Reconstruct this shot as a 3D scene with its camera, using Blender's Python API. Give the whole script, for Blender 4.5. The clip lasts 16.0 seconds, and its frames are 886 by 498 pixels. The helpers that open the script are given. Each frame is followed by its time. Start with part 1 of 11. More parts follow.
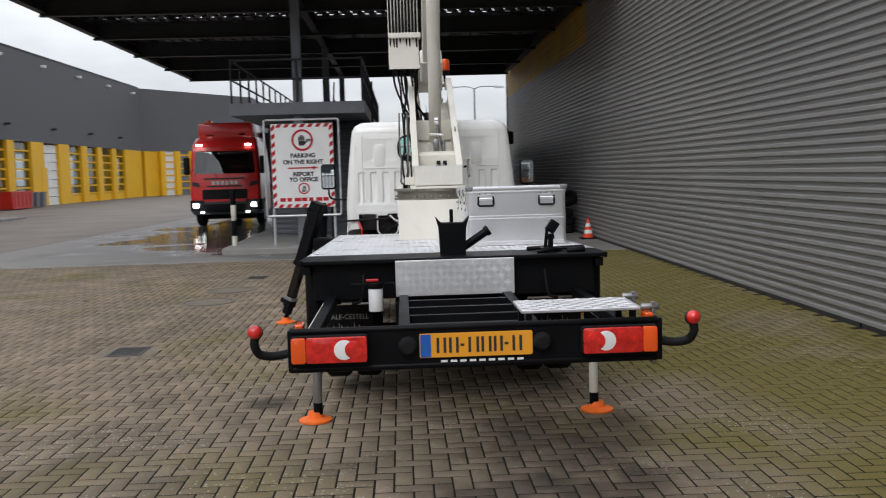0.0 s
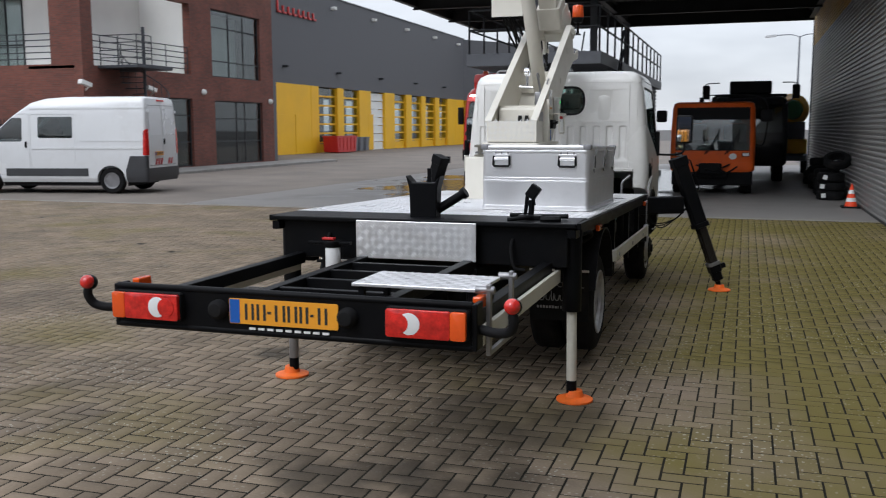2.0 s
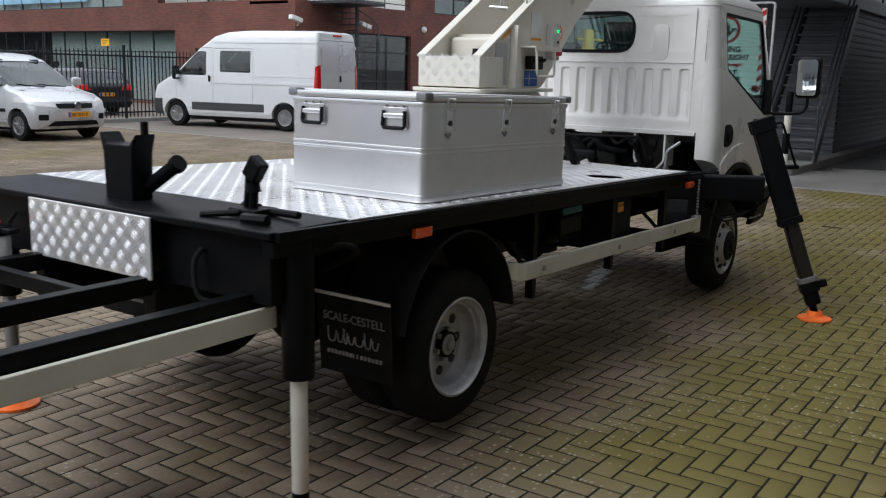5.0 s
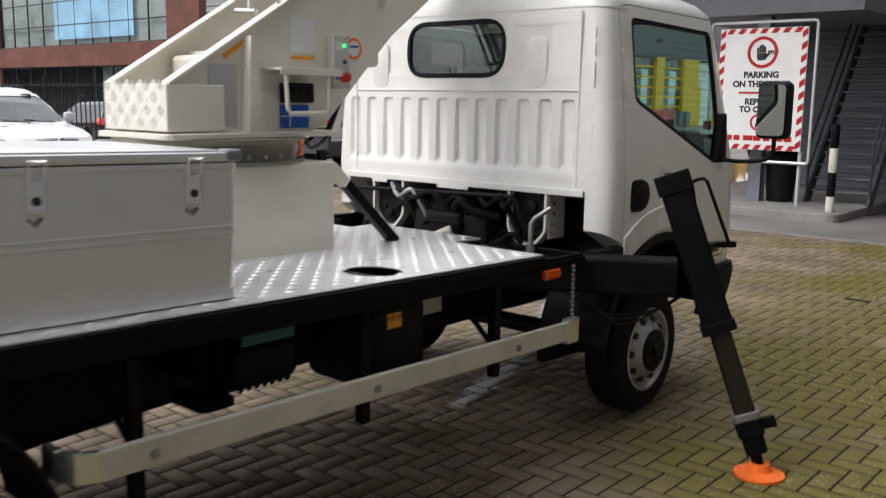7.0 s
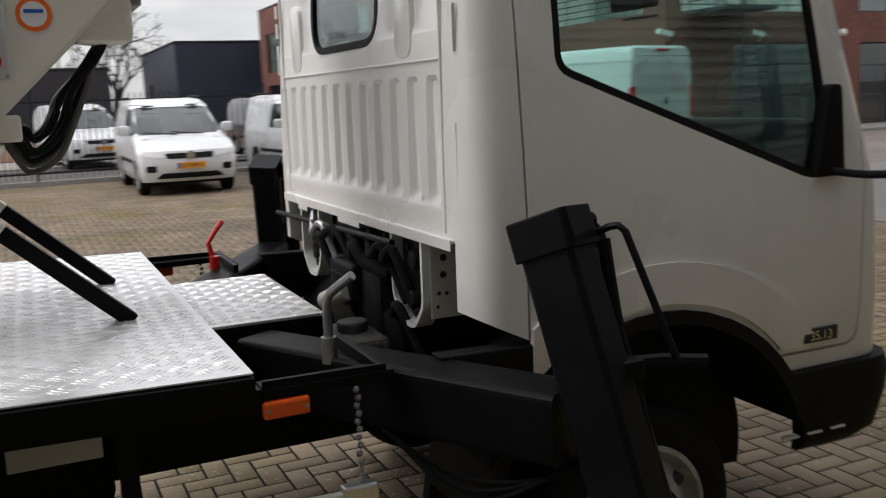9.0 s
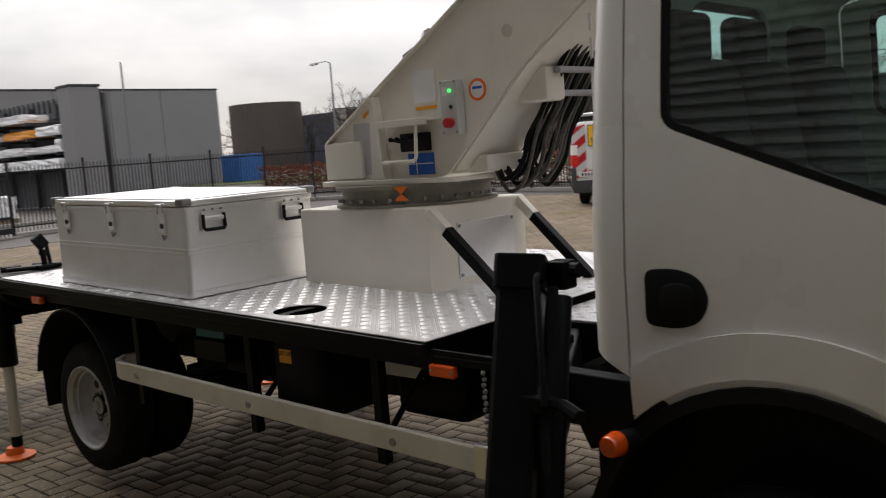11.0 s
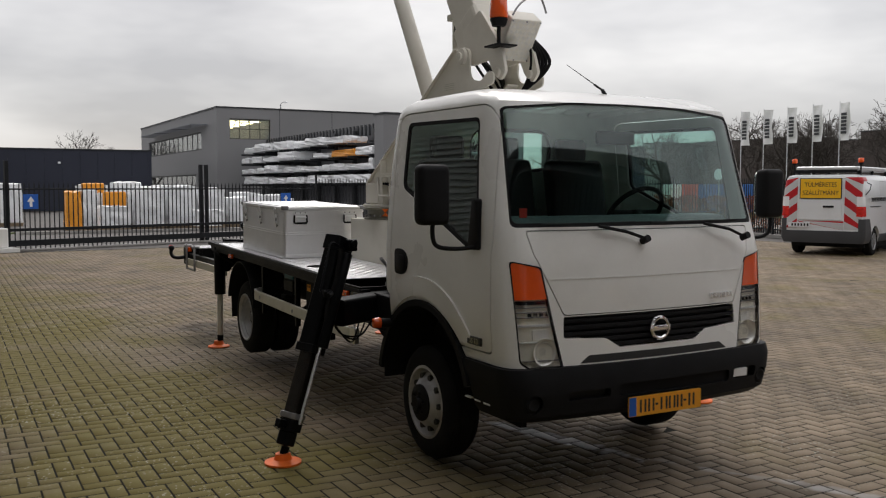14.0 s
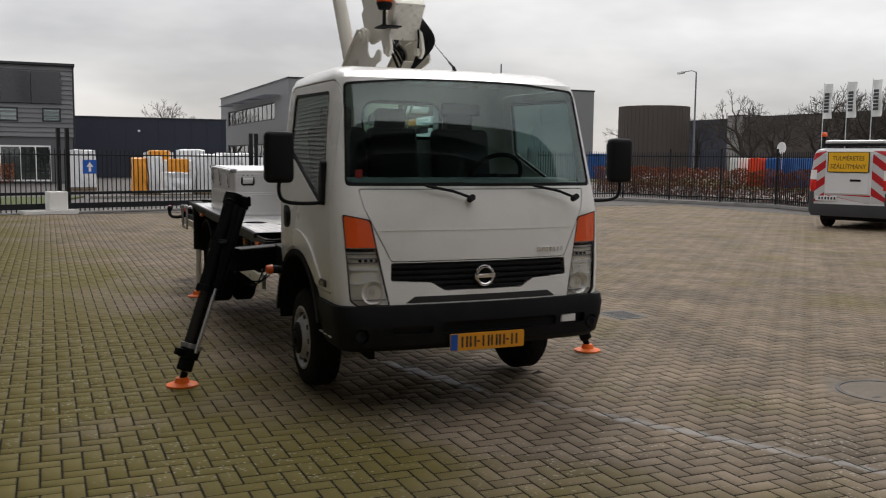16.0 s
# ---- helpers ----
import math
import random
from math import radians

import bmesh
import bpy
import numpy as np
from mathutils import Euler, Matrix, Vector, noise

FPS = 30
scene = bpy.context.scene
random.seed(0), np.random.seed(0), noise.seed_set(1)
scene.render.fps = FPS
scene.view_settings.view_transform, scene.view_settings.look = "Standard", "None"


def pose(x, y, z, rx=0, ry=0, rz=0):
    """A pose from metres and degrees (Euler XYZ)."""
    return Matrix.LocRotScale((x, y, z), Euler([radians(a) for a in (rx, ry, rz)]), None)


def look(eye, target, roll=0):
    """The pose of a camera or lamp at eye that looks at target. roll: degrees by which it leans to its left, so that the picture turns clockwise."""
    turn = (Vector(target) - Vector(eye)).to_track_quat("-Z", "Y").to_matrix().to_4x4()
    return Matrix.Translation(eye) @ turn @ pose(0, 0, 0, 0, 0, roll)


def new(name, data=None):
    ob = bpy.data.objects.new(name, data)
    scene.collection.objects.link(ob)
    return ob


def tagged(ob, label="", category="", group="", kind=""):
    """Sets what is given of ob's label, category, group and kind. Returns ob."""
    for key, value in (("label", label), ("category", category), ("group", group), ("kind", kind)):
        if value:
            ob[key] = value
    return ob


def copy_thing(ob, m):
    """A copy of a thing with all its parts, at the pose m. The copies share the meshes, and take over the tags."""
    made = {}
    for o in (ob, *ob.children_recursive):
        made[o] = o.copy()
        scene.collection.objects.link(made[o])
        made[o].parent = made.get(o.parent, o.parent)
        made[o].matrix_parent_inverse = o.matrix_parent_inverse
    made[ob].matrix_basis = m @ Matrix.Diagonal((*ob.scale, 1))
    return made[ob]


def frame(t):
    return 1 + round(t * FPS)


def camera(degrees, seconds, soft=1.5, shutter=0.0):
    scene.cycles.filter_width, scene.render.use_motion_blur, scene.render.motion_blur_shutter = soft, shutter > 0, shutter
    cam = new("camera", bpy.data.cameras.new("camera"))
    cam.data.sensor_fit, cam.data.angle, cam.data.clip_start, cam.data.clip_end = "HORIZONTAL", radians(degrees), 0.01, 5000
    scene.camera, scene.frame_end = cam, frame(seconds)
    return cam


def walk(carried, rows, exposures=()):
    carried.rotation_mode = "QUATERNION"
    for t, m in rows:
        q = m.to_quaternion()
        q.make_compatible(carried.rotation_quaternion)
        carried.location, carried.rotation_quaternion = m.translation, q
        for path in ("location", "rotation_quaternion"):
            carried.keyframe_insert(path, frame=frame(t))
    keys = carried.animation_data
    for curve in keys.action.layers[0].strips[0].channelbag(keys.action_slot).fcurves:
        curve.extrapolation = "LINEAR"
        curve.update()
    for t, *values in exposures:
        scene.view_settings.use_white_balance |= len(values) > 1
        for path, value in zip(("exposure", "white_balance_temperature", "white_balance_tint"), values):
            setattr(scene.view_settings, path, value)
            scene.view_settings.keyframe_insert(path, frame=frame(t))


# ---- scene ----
PATH = [
    (0, (-0.328, -4.254, 1.665), (-0.243, -2.263, 1.497), -1.6),
    (0.5, (0.284, -4.176, 1.639), (0.17, -2.186, 1.468), -1.4),
    (1, (0.899, -4.056, 1.655), (0.619, -2.086, 1.454), -1.7),
    (1.5, (1.458, -3.877, 1.659), (0.971, -1.949, 1.453), -1.1),
    (2, (1.907, -3.542, 1.659), (1.286, -1.659, 1.398), -0.2),
    (2.5, (2.339, -3.136, 1.654), (1.535, -1.327, 1.366), 0.1),
    (3, (2.605, -2.623, 1.627), (1.71, -0.862, 1.315), 1.3),
    (5.5, (3.17, 0.251, 1.643), (1.989, 1.811, 1.232), 0.6),
    (6, (3.185, 0.868, 1.645), (1.96, 2.387, 1.208), 0.2),
    (6.5, (3.209, 1.498, 1.656), (1.939, 2.986, 1.244), 0.6),
    (7, (3.178, 2.193, 1.679), (1.891, 3.689, 1.355), 0.8),
    (7.5, (3.186, 2.869, 1.701), (1.799, 4.292, 1.473), -0.1),
    (8, (3.159, 3.565, 1.699), (1.705, 4.923, 1.492), -0.6),
    (8.5, (3.159, 4.259, 1.673), (1.492, 5.327, 1.394), -1.9),
    (9, (2.988, 4.947, 1.629), (1.196, 5.771, 1.299), -2.2),
    (9.5, (2.846, 5.662, 1.602), (0.88, 5.743, 1.243), -2.9),
    (10, (2.941, 6.222, 1.629), (1.092, 5.543, 1.283), -5.3),
    (12.5, (3.326, 9.498, 1.683), (2.157, 7.882, 1.537), -0.2),
    (13, (3.378, 10.164, 1.686), (2.337, 8.462, 1.547), -0.5),
    (13.5, (3.484, 10.809, 1.676), (2.494, 9.076, 1.555), -0.6),
    (14, (3.467, 11.427, 1.68), (2.512, 9.675, 1.546), 0.0),
    (14.5, (3.406, 11.967, 1.689), (2.505, 10.187, 1.544), 0.4),
    (15, (3.306, 12.368, 1.701), (2.422, 10.581, 1.545), 1.5),
    (15.5, (3.003, 12.671, 1.692), (2.183, 10.857, 1.507), 1.0),
    (16, (2.548, 12.791, 1.644), (1.757, 10.964, 1.447), 0.6),
]
cam = camera(51.7, 16.0, soft=1.1, shutter=0.3)
walk(cam, [(t, look(eye, target, roll)) for t, eye, target, roll in PATH],
     exposures=[(0.0, 0.42, 6150, 10), (1.5, 0.5, 6000, 10), (3.0, 0.46, 5900, 9), (5.5, 0.68, 6000, 9), (6.0, 0.72, 6050, 9), (6.5, 0.86, 6100, 10), (7.0, 1.02, 6400, 10), (7.5, 0.76, 6550, 11), (8.0, 0.46, 6600, 11),
                (8.5, 0.52, 6500, 11), (9.0, 0.6, 6450, 11), (9.5, 0.93, 6600, 12), (10.2, 0.76, 6700, 13), (12.5, 0.35, 6550, 11), (16.0, 0.33, 6550, 11)])

# ---- sky and light: an overcast winter day ----
world = bpy.data.worlds.new("overcast")
scene.world = world
world.use_nodes = True
wt = world.node_tree
wt.nodes.clear()
w_out = wt.nodes.new("ShaderNodeOutputWorld")
w_bg = wt.nodes.new("ShaderNodeBackground")
w_sky = wt.nodes.new("ShaderNodeTexSky")
w_sky.sky_type, w_sky.sun_disc = "NISHITA", False
w_sky.sun_elevation, w_sky.sun_rotation = radians(38), radians(200)
w_gain = wt.nodes.new("ShaderNodeVectorMath")
w_gain.operation = "SCALE"
w_gain.inputs["Scale"].default_value = 0.10
w_co = wt.nodes.new("ShaderNodeTexCoord")
w_map = wt.nodes.new("ShaderNodeMapping")
w_map.inputs["Scale"].default_value = (1.0, 1.0, 3.2)
w_n = wt.nodes.new("ShaderNodeTexNoise")
w_n.inputs["Scale"].default_value, w_n.inputs["Detail"].default_value, w_n.inputs["Roughness"].default_value = 1.7, 5.0, 0.55
w_r = wt.nodes.new("ShaderNodeValToRGB")
w_r.color_ramp.elements[0].position, w_r.color_ramp.elements[0].color = 0.38, (0.50, 0.50, 0.515, 1)
w_r.color_ramp.elements[1].position, w_r.color_ramp.elements[1].color = 0.64, (0.92, 0.91, 0.90, 1)
w_mix = wt.nodes.new("ShaderNodeMixRGB")
w_mix.inputs[0].default_value = 0.9
wt.links.new(w_sky.outputs[0], w_gain.inputs[0])
wt.links.new(w_co.outputs["Generated"], w_map.inputs[0])
wt.links.new(w_map.outputs[0], w_n.inputs["Vector"])
wt.links.new(w_n.outputs["Fac"], w_r.inputs[0])
wt.links.new(w_gain.outputs[0], w_mix.inputs[1])
wt.links.new(w_r.outputs[0], w_mix.inputs[2])
w_sep = wt.nodes.new("ShaderNodeSeparateXYZ")
w_el = wt.nodes.new("ShaderNodeMapRange")
w_el.inputs[1].default_value, w_el.inputs[2].default_value = 0.0, 1.0
w_el.inputs[3].default_value, w_el.inputs[4].default_value = 0.72, 1.55
w_cie = wt.nodes.new("ShaderNodeVectorMath")
w_cie.operation = "SCALE"
wt.links.new(w_co.outputs["Generated"], w_sep.inputs[0])
wt.links.new(w_sep.outputs[2], w_el.inputs[0])
wt.links.new(w_mix.outputs[0], w_cie.inputs[0])
wt.links.new(w_el.outputs[0], w_cie.inputs["Scale"])
wt.links.new(w_cie.outputs[0], w_bg.inputs[0])
w_bg.inputs[1].default_value = 1.0
wt.links.new(w_bg.outputs[0], w_out.inputs[0])
sun = new("sun", bpy.data.lights.new("sun", "SUN"))
sun.data.energy, sun.data.angle, sun.data.color = 0.9, radians(30), (1.0, 0.97, 0.93)
sun.matrix_world = look((-4, -9, 10), (0, 0, 0))


# ---- materials ----
def mat(name, base, rough=0.6, metal=0.0, var=0.12, scale=3.0, bump=0.0, bscale=80.0, rvar=0.08, coat=0.0,
        dirt=None, dscale=1.2, damount=0.5, island=0.0, stretch=(1, 1, 1)):
    """A surface with broad and fine variation of colour and roughness, a fine relief, and stains of the colour dirt."""
    m = bpy.data.materials.new(name)
    m.use_nodes = True
    nt = m.node_tree
    N, L = nt.nodes, nt.links
    b = N["Principled BSDF"]
    b.inputs["Specular IOR Level"].default_value = 0.5 if rough < 0.35 else 0.10 if max(base) < 0.03 else 0.3
    b.inputs["Metallic"].default_value = metal
    b.inputs["Coat Weight"].default_value = coat
    b.inputs["Coat Roughness"].default_value = 0.08
    co = N.new("ShaderNodeTexCoord")
    mp = N.new("ShaderNodeMapping")
    mp.inputs["Scale"].default_value = stretch
    L.new(co.outputs["Object"], mp.inputs[0])
    n1 = N.new("ShaderNodeTexNoise")
    n1.inputs["Scale"].default_value, n1.inputs["Detail"].default_value = scale, 6
    n2 = N.new("ShaderNodeTexNoise")
    n2.inputs["Scale"].default_value, n2.inputs["Detail"].default_value = bscale, 3
    for n in (n1, n2):
        L.new(mp.outputs[0], n.inputs["Vector"])
    add = N.new("ShaderNodeMath")
    add.operation = "MULTIPLY_ADD"
    add.inputs[1].default_value = 0.35
    L.new(n2.outputs["Fac"], add.inputs[0])
    L.new(n1.outputs["Fac"], add.inputs[2])
    rp = N.new("ShaderNodeValToRGB")
    rp.color_ramp.elements[0].position, rp.color_ramp.elements[1].position = 0.4, 0.95
    rp.color_ramp.elements[0].color = (*[min(1, c * (1 - var)) for c in base], 1)
    rp.color_ramp.elements[1].color = (*[min(1, c * (1 + var)) for c in base], 1)
    L.new(add.outputs[0], rp.inputs[0])
    col = rp.outputs[0]
    if island:
        ge = N.new("ShaderNodeNewGeometry")
        oi = N.new("ShaderNodeObjectInfo")
        s = N.new("ShaderNodeMath")
        s.operation = "ADD"
        L.new(ge.outputs["Random Per Island"], s.inputs[0])
        L.new(oi.outputs["Random"], s.inputs[1])
        fr = N.new("ShaderNodeMath")
        fr.operation = "FRACT"
        L.new(s.outputs[0], fr.inputs[0])
        mr = N.new("ShaderNodeMapRange")
        mr.inputs[3].default_value, mr.inputs[4].default_value = 1 - island, 1 + island
        L.new(fr.outputs[0], mr.inputs[0])
        hv = N.new("ShaderNodeVectorMath")
        hv.operation = "SCALE"
        L.new(col, hv.inputs[0])
        L.new(mr.outputs[0], hv.inputs["Scale"])
        col = hv.outputs[0]
    if dirt:
        n3 = N.new("ShaderNodeTexNoise")
        n3.inputs["Scale"].default_value, n3.inputs["Detail"].default_value, n3.inputs["Roughness"].default_value = dscale, 8, 0.65
        L.new(mp.outputs[0], n3.inputs["Vector"])
        r3 = N.new("ShaderNodeValToRGB")
        r3.color_ramp.elements[0].position, r3.color_ramp.elements[1].position = 0.5, 0.75
        r3.color_ramp.elements[1].color = (damount, damount, damount, 1)
        L.new(n3.outputs["Fac"], r3.inputs[0])
        mx = N.new("ShaderNodeMixRGB")
        mx.inputs[2].default_value = (*dirt, 1)
        L.new(r3.outputs[0], mx.inputs[0])
        L.new(col, mx.inputs[1])
        col = mx.outputs[0]
    L.new(col, b.inputs["Base Color"])
    rr = N.new("ShaderNodeMapRange")
    rr.inputs[3].default_value, rr.inputs[4].default_value = max(0.02, rough - rvar), min(1, rough + rvar)
    L.new(n1.outputs["Fac"], rr.inputs[0])
    L.new(rr.outputs[0], b.inputs["Roughness"])
    if bump:
        bp = N.new("ShaderNodeBump")
        bp.inputs["Strength"].default_value, bp.inputs["Distance"].default_value = 1.0, bump
        L.new(n2.outputs["Fac"], bp.inputs["Height"])
        L.new(bp.outputs[0], b.inputs["Normal"])
    return m


def glow(name, color, strength):
    m = bpy.data.materials.new(name)
    m.use_nodes = True
    b = m.node_tree.nodes["Principled BSDF"]
    b.inputs["Base Color"].default_value = (*color, 1)
    b.inputs["Emission Color"].default_value = (*color, 1)
    b.inputs["Emission Strength"].default_value = strength
    return m


def glass(name, color=(0.75, 0.85, 0.83), rough=0.0, see=0.75, gloss=0.04):
    """Thin pane: clear and tinted, with the mirror gloss of glass."""
    m = bpy.data.materials.new(name)
    m.use_nodes = True
    N, L = m.node_tree.nodes, m.node_tree.links
    N.remove(N["Principled BSDF"])
    out = N["Material Output"]
    tr = N.new("ShaderNodeBsdfTransparent")
    tr.inputs[0].default_value = (*[c * see for c in color], 1)
    gl = N.new("ShaderNodeBsdfGlossy")
    gl.inputs["Roughness"].default_value = rough
    lw = N.new("ShaderNodeLayerWeight")
    lw.inputs[0].default_value = 0.5
    pw = N.new("ShaderNodeMath")
    pw.operation = "POWER"
    pw.inputs[1].default_value = 5.0
    fr = N.new("ShaderNodeMath")
    fr.operation = "MULTIPLY_ADD"
    fr.inputs[1].default_value, fr.inputs[2].default_value = 0.95, gloss
    L.new(lw.outputs["Facing"], pw.inputs[0])
    L.new(pw.outputs[0], fr.inputs[0])
    mx = N.new("ShaderNodeMixShader")
    L.new(fr.outputs[0], mx.inputs[0])
    L.new(tr.outputs[0], mx.inputs[1])
    L.new(gl.outputs[0], mx.inputs[2])
    L.new(mx.outputs[0], out.inputs[0])
    return m


WHITE = mat("truck_white_paint", (0.80, 0.79, 0.76), 0.28, var=0.04, scale=1.2, coat=0.4, dirt=(0.5, 0.48, 0.43), dscale=2.5, damount=0.22)
CREAM = mat("boom_cream_paint", (0.74, 0.71, 0.63), 0.42, var=0.05, scale=2.0, bump=0.0004, bscale=200, dirt=(0.48, 0.43, 0.35), dscale=3, damount=0.3)
BLACK = mat("chassis_black_paint", (0.004, 0.0043, 0.0052), 0.42, var=0.35, scale=5, bump=0.0008, bscale=120, dirt=(0.010, 0.009, 0.008), dscale=4, damount=0.5)
PLASTIC = mat("black_plastic", (0.012, 0.012, 0.013), 0.55, var=0.2, scale=6, bump=0.0005, bscale=300)
RUBBER = mat("tyre_rubber", (0.011, 0.011, 0.0115), 0.8, var=0.3, scale=8, bump=0.001, bscale=150, dirt=(0.035, 0.031, 0.027), dscale=5, damount=0.5)
ALU = mat("bare_aluminium", (0.80, 0.80, 0.81), 0.34, metal=0.9, var=0.06, scale=3, bump=0.0003, bscale=200, dirt=(0.5, 0.5, 0.5), dscale=3, damount=0.4)
TREAD = mat("aluminium_tread_plate", (0.84, 0.84, 0.85), 0.30, metal=0.6, var=0.08, scale=4, dirt=(0.45, 0.42, 0.38), dscale=1.8, damount=0.5)
STEEL = mat("grey_steel", (0.32, 0.32, 0.33), 0.42, metal=0.8, var=0.2, scale=6, dirt=(0.2, 0.15, 0.1), dscale=4, damount=0.4)
CHROME = mat("chrome", (0.85, 0.85, 0.86), 0.08, metal=1.0, var=0.03)
WHEEL = mat("wheel_silver", (0.45, 0.45, 0.46), 0.42, metal=0.5, var=0.12, scale=8, dirt=(0.12, 0.09, 0.07), dscale=6, damount=0.6)
BEIGE = mat("cream_rail_paint", (0.60, 0.58, 0.50), 0.45, var=0.08, scale=4, dirt=(0.35, 0.32, 0.27), dscale=3, damount=0.5)
ORANGE = mat("orange_paint", (0.85, 0.16, 0.02), 0.5, var=0.15, scale=9, dirt=(0.3, 0.1, 0.04), dscale=6, damount=0.5)
AMBER = mat("amber_lens", (0.82, 0.10, 0.010), 0.18, var=0.1, coat=0.5)
REDLENS = mat("red_lens", (0.60, 0.020, 0.014), 0.16, var=0.45, scale=22, coat=0.6)
WHITELENS = mat("white_lens", (0.78, 0.78, 0.78), 0.16, var=0.05, coat=0.6)
YPLATE = mat("yellow_plate", (0.80, 0.34, 0.025), 0.4, var=0.05)
BLUE = mat("blue_print", (0.02, 0.11, 0.45), 0.45, var=0.1)
INK = mat("black_print", (0.03, 0.03, 0.03), 0.6, var=0.1)
REDP = mat("red_paint", (0.50, 0.022, 0.02), 0.35, var=0.08, coat=0.3)
LAMPGREY = mat("headlamp_reflector", (0.93, 0.90, 0.78), 0.35, metal=0.0, var=0.05)
LAMPSILVER = mat("silvered_lamp_bowl", (0.88, 0.87, 0.82), 0.3, metal=0.35, var=0.05)
GLASS = glass("cab_glass", (0.81, 0.93, 0.905), see=1.0, gloss=0.07)
GLASSD = glass("dark_window_glass", (0.30, 0.34, 0.36), see=0.5)
LENS = glass("clear_lens", (0.95, 0.95, 0.95), see=0.95)
MIRROR = mat("mirror_glass", (0.86, 0.90, 0.90), 0.02, metal=1.0, var=0.01, rvar=0.0)
SEAT = mat("dark_seat_cloth", (0.03, 0.032, 0.036), 0.9, var=0.2, bump=0.001, bscale=300)
DASH = mat("grey_dashboard", (0.10, 0.105, 0.11), 0.7, var=0.1, bump=0.0005, bscale=300)
FADED = mat("faded_white_print", (0.30, 0.30, 0.29), 0.8, var=0.5, scale=20)
ENGINE = mat("oily_engine_metal", (0.02, 0.0195, 0.019), 0.5, metal=0.3, var=0.4, scale=9, bump=0.003, bscale=40)


# ---- building blocks ----
def part(name, bm, material, parent=None, label="", smooth=False):
    me = bpy.data.meshes.new(name)
    bm.to_mesh(me)
    bm.free()
    me.materials.append(material)
    if smooth:
        me.polygons.foreach_set("use_smooth", [True] * len(me.polygons))
        me.set_sharp_from_angle(angle=radians(38))
    ob = new(name, me)
    if parent is not None:
        ob.parent = parent
    if label:
        tagged(ob, label)
    return ob


def thing(name, label, category, m=None, group="", kind=""):
    ob = new(name)
    ob.empty_display_size = 0.2
    if m is not None:
        ob.matrix_basis = m
    return tagged(ob, label, category, group, kind)


def bevel(bm, geom_edges, r, seg=2):
    if r > 0:
        bmesh.ops.bevel(bm, geom=geom_edges, offset=r, segments=seg, profile=0.5, affect="EDGES", clamp_overlap=True)


def box(bm, a, b, r=0.0, m=None, seg=2):
    """A box from corner a to corner b with edges rounded by r."""
    t = bmesh.new()
    bmesh.ops.create_cube(t, size=1)
    for v in t.verts:
        v.co = Vector([(p + q) / 2 + c * (q - p) for p, q, c in zip(a, b, v.co)])
    bevel(t, list(t.edges), r, seg)
    return merge(bm, t, m)


SCRATCH = bpy.data.meshes.new("scratch")


def merge(bm, t, m=None):
    if m is not None:
        t.transform(m)
    t.to_mesh(SCRATCH)
    t.free()
    bm.from_mesh(SCRATCH)
    return bm


def cyl(bm, p, q, r, r2=None, seg=16, edge=0.0):
    """A round bar or cone from p to q."""
    p, q = Vector(p), Vector(q)
    t = bmesh.new()
    d = (q - p).length
    bmesh.ops.create_cone(t, cap_ends=True, segments=seg, radius1=r, radius2=r if r2 is None else r2, depth=d)
    if edge:
        bevel(t, [e for e in t.edges if len(e.link_faces) == 2 and any(len(f.verts) > 4 for f in e.link_faces)], edge, 2)
    rot = (q - p).to_track_quat("Z", "Y").to_matrix().to_4x4()
    return merge(bm, t, Matrix.Translation((p + q) / 2) @ rot)


def tube(bm, pts, r, seg=8, closed=False):
    """A bent tube along points."""
    pts = [Vector(p) for p in pts]
    n = len(pts)
    rings = []
    side = None
    for i, p in enumerate(pts):
        a = pts[(i - 1) % n] if (i or closed) else p
        c = pts[(i + 1) % n] if (i < n - 1 or closed) else p
        d = (c - a).normalized()
        if side is None:
            side = d.orthogonal().normalized()
        side = (side - d * side.dot(d)).normalized()
        up = d.cross(side)
        rings.append([bm.verts.new(p + r * (math.cos(2 * math.pi * k / seg) * side + math.sin(2 * math.pi * k / seg) * up)) for k in range(seg)])
    for i in range(n if closed else n - 1):
        a, c = rings[i], rings[(i + 1) % n]
        for k in range(seg):
            bm.faces.new((a[k], a[(k + 1) % seg], c[(k + 1) % seg], c[k]))
    if not closed:
        bm.faces.new(rings[0][::-1])
        bm.faces.new(rings[-1])
    return bm


def curve_pts(pts, n=6):
    """A smooth line through points."""
    p = [Vector(v) for v in pts]
    out = []
    for i in range(len(p) - 1):
        a, b, c, d = p[max(i - 1, 0)], p[i], p[i + 1], p[min(i + 2, len(p) - 1)]
        for k in range(n):
            t = k / n
            out.append(0.5 * ((2 * b) + (c - a) * t + (2 * a - 5 * b + 4 * c - d) * t * t + (3 * b - a - 3 * c + d) * t ** 3))
    return out + [p[-1]]


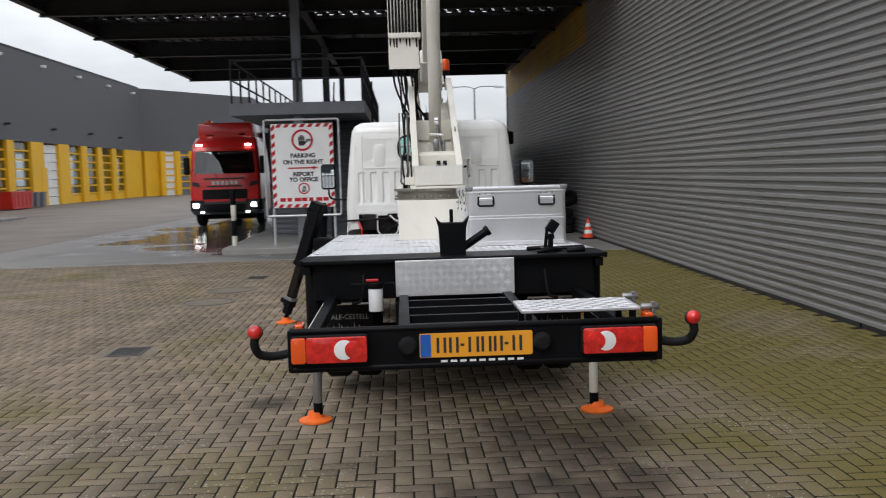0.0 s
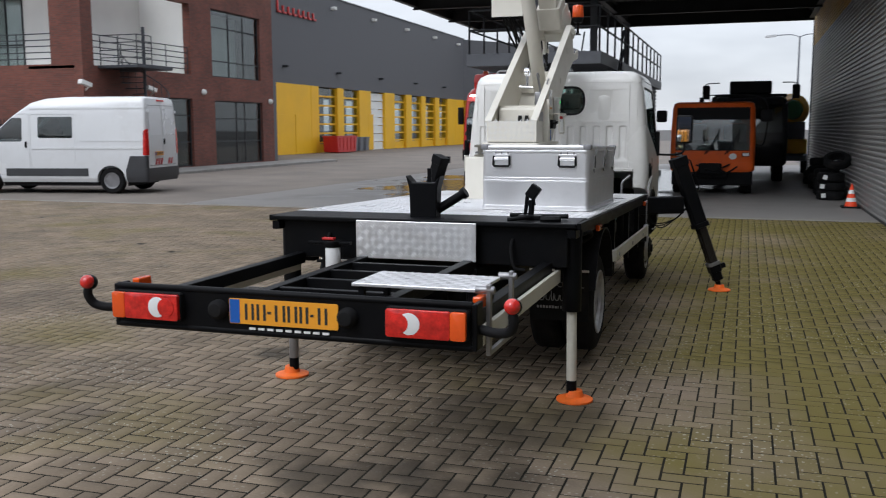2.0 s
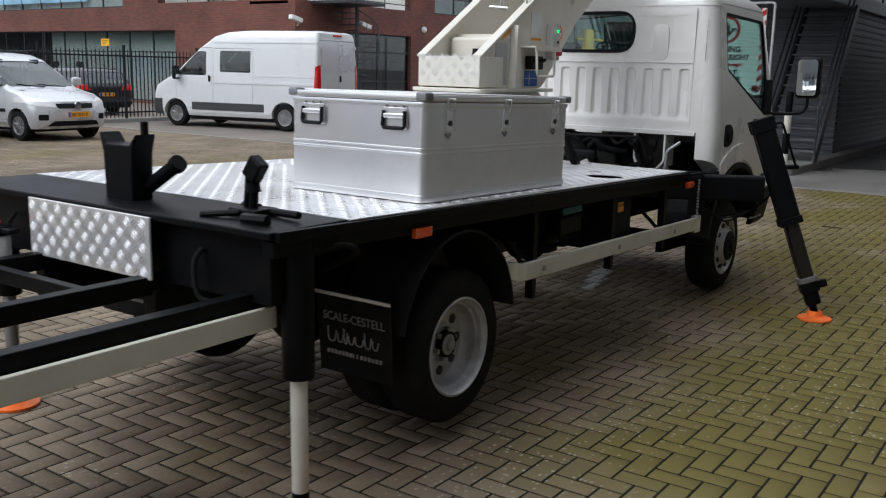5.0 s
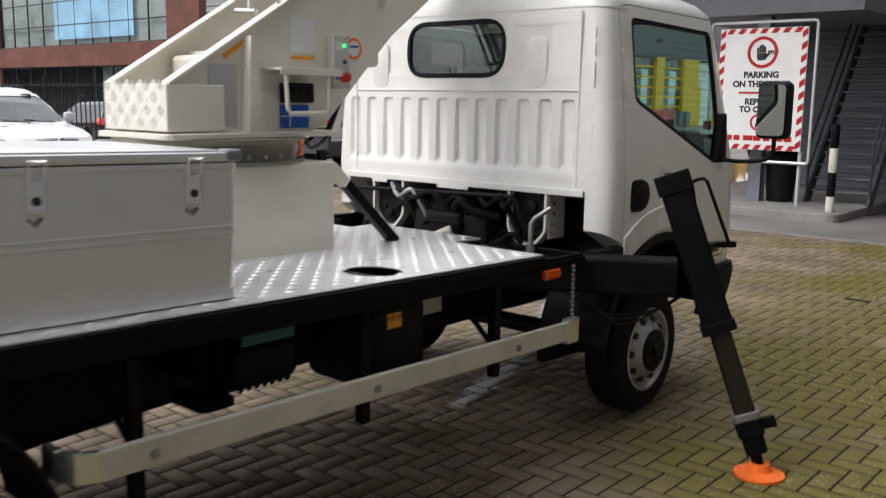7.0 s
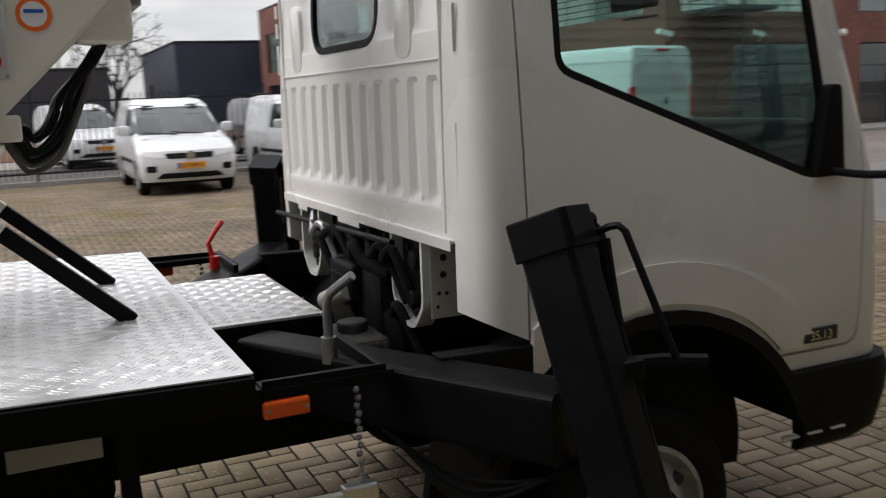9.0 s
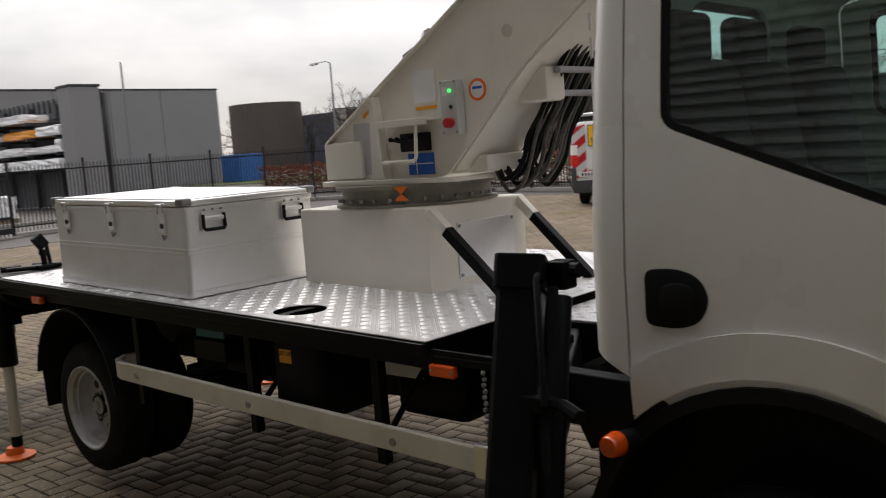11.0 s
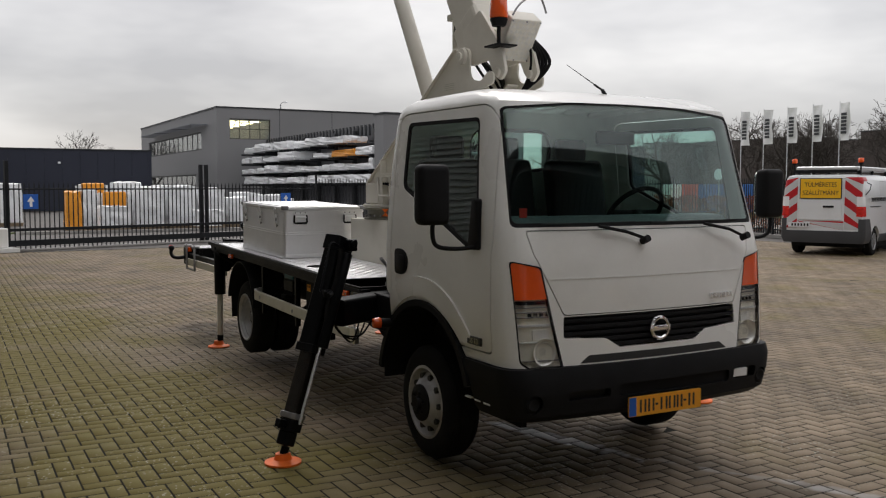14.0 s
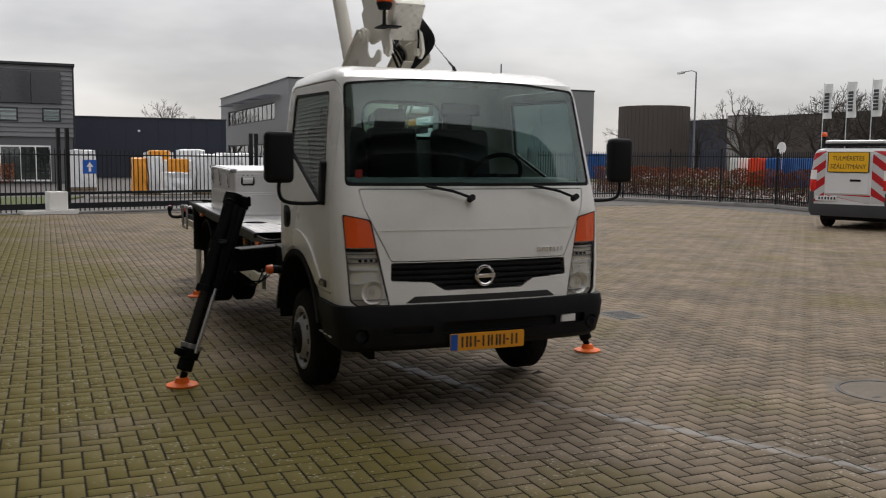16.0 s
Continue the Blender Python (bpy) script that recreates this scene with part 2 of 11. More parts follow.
def prism(bm, outline, axis, lo, hi, r=0.0, m=None, seg=2):
    """A flat outline drawn out along an axis. The outline holds the other two coordinates in the order x, y, z."""
    t = bmesh.new()

    def at(u, v, w):
        return {"x": (w, u, v), "y": (u, w, v), "z": (u, v, w)}[axis]
    lo_v = [t.verts.new(at(u, v, lo)) for u, v in outline]
    hi_v = [t.verts.new(at(u, v, hi)) for u, v in outline]
    n = len(outline)
    t.faces.new(lo_v)
    t.faces.new(hi_v[::-1])
    for i in range(n):
        t.faces.new((lo_v[i], hi_v[i], hi_v[(i + 1) % n], lo_v[(i + 1) % n]))
    bmesh.ops.recalc_face_normals(t, faces=t.faces)
    bevel(t, list(t.edges), r, seg)
    return merge(bm, t, m)


def rounded(pts, r, n=4):
    """An outline with its corners rounded by r."""
    out = []
    k = len(pts)
    for i in range(k):
        p, a, b = (Vector(pts[j % k]) for j in (i, i - 1, i + 1))
        da, db = (a - p), (b - p)
        d = min(r, da.length * 0.48, db.length * 0.48)
        s, e = p + da.normalized() * d, p + db.normalized() * d
        for j in range(n + 1):
            t = j / n
            q = s * (1 - t) ** 2 + p * 2 * t * (1 - t) + e * t * t
            out.append((q.x, q.y))
    return out


def rect(x0, y0, x1, y1, r=0.0, n=4):
    q = [(x0, y0), (x1, y0), (x1, y1), (x0, y1)]
    return rounded(q, r, n) if r else q


def lathe(bm, prof, seg=32, m=None):
    """A ring turned round the x axis from a closed profile of (x, radius)."""
    t = bmesh.new()
    rows = [[t.verts.new((x, r * math.cos(2 * math.pi * k / seg), r * math.sin(2 * math.pi * k / seg))) for k in range(seg)] for x, r in prof]
    for a, b in zip(rows, rows[1:]):
        for k in range(seg):
            t.faces.new((a[k], a[(k + 1) % seg], b[(k + 1) % seg], b[k]))
    bmesh.ops.remove_doubles(t, verts=t.verts, dist=1e-5)
    bmesh.ops.recalc_face_normals(t, faces=t.faces)
    return merge(bm, t, m)


def solid(name, bm):
    me = bpy.data.meshes.new(name)
    bm.to_mesh(me)
    bm.free()
    return new(name, me)


def carve(bm, *steps, quick=False):
    """bm with solids taken away ('-'), kept in common ('*') or joined ('+'); each step is a sign and a bmesh. Returns a bmesh."""
    base = solid("carve_base", bm)
    tools = []
    for sign, t in steps:
        o = solid("carve_tool", t)
        tools.append(o)
        md = base.modifiers.new("cut", "BOOLEAN")
        md.operation = {"-": "DIFFERENCE", "*": "INTERSECT", "+": "UNION"}[sign]
        md.object, md.solver = o, "FAST" if quick else "EXACT"
    deps = bpy.context.evaluated_depsgraph_get()
    me = bpy.data.meshes.new_from_object(base.evaluated_get(deps))
    out = bmesh.new()
    out.from_mesh(me)
    bpy.data.meshes.remove(me)
    used = [base, *tools]
    bpy.data.batch_remove(used + [o.data for o in used])
    return out


def lettering(text, size, depth=0.002, align="CENTER", wide=1.0, bold=0.0):
    """Letters as a bmesh in the x-z plane, facing -y, standing on z = 0."""
    cu = bpy.data.curves.new("letters", "FONT")
    cu.body, cu.size, cu.extrude, cu.align_x = text, size, depth / 2, align
    cu.resolution_u, cu.offset = 3, bold
    o = new("letters", cu)
    deps = bpy.context.evaluated_depsgraph_get()
    me = bpy.data.meshes.new_from_object(o.evaluated_get(deps))
    b = bmesh.new()
    b.from_mesh(me)
    bpy.data.meshes.remove(me)
    bpy.data.objects.remove(o)
    bpy.data.curves.remove(cu)
    b.transform(Matrix.Diagonal((wide, 1, 1, 1)))
    b.transform(pose(0, 0, 0, 90))
    return b


def quads(verts, faces):
    """A bmesh from lists of corners and faces."""
    b = bmesh.new()
    vs = [b.verts.new(v) for v in verts]
    for f in faces:
        b.faces.new([vs[i] for i in f])
    return b


def raw(name, verts, faces, material, parent=None):
    me = bpy.data.meshes.new(name)
    me.from_pydata(verts, [], faces)
    me.materials.append(material)
    ob = new(name, me)
    if parent is not None:
        ob.parent = parent
    return ob


def tread(name, at, u, v, nu, nv, pitch, parent, height=0.0019, keep=None):
    """The raised bars of tread plate: lozenges in alternating turns on the face that u and v span from the corner at."""
    at, u, v = Vector(at), Vector(u).normalized(), Vector(v).normalized()
    n = u.cross(v)
    verts, faces = [], []
    for i in range(nu):
        for j in range(nv):
            c = at + u * (i + 0.5) * pitch + v * (j + 0.5) * pitch
            if keep and not keep(c):
                continue
            s = 1 if (i + j) % 2 else -1
            along = (u + v * s).normalized() * pitch * 0.5
            across = (v - u * s).normalized() * pitch
            for off in (-0.29, 0.0, 0.29):
                p = c + across * off
                a, b = along * (1.0 if off == 0 else 0.85), across * 0.085
                k = len(verts)
                verts += [p - a, p + b, p + a, p - b, p - a * 0.5 + n * height, p + a * 0.5 + n * height]
                faces += [(k, k + 4, k + 5, k + 1), (k + 1, k + 5, k + 2), (k + 2, k + 5, k + 4, k + 3), (k + 3, k + 4, k)]
    ob = raw(name, verts, faces, TREAD, parent)
    bm = bmesh.new()
    bm.from_mesh(ob.data)
    bmesh.ops.recalc_face_normals(bm, faces=bm.faces)
    for f in bm.faces:
        if f.normal.dot(n) < 0:
            f.normal_flip()
    bm.to_mesh(ob.data)
    bm.free()
    return ob
# ---- setting: materials ----
CLAD = mat("grey_ribbed_cladding", (0.285, 0.28, 0.27), 0.45, metal=0.1, var=0.08, scale=0.5, dirt=(0.2, 0.19, 0.17), dscale=0.6, damount=0.4, stretch=(1, 0.4, 1))
# colour of the yellow glow reflected on the upper east wall
BANDGLOW = mat("yellow_glow_cladding", (0.55, 0.33, 0.03), 0.5, metal=0.1, var=0.25, scale=0.4, dirt=(0.30, 0.24, 0.12), dscale=0.5, damount=0.7)
CANOPY = mat("dark_canopy_steel", (0.035, 0.035, 0.037), 0.55, var=0.25, scale=2)
SHEET = mat("dark_roof_sheet", (0.05, 0.052, 0.058), 0.55, var=0.2, scale=2)
GREYPAINT = mat("grey_painted_steel", (0.16, 0.17, 0.19), 0.5, var=0.12, scale=3, dirt=(0.1, 0.09, 0.08), damount=0.4)
RAIL = mat("dark_railing_steel", (0.05, 0.053, 0.06), 0.5, var=0.2)
ASPHALT = mat("worn_asphalt", (0.088, 0.080, 0.075), 0.72, var=0.12, scale=0.3, bump=0.004, bscale=60, dirt=(0.12, 0.11, 0.10), dscale=0.25, damount=0.5)
YARD = mat("brown_grey_yard_paving", (0.185, 0.160, 0.138), 0.75, var=0.22, scale=0.5, bump=0.003, bscale=50, dirt=(0.11, 0.10, 0.092), dscale=0.3, damount=0.7)


def patched_slab():
    """Pale worn concrete with a broad darker, smoother patch that has an uneven outline."""
    m = mat("patched_concrete_slab", (0.205, 0.195, 0.185), 0.6, var=0.2, scale=0.6, bump=0.0012, bscale=40, rvar=0.2, dirt=(0.12, 0.115, 0.11), dscale=0.5, damount=0.7)
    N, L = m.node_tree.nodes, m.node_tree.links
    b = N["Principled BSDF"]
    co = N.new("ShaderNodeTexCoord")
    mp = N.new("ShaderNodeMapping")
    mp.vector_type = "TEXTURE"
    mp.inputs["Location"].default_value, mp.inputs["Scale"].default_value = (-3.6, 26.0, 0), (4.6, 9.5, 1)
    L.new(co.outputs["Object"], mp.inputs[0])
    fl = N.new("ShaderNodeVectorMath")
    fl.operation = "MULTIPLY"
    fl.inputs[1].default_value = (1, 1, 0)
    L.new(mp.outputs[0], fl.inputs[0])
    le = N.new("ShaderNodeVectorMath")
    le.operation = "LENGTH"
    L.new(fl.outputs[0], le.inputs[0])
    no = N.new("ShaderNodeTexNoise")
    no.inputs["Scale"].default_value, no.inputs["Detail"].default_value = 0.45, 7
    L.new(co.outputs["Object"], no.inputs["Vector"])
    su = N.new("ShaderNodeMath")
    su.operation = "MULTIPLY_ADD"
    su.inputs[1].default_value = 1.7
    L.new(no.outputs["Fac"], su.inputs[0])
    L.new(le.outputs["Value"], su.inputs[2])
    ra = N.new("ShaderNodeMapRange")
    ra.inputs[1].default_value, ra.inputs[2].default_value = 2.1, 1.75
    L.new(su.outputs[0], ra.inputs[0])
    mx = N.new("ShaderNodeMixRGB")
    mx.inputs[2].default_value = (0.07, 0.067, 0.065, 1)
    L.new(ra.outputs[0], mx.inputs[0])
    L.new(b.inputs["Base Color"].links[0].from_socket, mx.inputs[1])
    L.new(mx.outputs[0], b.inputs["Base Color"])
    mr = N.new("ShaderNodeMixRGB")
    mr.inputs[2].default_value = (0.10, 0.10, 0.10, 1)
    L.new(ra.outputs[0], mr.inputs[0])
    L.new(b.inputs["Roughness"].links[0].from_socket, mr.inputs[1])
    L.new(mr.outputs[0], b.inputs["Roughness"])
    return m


SLAB = patched_slab()
CONC = mat("grey_concrete", (0.26, 0.25, 0.235), 0.8, var=0.15, scale=2, bump=0.002, bscale=60, dirt=(0.12, 0.11, 0.1), dscale=1.5, damount=0.6)
DARKGREY = mat("dark_grey_panel", (0.105, 0.107, 0.115), 0.6, var=0.06, scale=0.3)
YELLOW = mat("yellow_facade_paint", (0.78, 0.44, 0.015), 0.5, var=0.07, scale=0.6)
BRICKM = mat("red_brown_brick", (0.235, 0.082, 0.056), 0.85, var=0.25, scale=1.0, bump=0.003, bscale=40, dirt=(0.20, 0.12, 0.10), dscale=0.8, damount=0.4, island=0.22)
MORTAR = mat("dark_mortar", (0.14, 0.085, 0.068), 0.9, var=0.2, scale=3)
PLASTER = mat("pale_plaster", (0.74, 0.74, 0.71), 0.8, var=0.05, scale=1)
FRAMEM = mat("black_window_frame", (0.03, 0.032, 0.035), 0.5, var=0.1)
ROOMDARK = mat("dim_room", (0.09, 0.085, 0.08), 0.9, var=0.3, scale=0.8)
# pale sheet set behind some of the window panes
ROOMPALE = mat("pale_pane_back", (0.66, 0.66, 0.63), 0.85, var=0.12, scale=1.2)
PANE = glass("building_glass", (0.80, 0.86, 0.86), see=0.9, gloss=0.08)
TUBE = glow("fluorescent_tube", (1.0, 0.98, 0.92), 6.0)

# ---- setting: ground ----
# joints and sand under the paving, and the wide ground beyond it
SAND = mat("joint_sand", (0.018, 0.017, 0.013), 0.95, var=0.3, scale=6, bump=0.002, bscale=200)
R = 700
g = quads([(-R, -R, -0.03), (R, -R, -0.03), (R, R, -0.03), (-R, R, -0.03)], [(0, 1, 2, 3)])
tagged(part("ground", g, ASPHALT), "wide worn grey asphalt yard ground", "ground", kind="structure")
g = bmesh.new()
prism(g, [(-19.2, -15.5), (4.26, -14.6), (4.26, 14.0), (-19.2, 14.0)], "z", -0.028, -0.0018)
tagged(part("paving_bed", g, SAND), "dark sand bed under the block paving", "ground", kind="structure")
g = bmesh.new()
box(g, (-60, 14.12, -0.028), (4.26, 120, -0.004))
tagged(part("yard", g, YARD), "worn brown-grey yard paving", "yard", kind="structure")
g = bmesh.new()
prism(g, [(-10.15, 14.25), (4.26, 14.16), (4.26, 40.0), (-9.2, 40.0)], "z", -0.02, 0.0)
tagged(part("concrete_slab", g, SLAB), "worn concrete slab under the canopy with a dark, shiny patch", "slab", kind="structure")
g = bmesh.new()
for i in range(24):
    box(g, (-19.2 + i, 14.0, -0.02), (-18.21 + i, 14.115, 0.001), 0.004)
tagged(part("kerb_strip", g, CONC), "flat grey concrete edging strip", "kerb", kind="structure")

# ---- setting: tall ribbed wall ----
prof, z = [], 0.0
while z < 10.4:
    prof += [(4.235, z), (4.235, z + 0.034), (4.20, z + 0.05), (4.20, z + 0.084)]
    z += 0.1
v, f = [], []
for y in (-13.5, 34.5):
    v += [(x, y, zz) for x, zz in prof]
n = len(prof)
f = [(i, i + 1, n + i + 1, n + i) for i in range(n - 1)]
wall = raw("wall_east", v, f, CLAD)
tagged(wall, "tall hall wall of grey horizontal ribbed metal cladding", "wall", kind="structure")
g = bmesh.new()
box(g, (4.24, -13.5, 0), (4.6, 34.5, 10.4))
part("wall_core", g, DARKGREY, wall)
g = bmesh.new()
box(g, (4.17, 34.5, 0), (4.62, 34.56, 10.45), 0.005)
box(g, (4.17, -13.56, 0), (4.62, -13.5, 10.45), 0.005)
part("corner_trim", g, GREYPAINT, wall)
# yellow glow on the upper wall, put in as coloured ribbed sheets
band, z = [], 4.7
while z < 6.0:
    band += [(4.231, z), (4.231, z + 0.034), (4.196, z + 0.05), (4.196, z + 0.084)]
    z += 0.1
for y0, y1 in ((18.0, 23.4), (23.44, 28.9), (28.94, 34.46)):
    nb = len(band)
    raw("yellow_band", [(x, y, zz) for y in (y0, y1) for x, zz in band], [(i, i + 1, nb + i + 1, nb + i) for i in range(nb - 1)], BANDGLOW, wall)
for i in range(8):
    g = bmesh.new()
    box(g, (4.192, -13.4 + i * 6.0, 0.0), (4.198, -7.46 + i * 6.0, 0.05))
    part("base_trim", g, CANOPY, wall)

# ---- setting: canopy on steel columns ----
canopy = thing("canopy", "large dark steel canopy with ribbed roof sheets over the drive", "canopy", kind="structure")
X0, X1, Y0, Y1 = -8.7, 4.12, 14.2, 33.2
bays = [Y0 + (Y1 - Y0) * i / 5 for i in range(6)]
for y in bays:
    g = bmesh.new()
    box(g, (X0, y - 0.09, 5.55), (X1, y + 0.09, 5.575))
    box(g, (X0, y - 0.09, 5.975), (X1, y + 0.09, 6.0))
    box(g, (X0, y - 0.006, 5.575), (X1, y + 0.006, 5.975))
    part("beam", g, CANOPY, canopy)
for x in (X0 + 0.1, -2.6, X1 - 0.1):
    g = bmesh.new()
    box(g, (x - 0.09, Y0 - 0.1, 5.62), (x + 0.09, Y1 + 0.1, 5.64))
    box(g, (x - 0.09, Y0 - 0.1, 5.9), (x + 0.09, Y1 + 0.1, 5.92))
    box(g, (x - 0.006, Y0 - 0.1, 5.64), (x + 0.006, Y1 + 0.1, 5.9))
    part("girder", g, CANOPY, canopy)
k = 0
while X0 + 0.6 + k * 1.6 < X1:
    g = bmesh.new()
    x = X0 + 0.6 + k * 1.6
    box(g, (x - 0.04, Y0, 6.0), (x + 0.04, Y1, 6.12))
    part("purlin", g, CANOPY, canopy)
    k += 1
for a, b in zip(bays, bays[1:]):
    v, f, x, up = [], [], X0 - 0.1, 0
    ys = (a + 0.13, b + 0.02)
    pr = []
    while x < X1:
        pr += [(x, 6.13), (x + 0.14, 6.13), (x + 0.17, 6.2), (x + 0.3, 6.2)]
        x += 0.33
    n = len(pr)
    v = [(px, yy, pz) for yy in ys for px, pz in pr]
    f = [(i, i + 1, n + i + 1, n + i) for i in range(n - 1)]
    raw("roof_sheet", v, f, SHEET, canopy)
    g = bmesh.new()
    for i in range(int((X1 - X0) / 0.33)):
        box(g, (X0 + i * 0.33, a + 0.0, 6.13), (X0 + 0.15 + i * 0.33, a + 0.14, 6.2))
    part("sheet_closer", g, SHEET, canopy)
    for x0, x1 in ((X0 + 0.1, -2.6), (-2.6, X1 - 0.1)):
        g = bmesh.new()
        cyl(g, (x0, a, 5.95), (x1, b, 5.95), 0.02, seg=6)
        part("brace", g, CANOPY, canopy)
for i, (x, y) in enumerate(((X0, 0), (X1, 0))):
    g = bmesh.new()
    box(g, (x - 0.03, Y0 - 0.1, 5.95), (x + 0.03, Y1 + 0.1, 6.32), 0.004)
    part("fascia", g, CANOPY, canopy)
for y in (Y0 - 0.12, Y1 + 0.12):
    g = bmesh.new()
    box(g, (X0, y - 0.03, 5.75), (X1, y + 0.03, 6.32), 0.004)
    part("fascia", g, CANOPY, canopy)
for x, y in ((-2.6, 16.6), (-2.6, 24.8), (-2.6, 32.8)):
    g = bmesh.new()
    box(g, (x - 0.1, y - 0.1, 0), (x + 0.1, y - 0.085, 5.6))
    box(g, (x - 0.1, y + 0.085, 0), (x + 0.1, y + 0.1, 5.6))
    box(g, (x - 0.006, y - 0.085, 0), (x + 0.006, y + 0.085, 5.6))
    box(g, (x - 0.17, y - 0.17, 0), (x + 0.17, y + 0.17, 0.03))
    part("column", g, GREYPAINT, canopy)

# ---- setting: kerbed island with the low dark shed and its roof platform ----
g = bmesh.new()
prism(g, rounded([(-4.3, 15.6), (-1.0, 15.6), (-1.0, 31), (-4.3, 31)], 0.25), "z", -0.02, 0.13, 0.02)
tagged(part("island", g, CONC), "raised grey concrete island with rounded kerb", "kerb", kind="structure")
shed = thing("shed", "low dark ribbed shed with a railed steel platform on its roof", "shed", kind="structure")
for nm, pts in (("shed_front", [(-3.7, 19.6), (-1.25, 19.6)]), ("shed_side", [(-1.25, 19.6), (-1.25, 30.5)]), ("shed_side", [(-3.7, 30.5), (-3.7, 19.6)]), ("shed_back", [(-1.25, 30.5), (-3.7, 30.5)])):
    (xa, ya), (xb, yb) = pts
    d = Vector((xb - xa, yb - ya, 0)).normalized()
    nrm = Vector((d.y, -d.x, 0))
    pr, z = [], 0.13
    while z < 3.0:
        pr += [(0.0, z), (0.0, z + 0.05), (0.03, z + 0.065), (0.03, z + 0.115)]
        z += 0.13
    v = [Vector((px, py, pz)) + nrm * o for px, py in pts for o, pz in pr]
    n = len(pr)
    raw(nm, v, [(i, i + 1, n + i + 1, n + i) for i in range(n - 1)], GREYPAINT if nm == "shed_front" else CANOPY, shed)
g = bmesh.new()
box(g, (-4.1, 16.4, 3.03), (-1.1, 31, 3.3), 0.01)
part("platform", g, GREYPAINT, shed)


def railing(pts, z0, h, parent, post=1.25, rails=(0.55, 1.0), r=0.024):
    """Posts and rails along a line of corners, as parts of parent."""
    for (xa, ya), (xb, yb) in zip(pts, pts[1:]):
        a, b = Vector((xa, ya, z0)), Vector((xb, yb, z0))
        n = max(1, round((b - a).length / post))
        for i in range(n + 1):
            p = a.lerp(b, i / n)
            g = bmesh.new()
            cyl(g, p, p + Vector((0, 0, h)), r, seg=8)
            part("post", g, RAIL, parent)
        for q in rails:
            g = bmesh.new()
            cyl(g, a + Vector((0, 0, h * q)), b + Vector((0, 0, h * q)), r, seg=8)
            part("rail", g, RAIL, parent)


railing([(-4.05, 31), (-4.05, 16.45), (-1.15, 16.45), (-1.15, 31)], 3.3, 0.95, shed)
stair = thing("steel_stair", "steep dark steel stair with open treads beside the shed", "stair", kind="structure")
for i in range(14):
    g = bmesh.new()
    q = (i + 1) / 15
    box(g, (-1.95, 19.3 - 2.2 * (1 - q), 0.13 + 2.95 * q - 0.03), (-1.05, 19.55 - 2.2 * (1 - q), 0.13 + 2.95 * q), 0.004)
    part("step", g, GREYPAINT, stair)
for x in (-1.98, -1.02):
    g = bmesh.new()
    prism(g, [(17.05, 0.13), (17.3, 0.13), (19.6, 3.06), (19.35, 3.06)], "x", x - 0.02, x + 0.02)
    part("stringer", g, RAIL, stair)
    g = bmesh.new()
    for h in (0.5, 0.95):
        cyl(g, (x, 17.15, 0.13 + h), (x, 19.45, 3.06 + h), 0.02, seg=8)
    cyl(g, (x, 17.15, 0.13), (x, 17.15, 1.1), 0.02, seg=8)
    part("handrail", g, RAIL, stair)
# ---- the lift truck ----
truck = thing("lift_truck", "white two-seat flatbed lift truck standing on four orange outrigger feet", "truck")


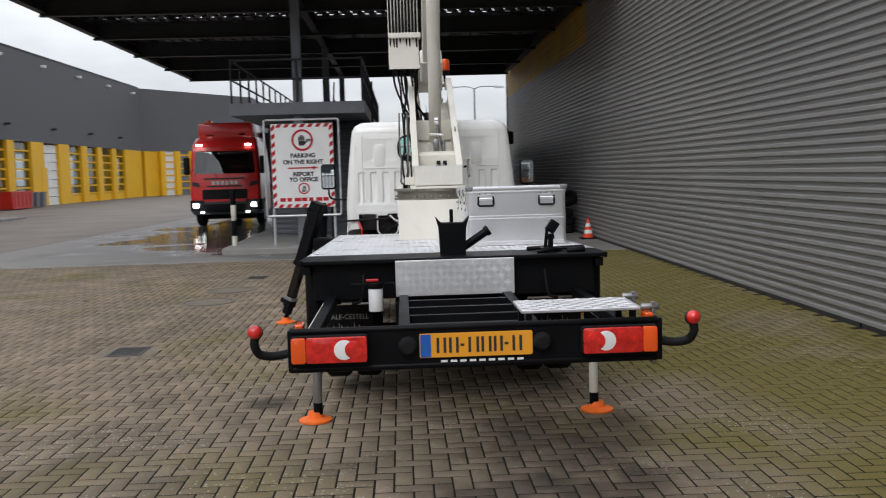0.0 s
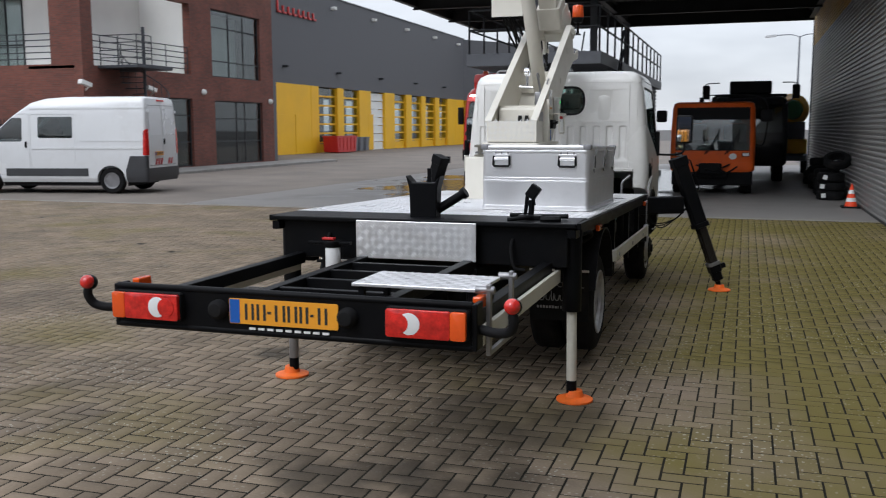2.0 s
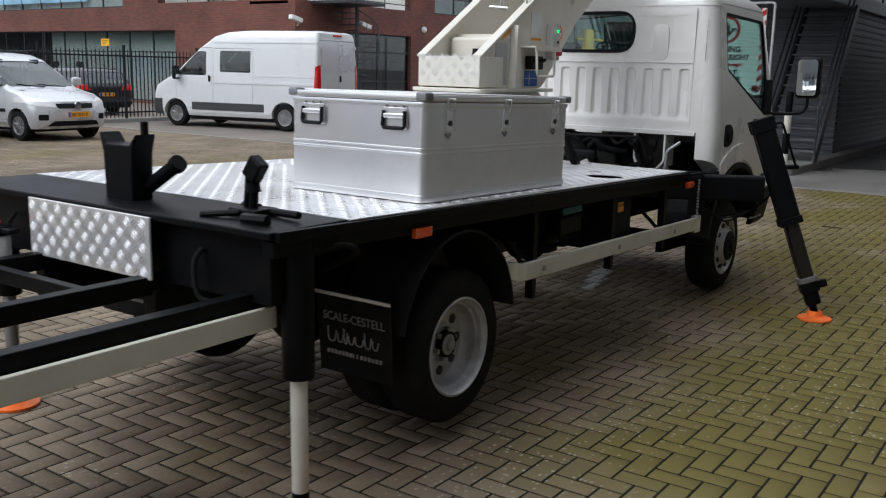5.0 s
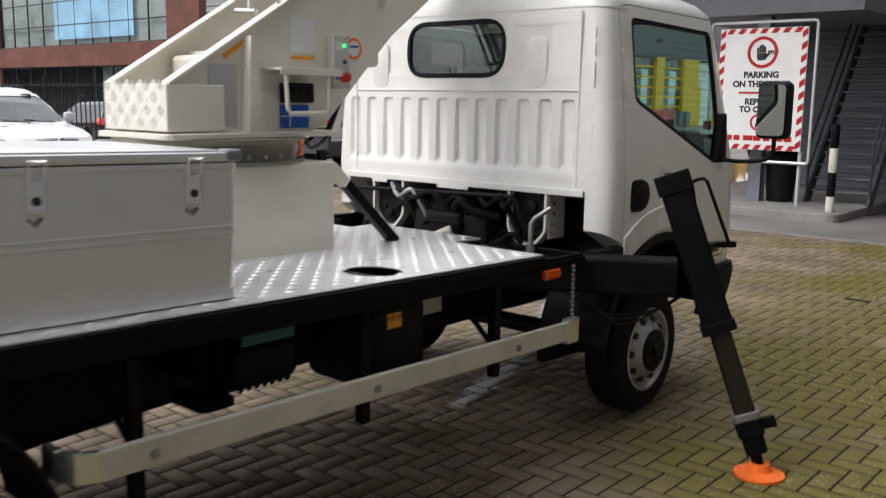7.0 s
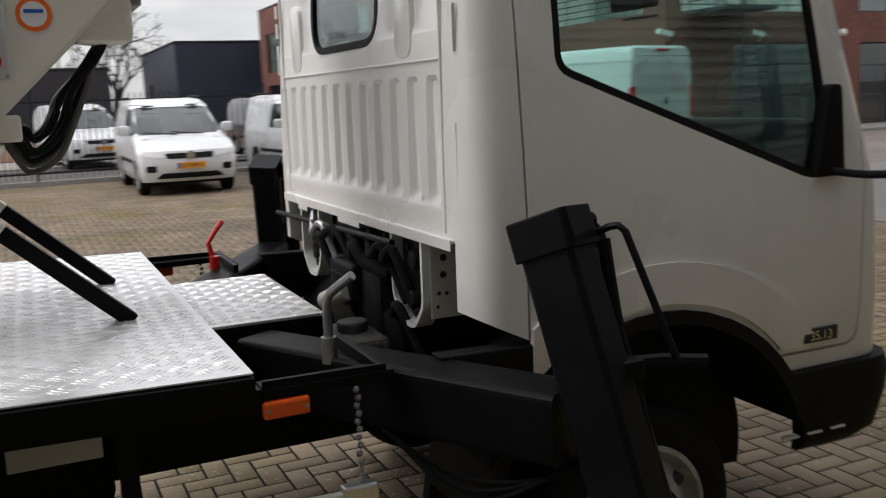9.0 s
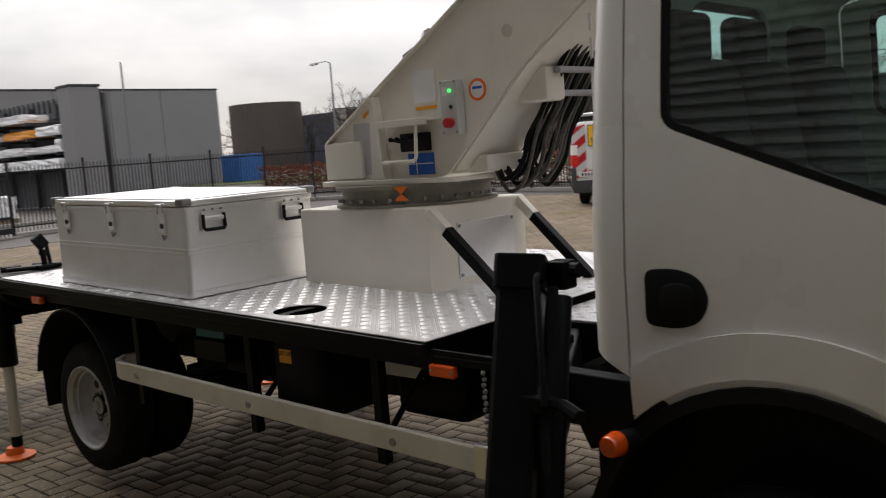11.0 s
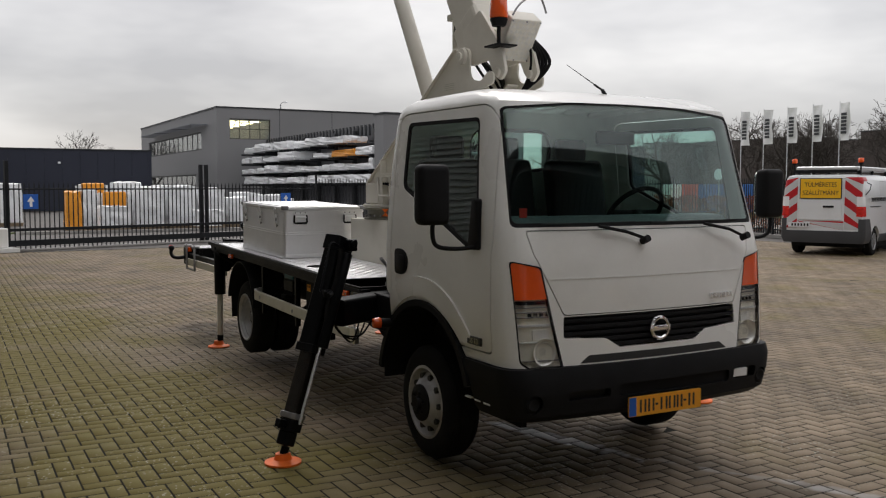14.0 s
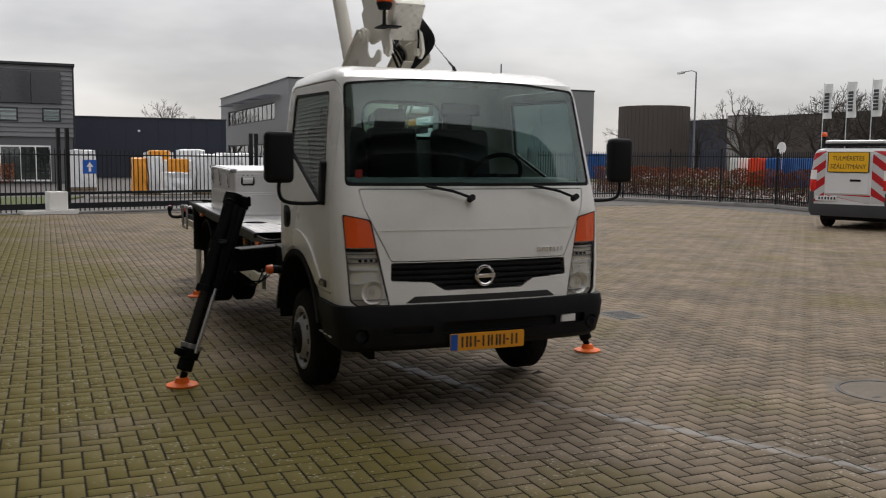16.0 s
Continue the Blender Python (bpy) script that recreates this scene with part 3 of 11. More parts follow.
def wheel(parent, x, y, z, side, r=0.345, width=0.2, front=True):
    """A wheel whose outer face looks to +x for side 1."""
    m = Matrix.Translation((x, y, z)) @ Matrix.Diagonal((side, 1, 1, 1))
    w = width
    g = bmesh.new()
    lathe(g, [(-w, r * 0.62), (-w - 0.008, r * 0.8), (-w + 0.01, r * 0.95), (-w + 0.035, r), (-0.035, r), (-0.01, r * 0.95), (0.008, r * 0.8), (0, r * 0.62), (-w, r * 0.62)], 48, m)
    ty = part("tyre", g, RUBBER, parent, smooth=True)
    # tread grooves
    g = bmesh.new()
    for i in range(4):
        xx = -w + 0.045 + i * (w - 0.09) / 3
        lathe(g, [(xx - 0.004, r * 0.99), (xx - 0.004, r + 0.0015), (xx + 0.012, r + 0.0015), (xx + 0.012, r * 0.99)], 48, m)
    part("tread_rib", g, RUBBER, ty)
    rr = r * 0.65
    g = bmesh.new()
    if front:
        lathe(g, [(-0.005, rr), (0.004, rr), (0.006, rr * 0.93), (-0.02, rr * 0.88), (-0.03, rr * 0.8), (0.02, rr * 0.58), (0.03, rr * 0.5), (0.0, rr * 0.5)], 48, m)
    else:
        lathe(g, [(-0.005, rr), (0.006, rr), (0.008, rr * 0.96), (-0.006, rr * 0.93), (-0.012, rr * 0.885), (-0.034, rr * 0.87), (-0.038, rr * 0.83), (-0.085, rr * 0.81), (-0.105, rr * 0.74), (-0.105, rr * 0.42), (-0.088, rr * 0.35), (-0.088, 0.0)], 48, m)
    rim = part("rim", g, WHEEL, parent, "dusty silver steel rim", smooth=True)
    nh = 10 if front else 8
    for i in range(nh):
        g = bmesh.new()
        a = 2 * math.pi * i / nh
        c = Vector((0.0, math.cos(a) * rr * 0.72, math.sin(a) * rr * 0.72)) if front else Vector((-0.1035, math.cos(a) * rr * 0.58, math.sin(a) * rr * 0.58))
        cyl(g, m @ (c + Vector((-0.05, 0, 0))), m @ (c + Vector((0.003, 0, 0))), rr * (0.085 if front else 0.10), seg=12)
        part("vent_hole", g, INK, rim)
    g = bmesh.new()
    if front:
        lathe(g, [(0.0, rr * 0.52), (0.04, rr * 0.5), (0.05, rr * 0.4), (0.05, rr * 0.2), (0.07, rr * 0.17), (0.07, 0.0)], 32, m)
    else:
        lathe(g, [(-0.09, rr * 0.22), (-0.055, rr * 0.21), (-0.05, rr * 0.13), (-0.035, rr * 0.11), (-0.035, 0.0)], 24, m)
    for i in range(6):
        a = 2 * math.pi * i / 6 + 0.3
        c = Vector((0.05 if front else -0.09, math.cos(a) * rr * 0.3, math.sin(a) * rr * 0.3))
        cyl(g, m @ c, m @ (c + Vector((0.012 if front else 0.028, 0, 0))), 0.012, seg=6)
    part("hub", g, PLASTIC if front else STEEL, rim, smooth=True)
    return ty


RW, FW = (2.865, 0.44), (6.52, 0.37)
for s in (1, -1):
    wheel(truck, s * 0.955, RW[0], RW[1], s, front=False)
    wheel(truck, s * 0.725, RW[0], RW[1], s, front=False)
    wheel(truck, s * 0.915, FW[0], FW[1], s, front=True)

# chassis
for s in (1, -1):
    g = bmesh.new()
    box(g, (s * 0.36 - 0.035, 1.7, 0.60), (s * 0.36 + 0.035, 7.2, 0.82), 0.006)
    part("chassis_rail", g, BLACK, truck)
for y in (2.2, 3.5, 4.6, 5.5):
    g = bmesh.new()
    box(g, (-0.35, y - 0.04, 0.62), (0.35, y + 0.04, 0.78), 0.006)
    part("cross_member", g, BLACK, truck)
g = bmesh.new()
cyl(g, (-0.9, RW[0], RW[1]), (0.9, RW[0], RW[1]), 0.06)
bmesh.ops.create_icosphere(g, subdivisions=3, radius=0.17, matrix=Matrix.Translation((0, RW[0], RW[1])))
part("rear_axle", g, BLACK, truck, smooth=True)
g = bmesh.new()
cyl(g, (-0.85, FW[0], FW[1]), (0.85, FW[0], FW[1]), 0.05)
part("front_axle", g, BLACK, truck)
g = bmesh.new()
cyl(g, (0, RW[0], 0.42), (0, 5.6, 0.55), 0.045)
part("drive_shaft", g, BLACK, truck)

# flatbed deck
DECK_Z = 1.03
PITCH = 0.024
deck_parts = []


def pitched(ob):
    """The deck rises towards the tail, which the outriggers lift."""
    for v in ob.data.vertices:
        v.co.z += PITCH * max(0.0, 5.38 - v.co.y)
    return ob


def in_hole(c):
    return math.hypot(c.x - 0.83, c.y - 4.53) > 0.115


g = bmesh.new()
prism(g, [(-1.0, 2.09), (1.0, 2.09), (1.0, 3.5), (-1.0, 3.5)], "z", DECK_Z - 0.006, DECK_Z - 0.001)
deck_parts.append(part("deck_plate", g, TREAD, truck, "bright aluminium tread plate deck"))
g = bmesh.new()
prism(g, [(-1.0, 3.503), (1.0, 3.503), (1.0, 5.38), (-1.0, 5.38)], "z", DECK_Z - 0.004, DECK_Z)
hole = bmesh.new()
cyl(hole, (0.83, 4.53, 0.9), (0.83, 4.53, 1.1), 0.11, seg=32)
g = carve(g, ("-", hole))
deck_parts.append(part("deck_plate", g, TREAD, truck, "bright aluminium tread plate deck with a round hole"))
deck_parts.append(tread("tread_pattern", (-0.99, 2.10, DECK_Z - 0.001), (1, 0, 0), (0, 1, 0), 38, 27, 0.0518, truck))
deck_parts.append(tread("tread_pattern", (-0.99, 3.51, DECK_Z), (1, 0, 0), (0, 1, 0), 38, 36, 0.0515, truck, keep=in_hole))
g = bmesh.new()
box(g, (-0.37, 5.385, 0.985), (0.37, 5.745, 0.995), 0.002)
part("step_plate", g, TREAD, truck)
tread("tread_pattern", (-0.365, 5.39, 0.995), (1, 0, 0), (0, 1, 0), 16, 8, 0.0445, truck)
g = bmesh.new()
box(g, (-0.37, 5.385, 0.90), (0.37, 5.745, 0.984), 0.004)
part("step_box", g, BLACK, truck)
for s in (1, -1):
    g = bmesh.new()
    box(g, (s * 1.004 - 0.012, 1.72, DECK_Z - 0.045), (s * 1.004 + 0.012, 5.38, DECK_Z - 0.008), 0.003)
    deck_parts.append(part("deck_edge", g, BLACK, truck))
    g = bmesh.new()
    box(g, (s * 0.965 - 0.03, 1.72, DECK_Z - 0.10), (s * 0.965 + 0.022, 5.40, DECK_Z - 0.046), 0.004)
    deck_parts.append(part("deck_rail", g, BLACK, truck))
for y in (3.47, 4.35, 5.1):
    for s in (1, -1):
        g = bmesh.new()
        box(g, (s * 0.96 - 0.02, y - 0.02, 0.55), (s * 0.96 + 0.02, y + 0.02, DECK_Z - 0.06), 0.003)
        part("side_post", g, BLACK, truck)
        g = bmesh.new()
        cyl(g, (s * 0.95, y + 0.02, 0.66), (s * 0.75, y + 0.02, 0.84), 0.012, seg=8)
        part("stay", g, BLACK, truck)
for s in (1, -1):
    g = bmesh.new()
    box(g, (s * 1.0 - 0.013, 3.34, 0.615), (s * 1.0 + 0.013, 5.62, 0.70), 0.004)
    g2 = bmesh.new()
    side = part("side_guard", g, BEIGE, truck, "cream painted side underrun rail")
    deck_parts.append(side)
    tip = [(s * 1.0, 3.34, 0.66), (s * 0.985, 3.29, 0.665), (s * 0.94, 3.26, 0.67), (s * 0.88, 3.26, 0.675)]
    for a, b in zip(tip, tip[1:]):
        box(g2, (-0.013, -0.005, -0.042), (0.013, (Vector(b) - Vector(a)).length + 0.005, 0.042), 0.002,
            Matrix.Translation(a) @ Matrix.Rotation(math.atan2(-(b[0] - a[0]), b[1] - a[1]), 4, "Z"))
    deck_parts.append(part("guard_end", g2, ALU, side))
    g = bmesh.new()
    box(g, (s * 1.0 - 0.02, 5.57, 0.60), (s * 1.0 + 0.018, 5.66, 0.715), 0.006)
    deck_parts.append(part("guard_end", g, ALU, side))
    for y in (3.5, 4.37, 5.2):
        g = bmesh.new()
        cyl(g, (s * 1.0, y, 0.655), (s * 1.019, y, 0.655), 0.015, seg=10)
        deck_parts.append(part("bolt", g, STEEL, side))
for i in range(9):
    y = 2.15 + i * 0.39
    g = bmesh.new()
    box(g, (-0.95, y - 0.02, 0.92), (0.95, y + 0.02, DECK_Z - 0.01))
    deck_parts.append(part("deck_bearer", g, BLACK, truck))

for o in deck_parts:
    pitched(o)

# rear cross beam, tread panel and the boom rest
g = bmesh.new()
box(g, (-0.93, 1.76, 0.84), (0.93, 1.9, 1.08), 0.006)
rear_beam = part("rear_beam", g, BLACK, truck)
g = bmesh.new()
box(g, (-0.99, 1.70, 1.08), (0.99, 2.085, 1.108), 0.006)
part("rear_cap", g, BLACK, rear_beam)
g = bmesh.new()
box(g, (-0.39, 1.685, 0.86), (0.39, 1.695, 1.095), 0.003)
panel = part("tread_panel", g, TREAD, truck, "bright tread plate panel across the tail")
tread("tread_pattern", (-0.385, 1.685, 0.865), (1, 0, 0), (0, 0, 1), 17, 5, 0.0445, truck, height=0.003)
g = bmesh.new()
prism(g, [(-0.085, 1.10), (0.085, 1.10), (0.092, 1.29), (0.115, 1.37), (0.075, 1.325), (-0.075, 1.325), (-0.115, 1.37), (-0.092, 1.29)], "y", 1.84, 1.94, 0.006)
rest = part("boom_rest", g, BLACK, truck)
g = bmesh.new()
cyl(g, (0.07, 1.92, 1.15), (0.235, 1.94, 1.255), 0.028, edge=0.006)
cyl(g, (0.228, 1.94, 1.25), (0.252, 1.94, 1.266), 0.036, edge=0.004)
part("rest_arm", g, BLACK, rest)
g = bmesh.new()
box(g, (-0.012, 1.96, 1.10), (0.012, 1.985, 1.41), 0.004)
part("rest_pin", g, BLACK, rest)
g = bmesh.new()
box(g, (0.60, 1.87, 1.108), (0.74, 1.99, 1.135), 0.006)
latch = part("latch_base", g, BLACK, truck)
for p, q, r_ in (((0.62, 1.97, 1.12), (0.90, 1.93, 1.13), 0.014), ((0.52, 2.02, 1.12), (0.66, 1.97, 1.13), 0.014), ((0.76, 1.80, 1.12), (0.88, 1.80, 1.125), 0.02), ((0.56, 1.78, 1.115), (0.70, 1.84, 1.13), 0.012)):
    g = bmesh.new()
    cyl(g, p, q, r_, seg=8, edge=0.003)
    part("latch_rod", g, BLACK, latch, smooth=True)
g = bmesh.new()
cyl(g, (0.67, 1.93, 1.13), (0.675, 1.93, 1.20), 0.018, seg=10)
cyl(g, (0.675, 1.93, 1.19), (0.67, 1.93, 1.225), 0.026, seg=10)
box(g, (-0.034, -0.025, -0.042), (0.034, 0.025, 0.042), 0.008, Matrix.Translation((0.685, 1.93, 1.275)) @ Matrix.Rotation(radians(35), 4, "Y"))
cyl(g, (0.635, 1.93, 1.13), (0.65, 1.93, 1.27), 0.012, seg=8)
part("latch_hook", g, BLACK, latch)

# tail frame
TZ0, TZ1 = 0.80, 0.87
for nm, a, b in (("tail_rail", (-0.84, 0.02, TZ0), (-0.78, 1.76, TZ1)), ("tail_rail", (-0.37, 0.05, TZ0), (-0.31, 1.76, TZ1)),
                 ("tail_rail", (0.31, 0.05, TZ0), (0.37, 1.76, TZ1)), ("tail_rail", (0.78, 0.05, TZ0), (0.84, 1.76, TZ1))):
    g = bmesh.new()
    box(g, a, b, 0.004)
    part(nm, g, BLACK, truck)
for y in (0.55, 0.85, 1.15, 1.45):
    g = bmesh.new()
    box(g, (-0.31, y - 0.02, TZ0 + 0.01), (0.31, y + 0.02, TZ1 - 0.004), 0.003)
    part("tail_cross_bar", g, BLACK, truck)
for s in (-1, 1):
    g = bmesh.new()
    box(g, (s * 0.865 - 0.012, 0.1 if s > 0 else 0.3, 0.74), (s * 0.865 + 0.012, 1.84, 0.82), 0.004)
    part("tail_guard", g, BEIGE, truck, "cream painted underrun rail beside the tail frame")
g = bmesh.new()
box(g, (0.24, 0.19, 0.957), (0.84, 0.55, 0.972), 0.003)
part("foot_plate", g, TREAD, truck, "small tread plate step on the tail frame")
tread("tread_pattern", (0.245, 0.195, 0.972), (1, 0, 0), (0, 1, 0), 13, 8, 0.0445, truck, height=0.003)
for x, y in ((0.28, 0.22), (0.28, 0.52), (0.80, 0.22), (0.80, 0.52)):
    g = bmesh.new()
    box(g, (x - 0.015, y - 0.015, 0.86), (x + 0.015, y + 0.015, 0.958), 0.003)
    part("plate_support", g, BLACK, truck)
# folding step irons by the tail
g = bmesh.new()
for y in (0.17, 0.56):
    box(g, (0.88, y - 0.016, 0.69), (0.90, y + 0.016, 1.0), 0.003)
box(g, (0.88, 0.17, 0.69), (0.90, 0.56, 0.712), 0.003)
fstep = part("folding_step", g, STEEL, truck, "worn grey steel folding step")
for y in (0.17, 0.56):
    g = bmesh.new()
    cyl(g, (0.83, y, 0.975), (0.915, y, 0.975), 0.017, seg=10, edge=0.003)
    part("step_pivot", g, STEEL, fstep, smooth=True)
    g = bmesh.new()
    cyl(g, (0.84, y, 0.78), (0.905, y, 0.78), 0.011, seg=8)
    part("step_pin", g, STEEL, fstep)

# rear bumper with lamps and plate
g = bmesh.new()
prism(g, rounded([(-0.87, 0.765), (0.86, 0.765), (0.86, 0.925), (-0.87, 0.925)], 0.012), "y", 0.0, 0.05, 0.005)
bump_r = part("rear_bumper", g, BLACK, truck)
for z in (0.935, 0.757):
    g = bmesh.new()
    cyl(g, (-0.875, 0.012, z), (0.865, 0.012, z), 0.017, seg=14, edge=0.004)
    part("bumper_tube", g, BLACK, bump_r, smooth=True)
for s in (-1, 1):
    g = bmesh.new()
    box(g, (s * 0.875 - 0.012, -0.005, 0.745), (s * 0.875 + 0.012, 0.09, 0.945), 0.006)
    part("bumper_end", g, BLACK, bump_r)


def tail_lamp(x0, x1, amber_left):
    """Rear lamp: red ends, a clear crescent and an amber end."""
    lo, hi, z0, z1 = x0, x1, 0.795, 0.915
    g = bmesh.new()
    prism(g, rounded(rect(lo - 0.006, z0 - 0.006, hi + 0.006, z1 + 0.006), 0.018), "y", -0.03, 0.0, 0.004)
    body = part("tail_lamp", g, PLASTIC, bump_r)
    w = hi - lo
    a, c = (lo, lo + w * 0.19) if amber_left else (hi - w * 0.19, hi)
    g = bmesh.new()
    prism(g, rounded([(a, z0), (c, z0), (c, z1), (a, z1)], 0.012), "y", -0.052, -0.03, 0.008)
    tube_m = [(AMBER, g, "amber_lens")]
    s = 1 if amber_left else -1
    cx = (hi - w * 0.17) if amber_left else (lo + w * 0.17)
    # a clear disc partly covered by the round stop lamp
    g = bmesh.new()
    lathe(g, [(0.03, 0.047), (0.0535, 0.047), (0.0545, 0.044), (0.0545, 0.0)], 28, Matrix.Translation((cx - s * 0.046, 0, 0.855)) @ Matrix.Rotation(radians(-90), 4, "Z"))
    tube_m.append((WHITELENS, g, "clear_lens"))
    g = bmesh.new()
    lathe(g, [(0.05, 0.044), (0.056, 0.042), (0.058, 0.03), (0.058, 0.0)], 28, Matrix.Translation((cx, 0, 0.855)) @ Matrix.Rotation(radians(-90), 4, "Z"))
    tube_m.append((REDLENS, g, "stop_lens"))
    b0, b1 = (c + 0.002, hi) if amber_left else (lo, a - 0.002)
    g = bmesh.new()
    prism(g, rounded([(b0, z0), (b1, z0), (b1, z1), (b0, z1)], 0.012), "y", -0.052, -0.03, 0.008)
    tube_m.append((REDLENS, g, "red_lens"))
    for m_, gg, nm in tube_m:
        o = part(nm, gg, m_, truck, smooth=True)


tail_lamp(-0.865, -0.515, True)
tail_lamp(0.50, 0.85, False)


def number_plate(parent, x0, x1, z0, z1, y, face, tilt=0):
    """Yellow plate with a blue strip; the number is plain bars."""
    m = Matrix.Translation(((x0 + x1) / 2, y, (z0 + z1) / 2)) @ Matrix.Rotation(radians(180 if face > 0 else 0), 4, "Z")
    w, h = x1 - x0, z1 - z0
    g = bmesh.new()
    prism(g, rounded(rect(-w / 2, -h / 2, w / 2, h / 2), 0.01), "y", -0.006, 0.0, 0.0015, m)
    pl = part("number_plate", g, YPLATE, parent, "yellow number plate")
    g = bmesh.new()
    box(g, (-w / 2 + 0.004, -0.008, -h / 2 + 0.004), (-w / 2 + 0.1 * w, -0.006, h / 2 - 0.004), 0, m)
    part("blue_strip", g, BLUE, pl)
    g = bmesh.new()
    for i, (u, q) in enumerate(((0.15, 0.085), (0.26, 0.085), (0.36, 0.035), (0.43, 0.095), (0.545, 0.09), (0.655, 0.08), (0.75, 0.035), (0.82, 0.085))):
        hh = 0.011 if q < 0.05 else 0.07
        k = hh * h / 0.11 / 2
        if q < 0.05:
            box(g, (-w / 2 + u * w, -0.0075, -k), (-w / 2 + (u + q) * w, -0.0055, k), 0, m)
        else:
            box(g, (-w / 2 + u * w, -0.0075, -k), (-w / 2 + (u + 0.024) * w, -0.0055, k), 0, m)
            box(g, (-w / 2 + (u + q - 0.024) * w, -0.0075, -k), (-w / 2 + (u + q) * w, -0.0055, k), 0, m)
    tagged(part("plate_print", g, INK, pl), kind="stuff")
    return pl


number_plate(truck, -0.27, 0.265, 0.795, 0.91, -0.004, -1)
for x in (-0.325, 0.31):
    g = bmesh.new()
    lathe(g, [(0.0, 0.045), (0.03, 0.043), (0.045, 0.03), (0.05, 0.0)], 20, Matrix.Translation((x, 0.0, 0.855)) @ Matrix.Rotation(radians(-90), 4, "Z"))
    part("rubber_buffer", g, RUBBER, bump_r, smooth=True)
g = bmesh.new()
for i in range(9):
    box(g, (-0.17 + i * 0.045, -0.012, 0.772), (-0.14 + i * 0.045, -0.006, 0.782))
part("dealer_strip", g, WHITELENS, bump_r)
for s in (-1, 1):
    g = bmesh.new()
    tube(g, curve_pts([(s * 0.88, 0.05, 0.83), (s * 0.96, 0.04, 0.82), (s * 1.02, 0.02, 0.835), (s * 1.04, 0.0, 0.88), (s * 1.035, 0.0, 0.92)]), 0.021, 10)
    arm = part("marker_arm", g, PLASTIC, truck, smooth=True)
    g = bmesh.new()
    bmesh.ops.create_uvsphere(g, u_segments=18, v_segments=12, radius=0.036, matrix=Matrix.Translation((s * 1.035, 0.012, 0.94)))
    part("marker_back", g, PLASTIC, arm, smooth=True)
    g = bmesh.new()
    bmesh.ops.create_uvsphere(g, u_segments=18, v_segments=12, radius=0.034, matrix=Matrix.Translation((s * 1.035, -0.008, 0.945)))
    part("marker_lens", g, REDLENS, arm, smooth=True)
    g = bmesh.new()
    box(g, (s * 0.85 - 0.015, 0.1, 0.90), (s * 0.85 + 0.025, 0.2, 0.955), 0.008)
    part("side_marker", g, AMBER, truck)

# fuel filter by the left corner
g = bmesh.new()
cyl(g, (-0.52, 1.62, 0.78), (-0.52, 1.62, 0.93), 0.048, edge=0.008)
flt = part("fuel_filter", g, WHITELENS, truck, "white screw-on filter under a black bracket", smooth=True)
g = bmesh.new()
cyl(g, (-0.52, 1.62, 0.93), (-0.52, 1.62, 0.97), 0.055, edge=0.006)
box(g, (-0.68, 1.6, 0.945), (-0.4, 1.65, 0.965), 0.004)
part("filter_head", g, BLACK, flt, smooth=True)
g = bmesh.new()
box(g, (-0.58, 1.59, 0.975), (-0.5, 1.63, 0.99), 0.004)
part("filter_tap", g, REDP, flt)

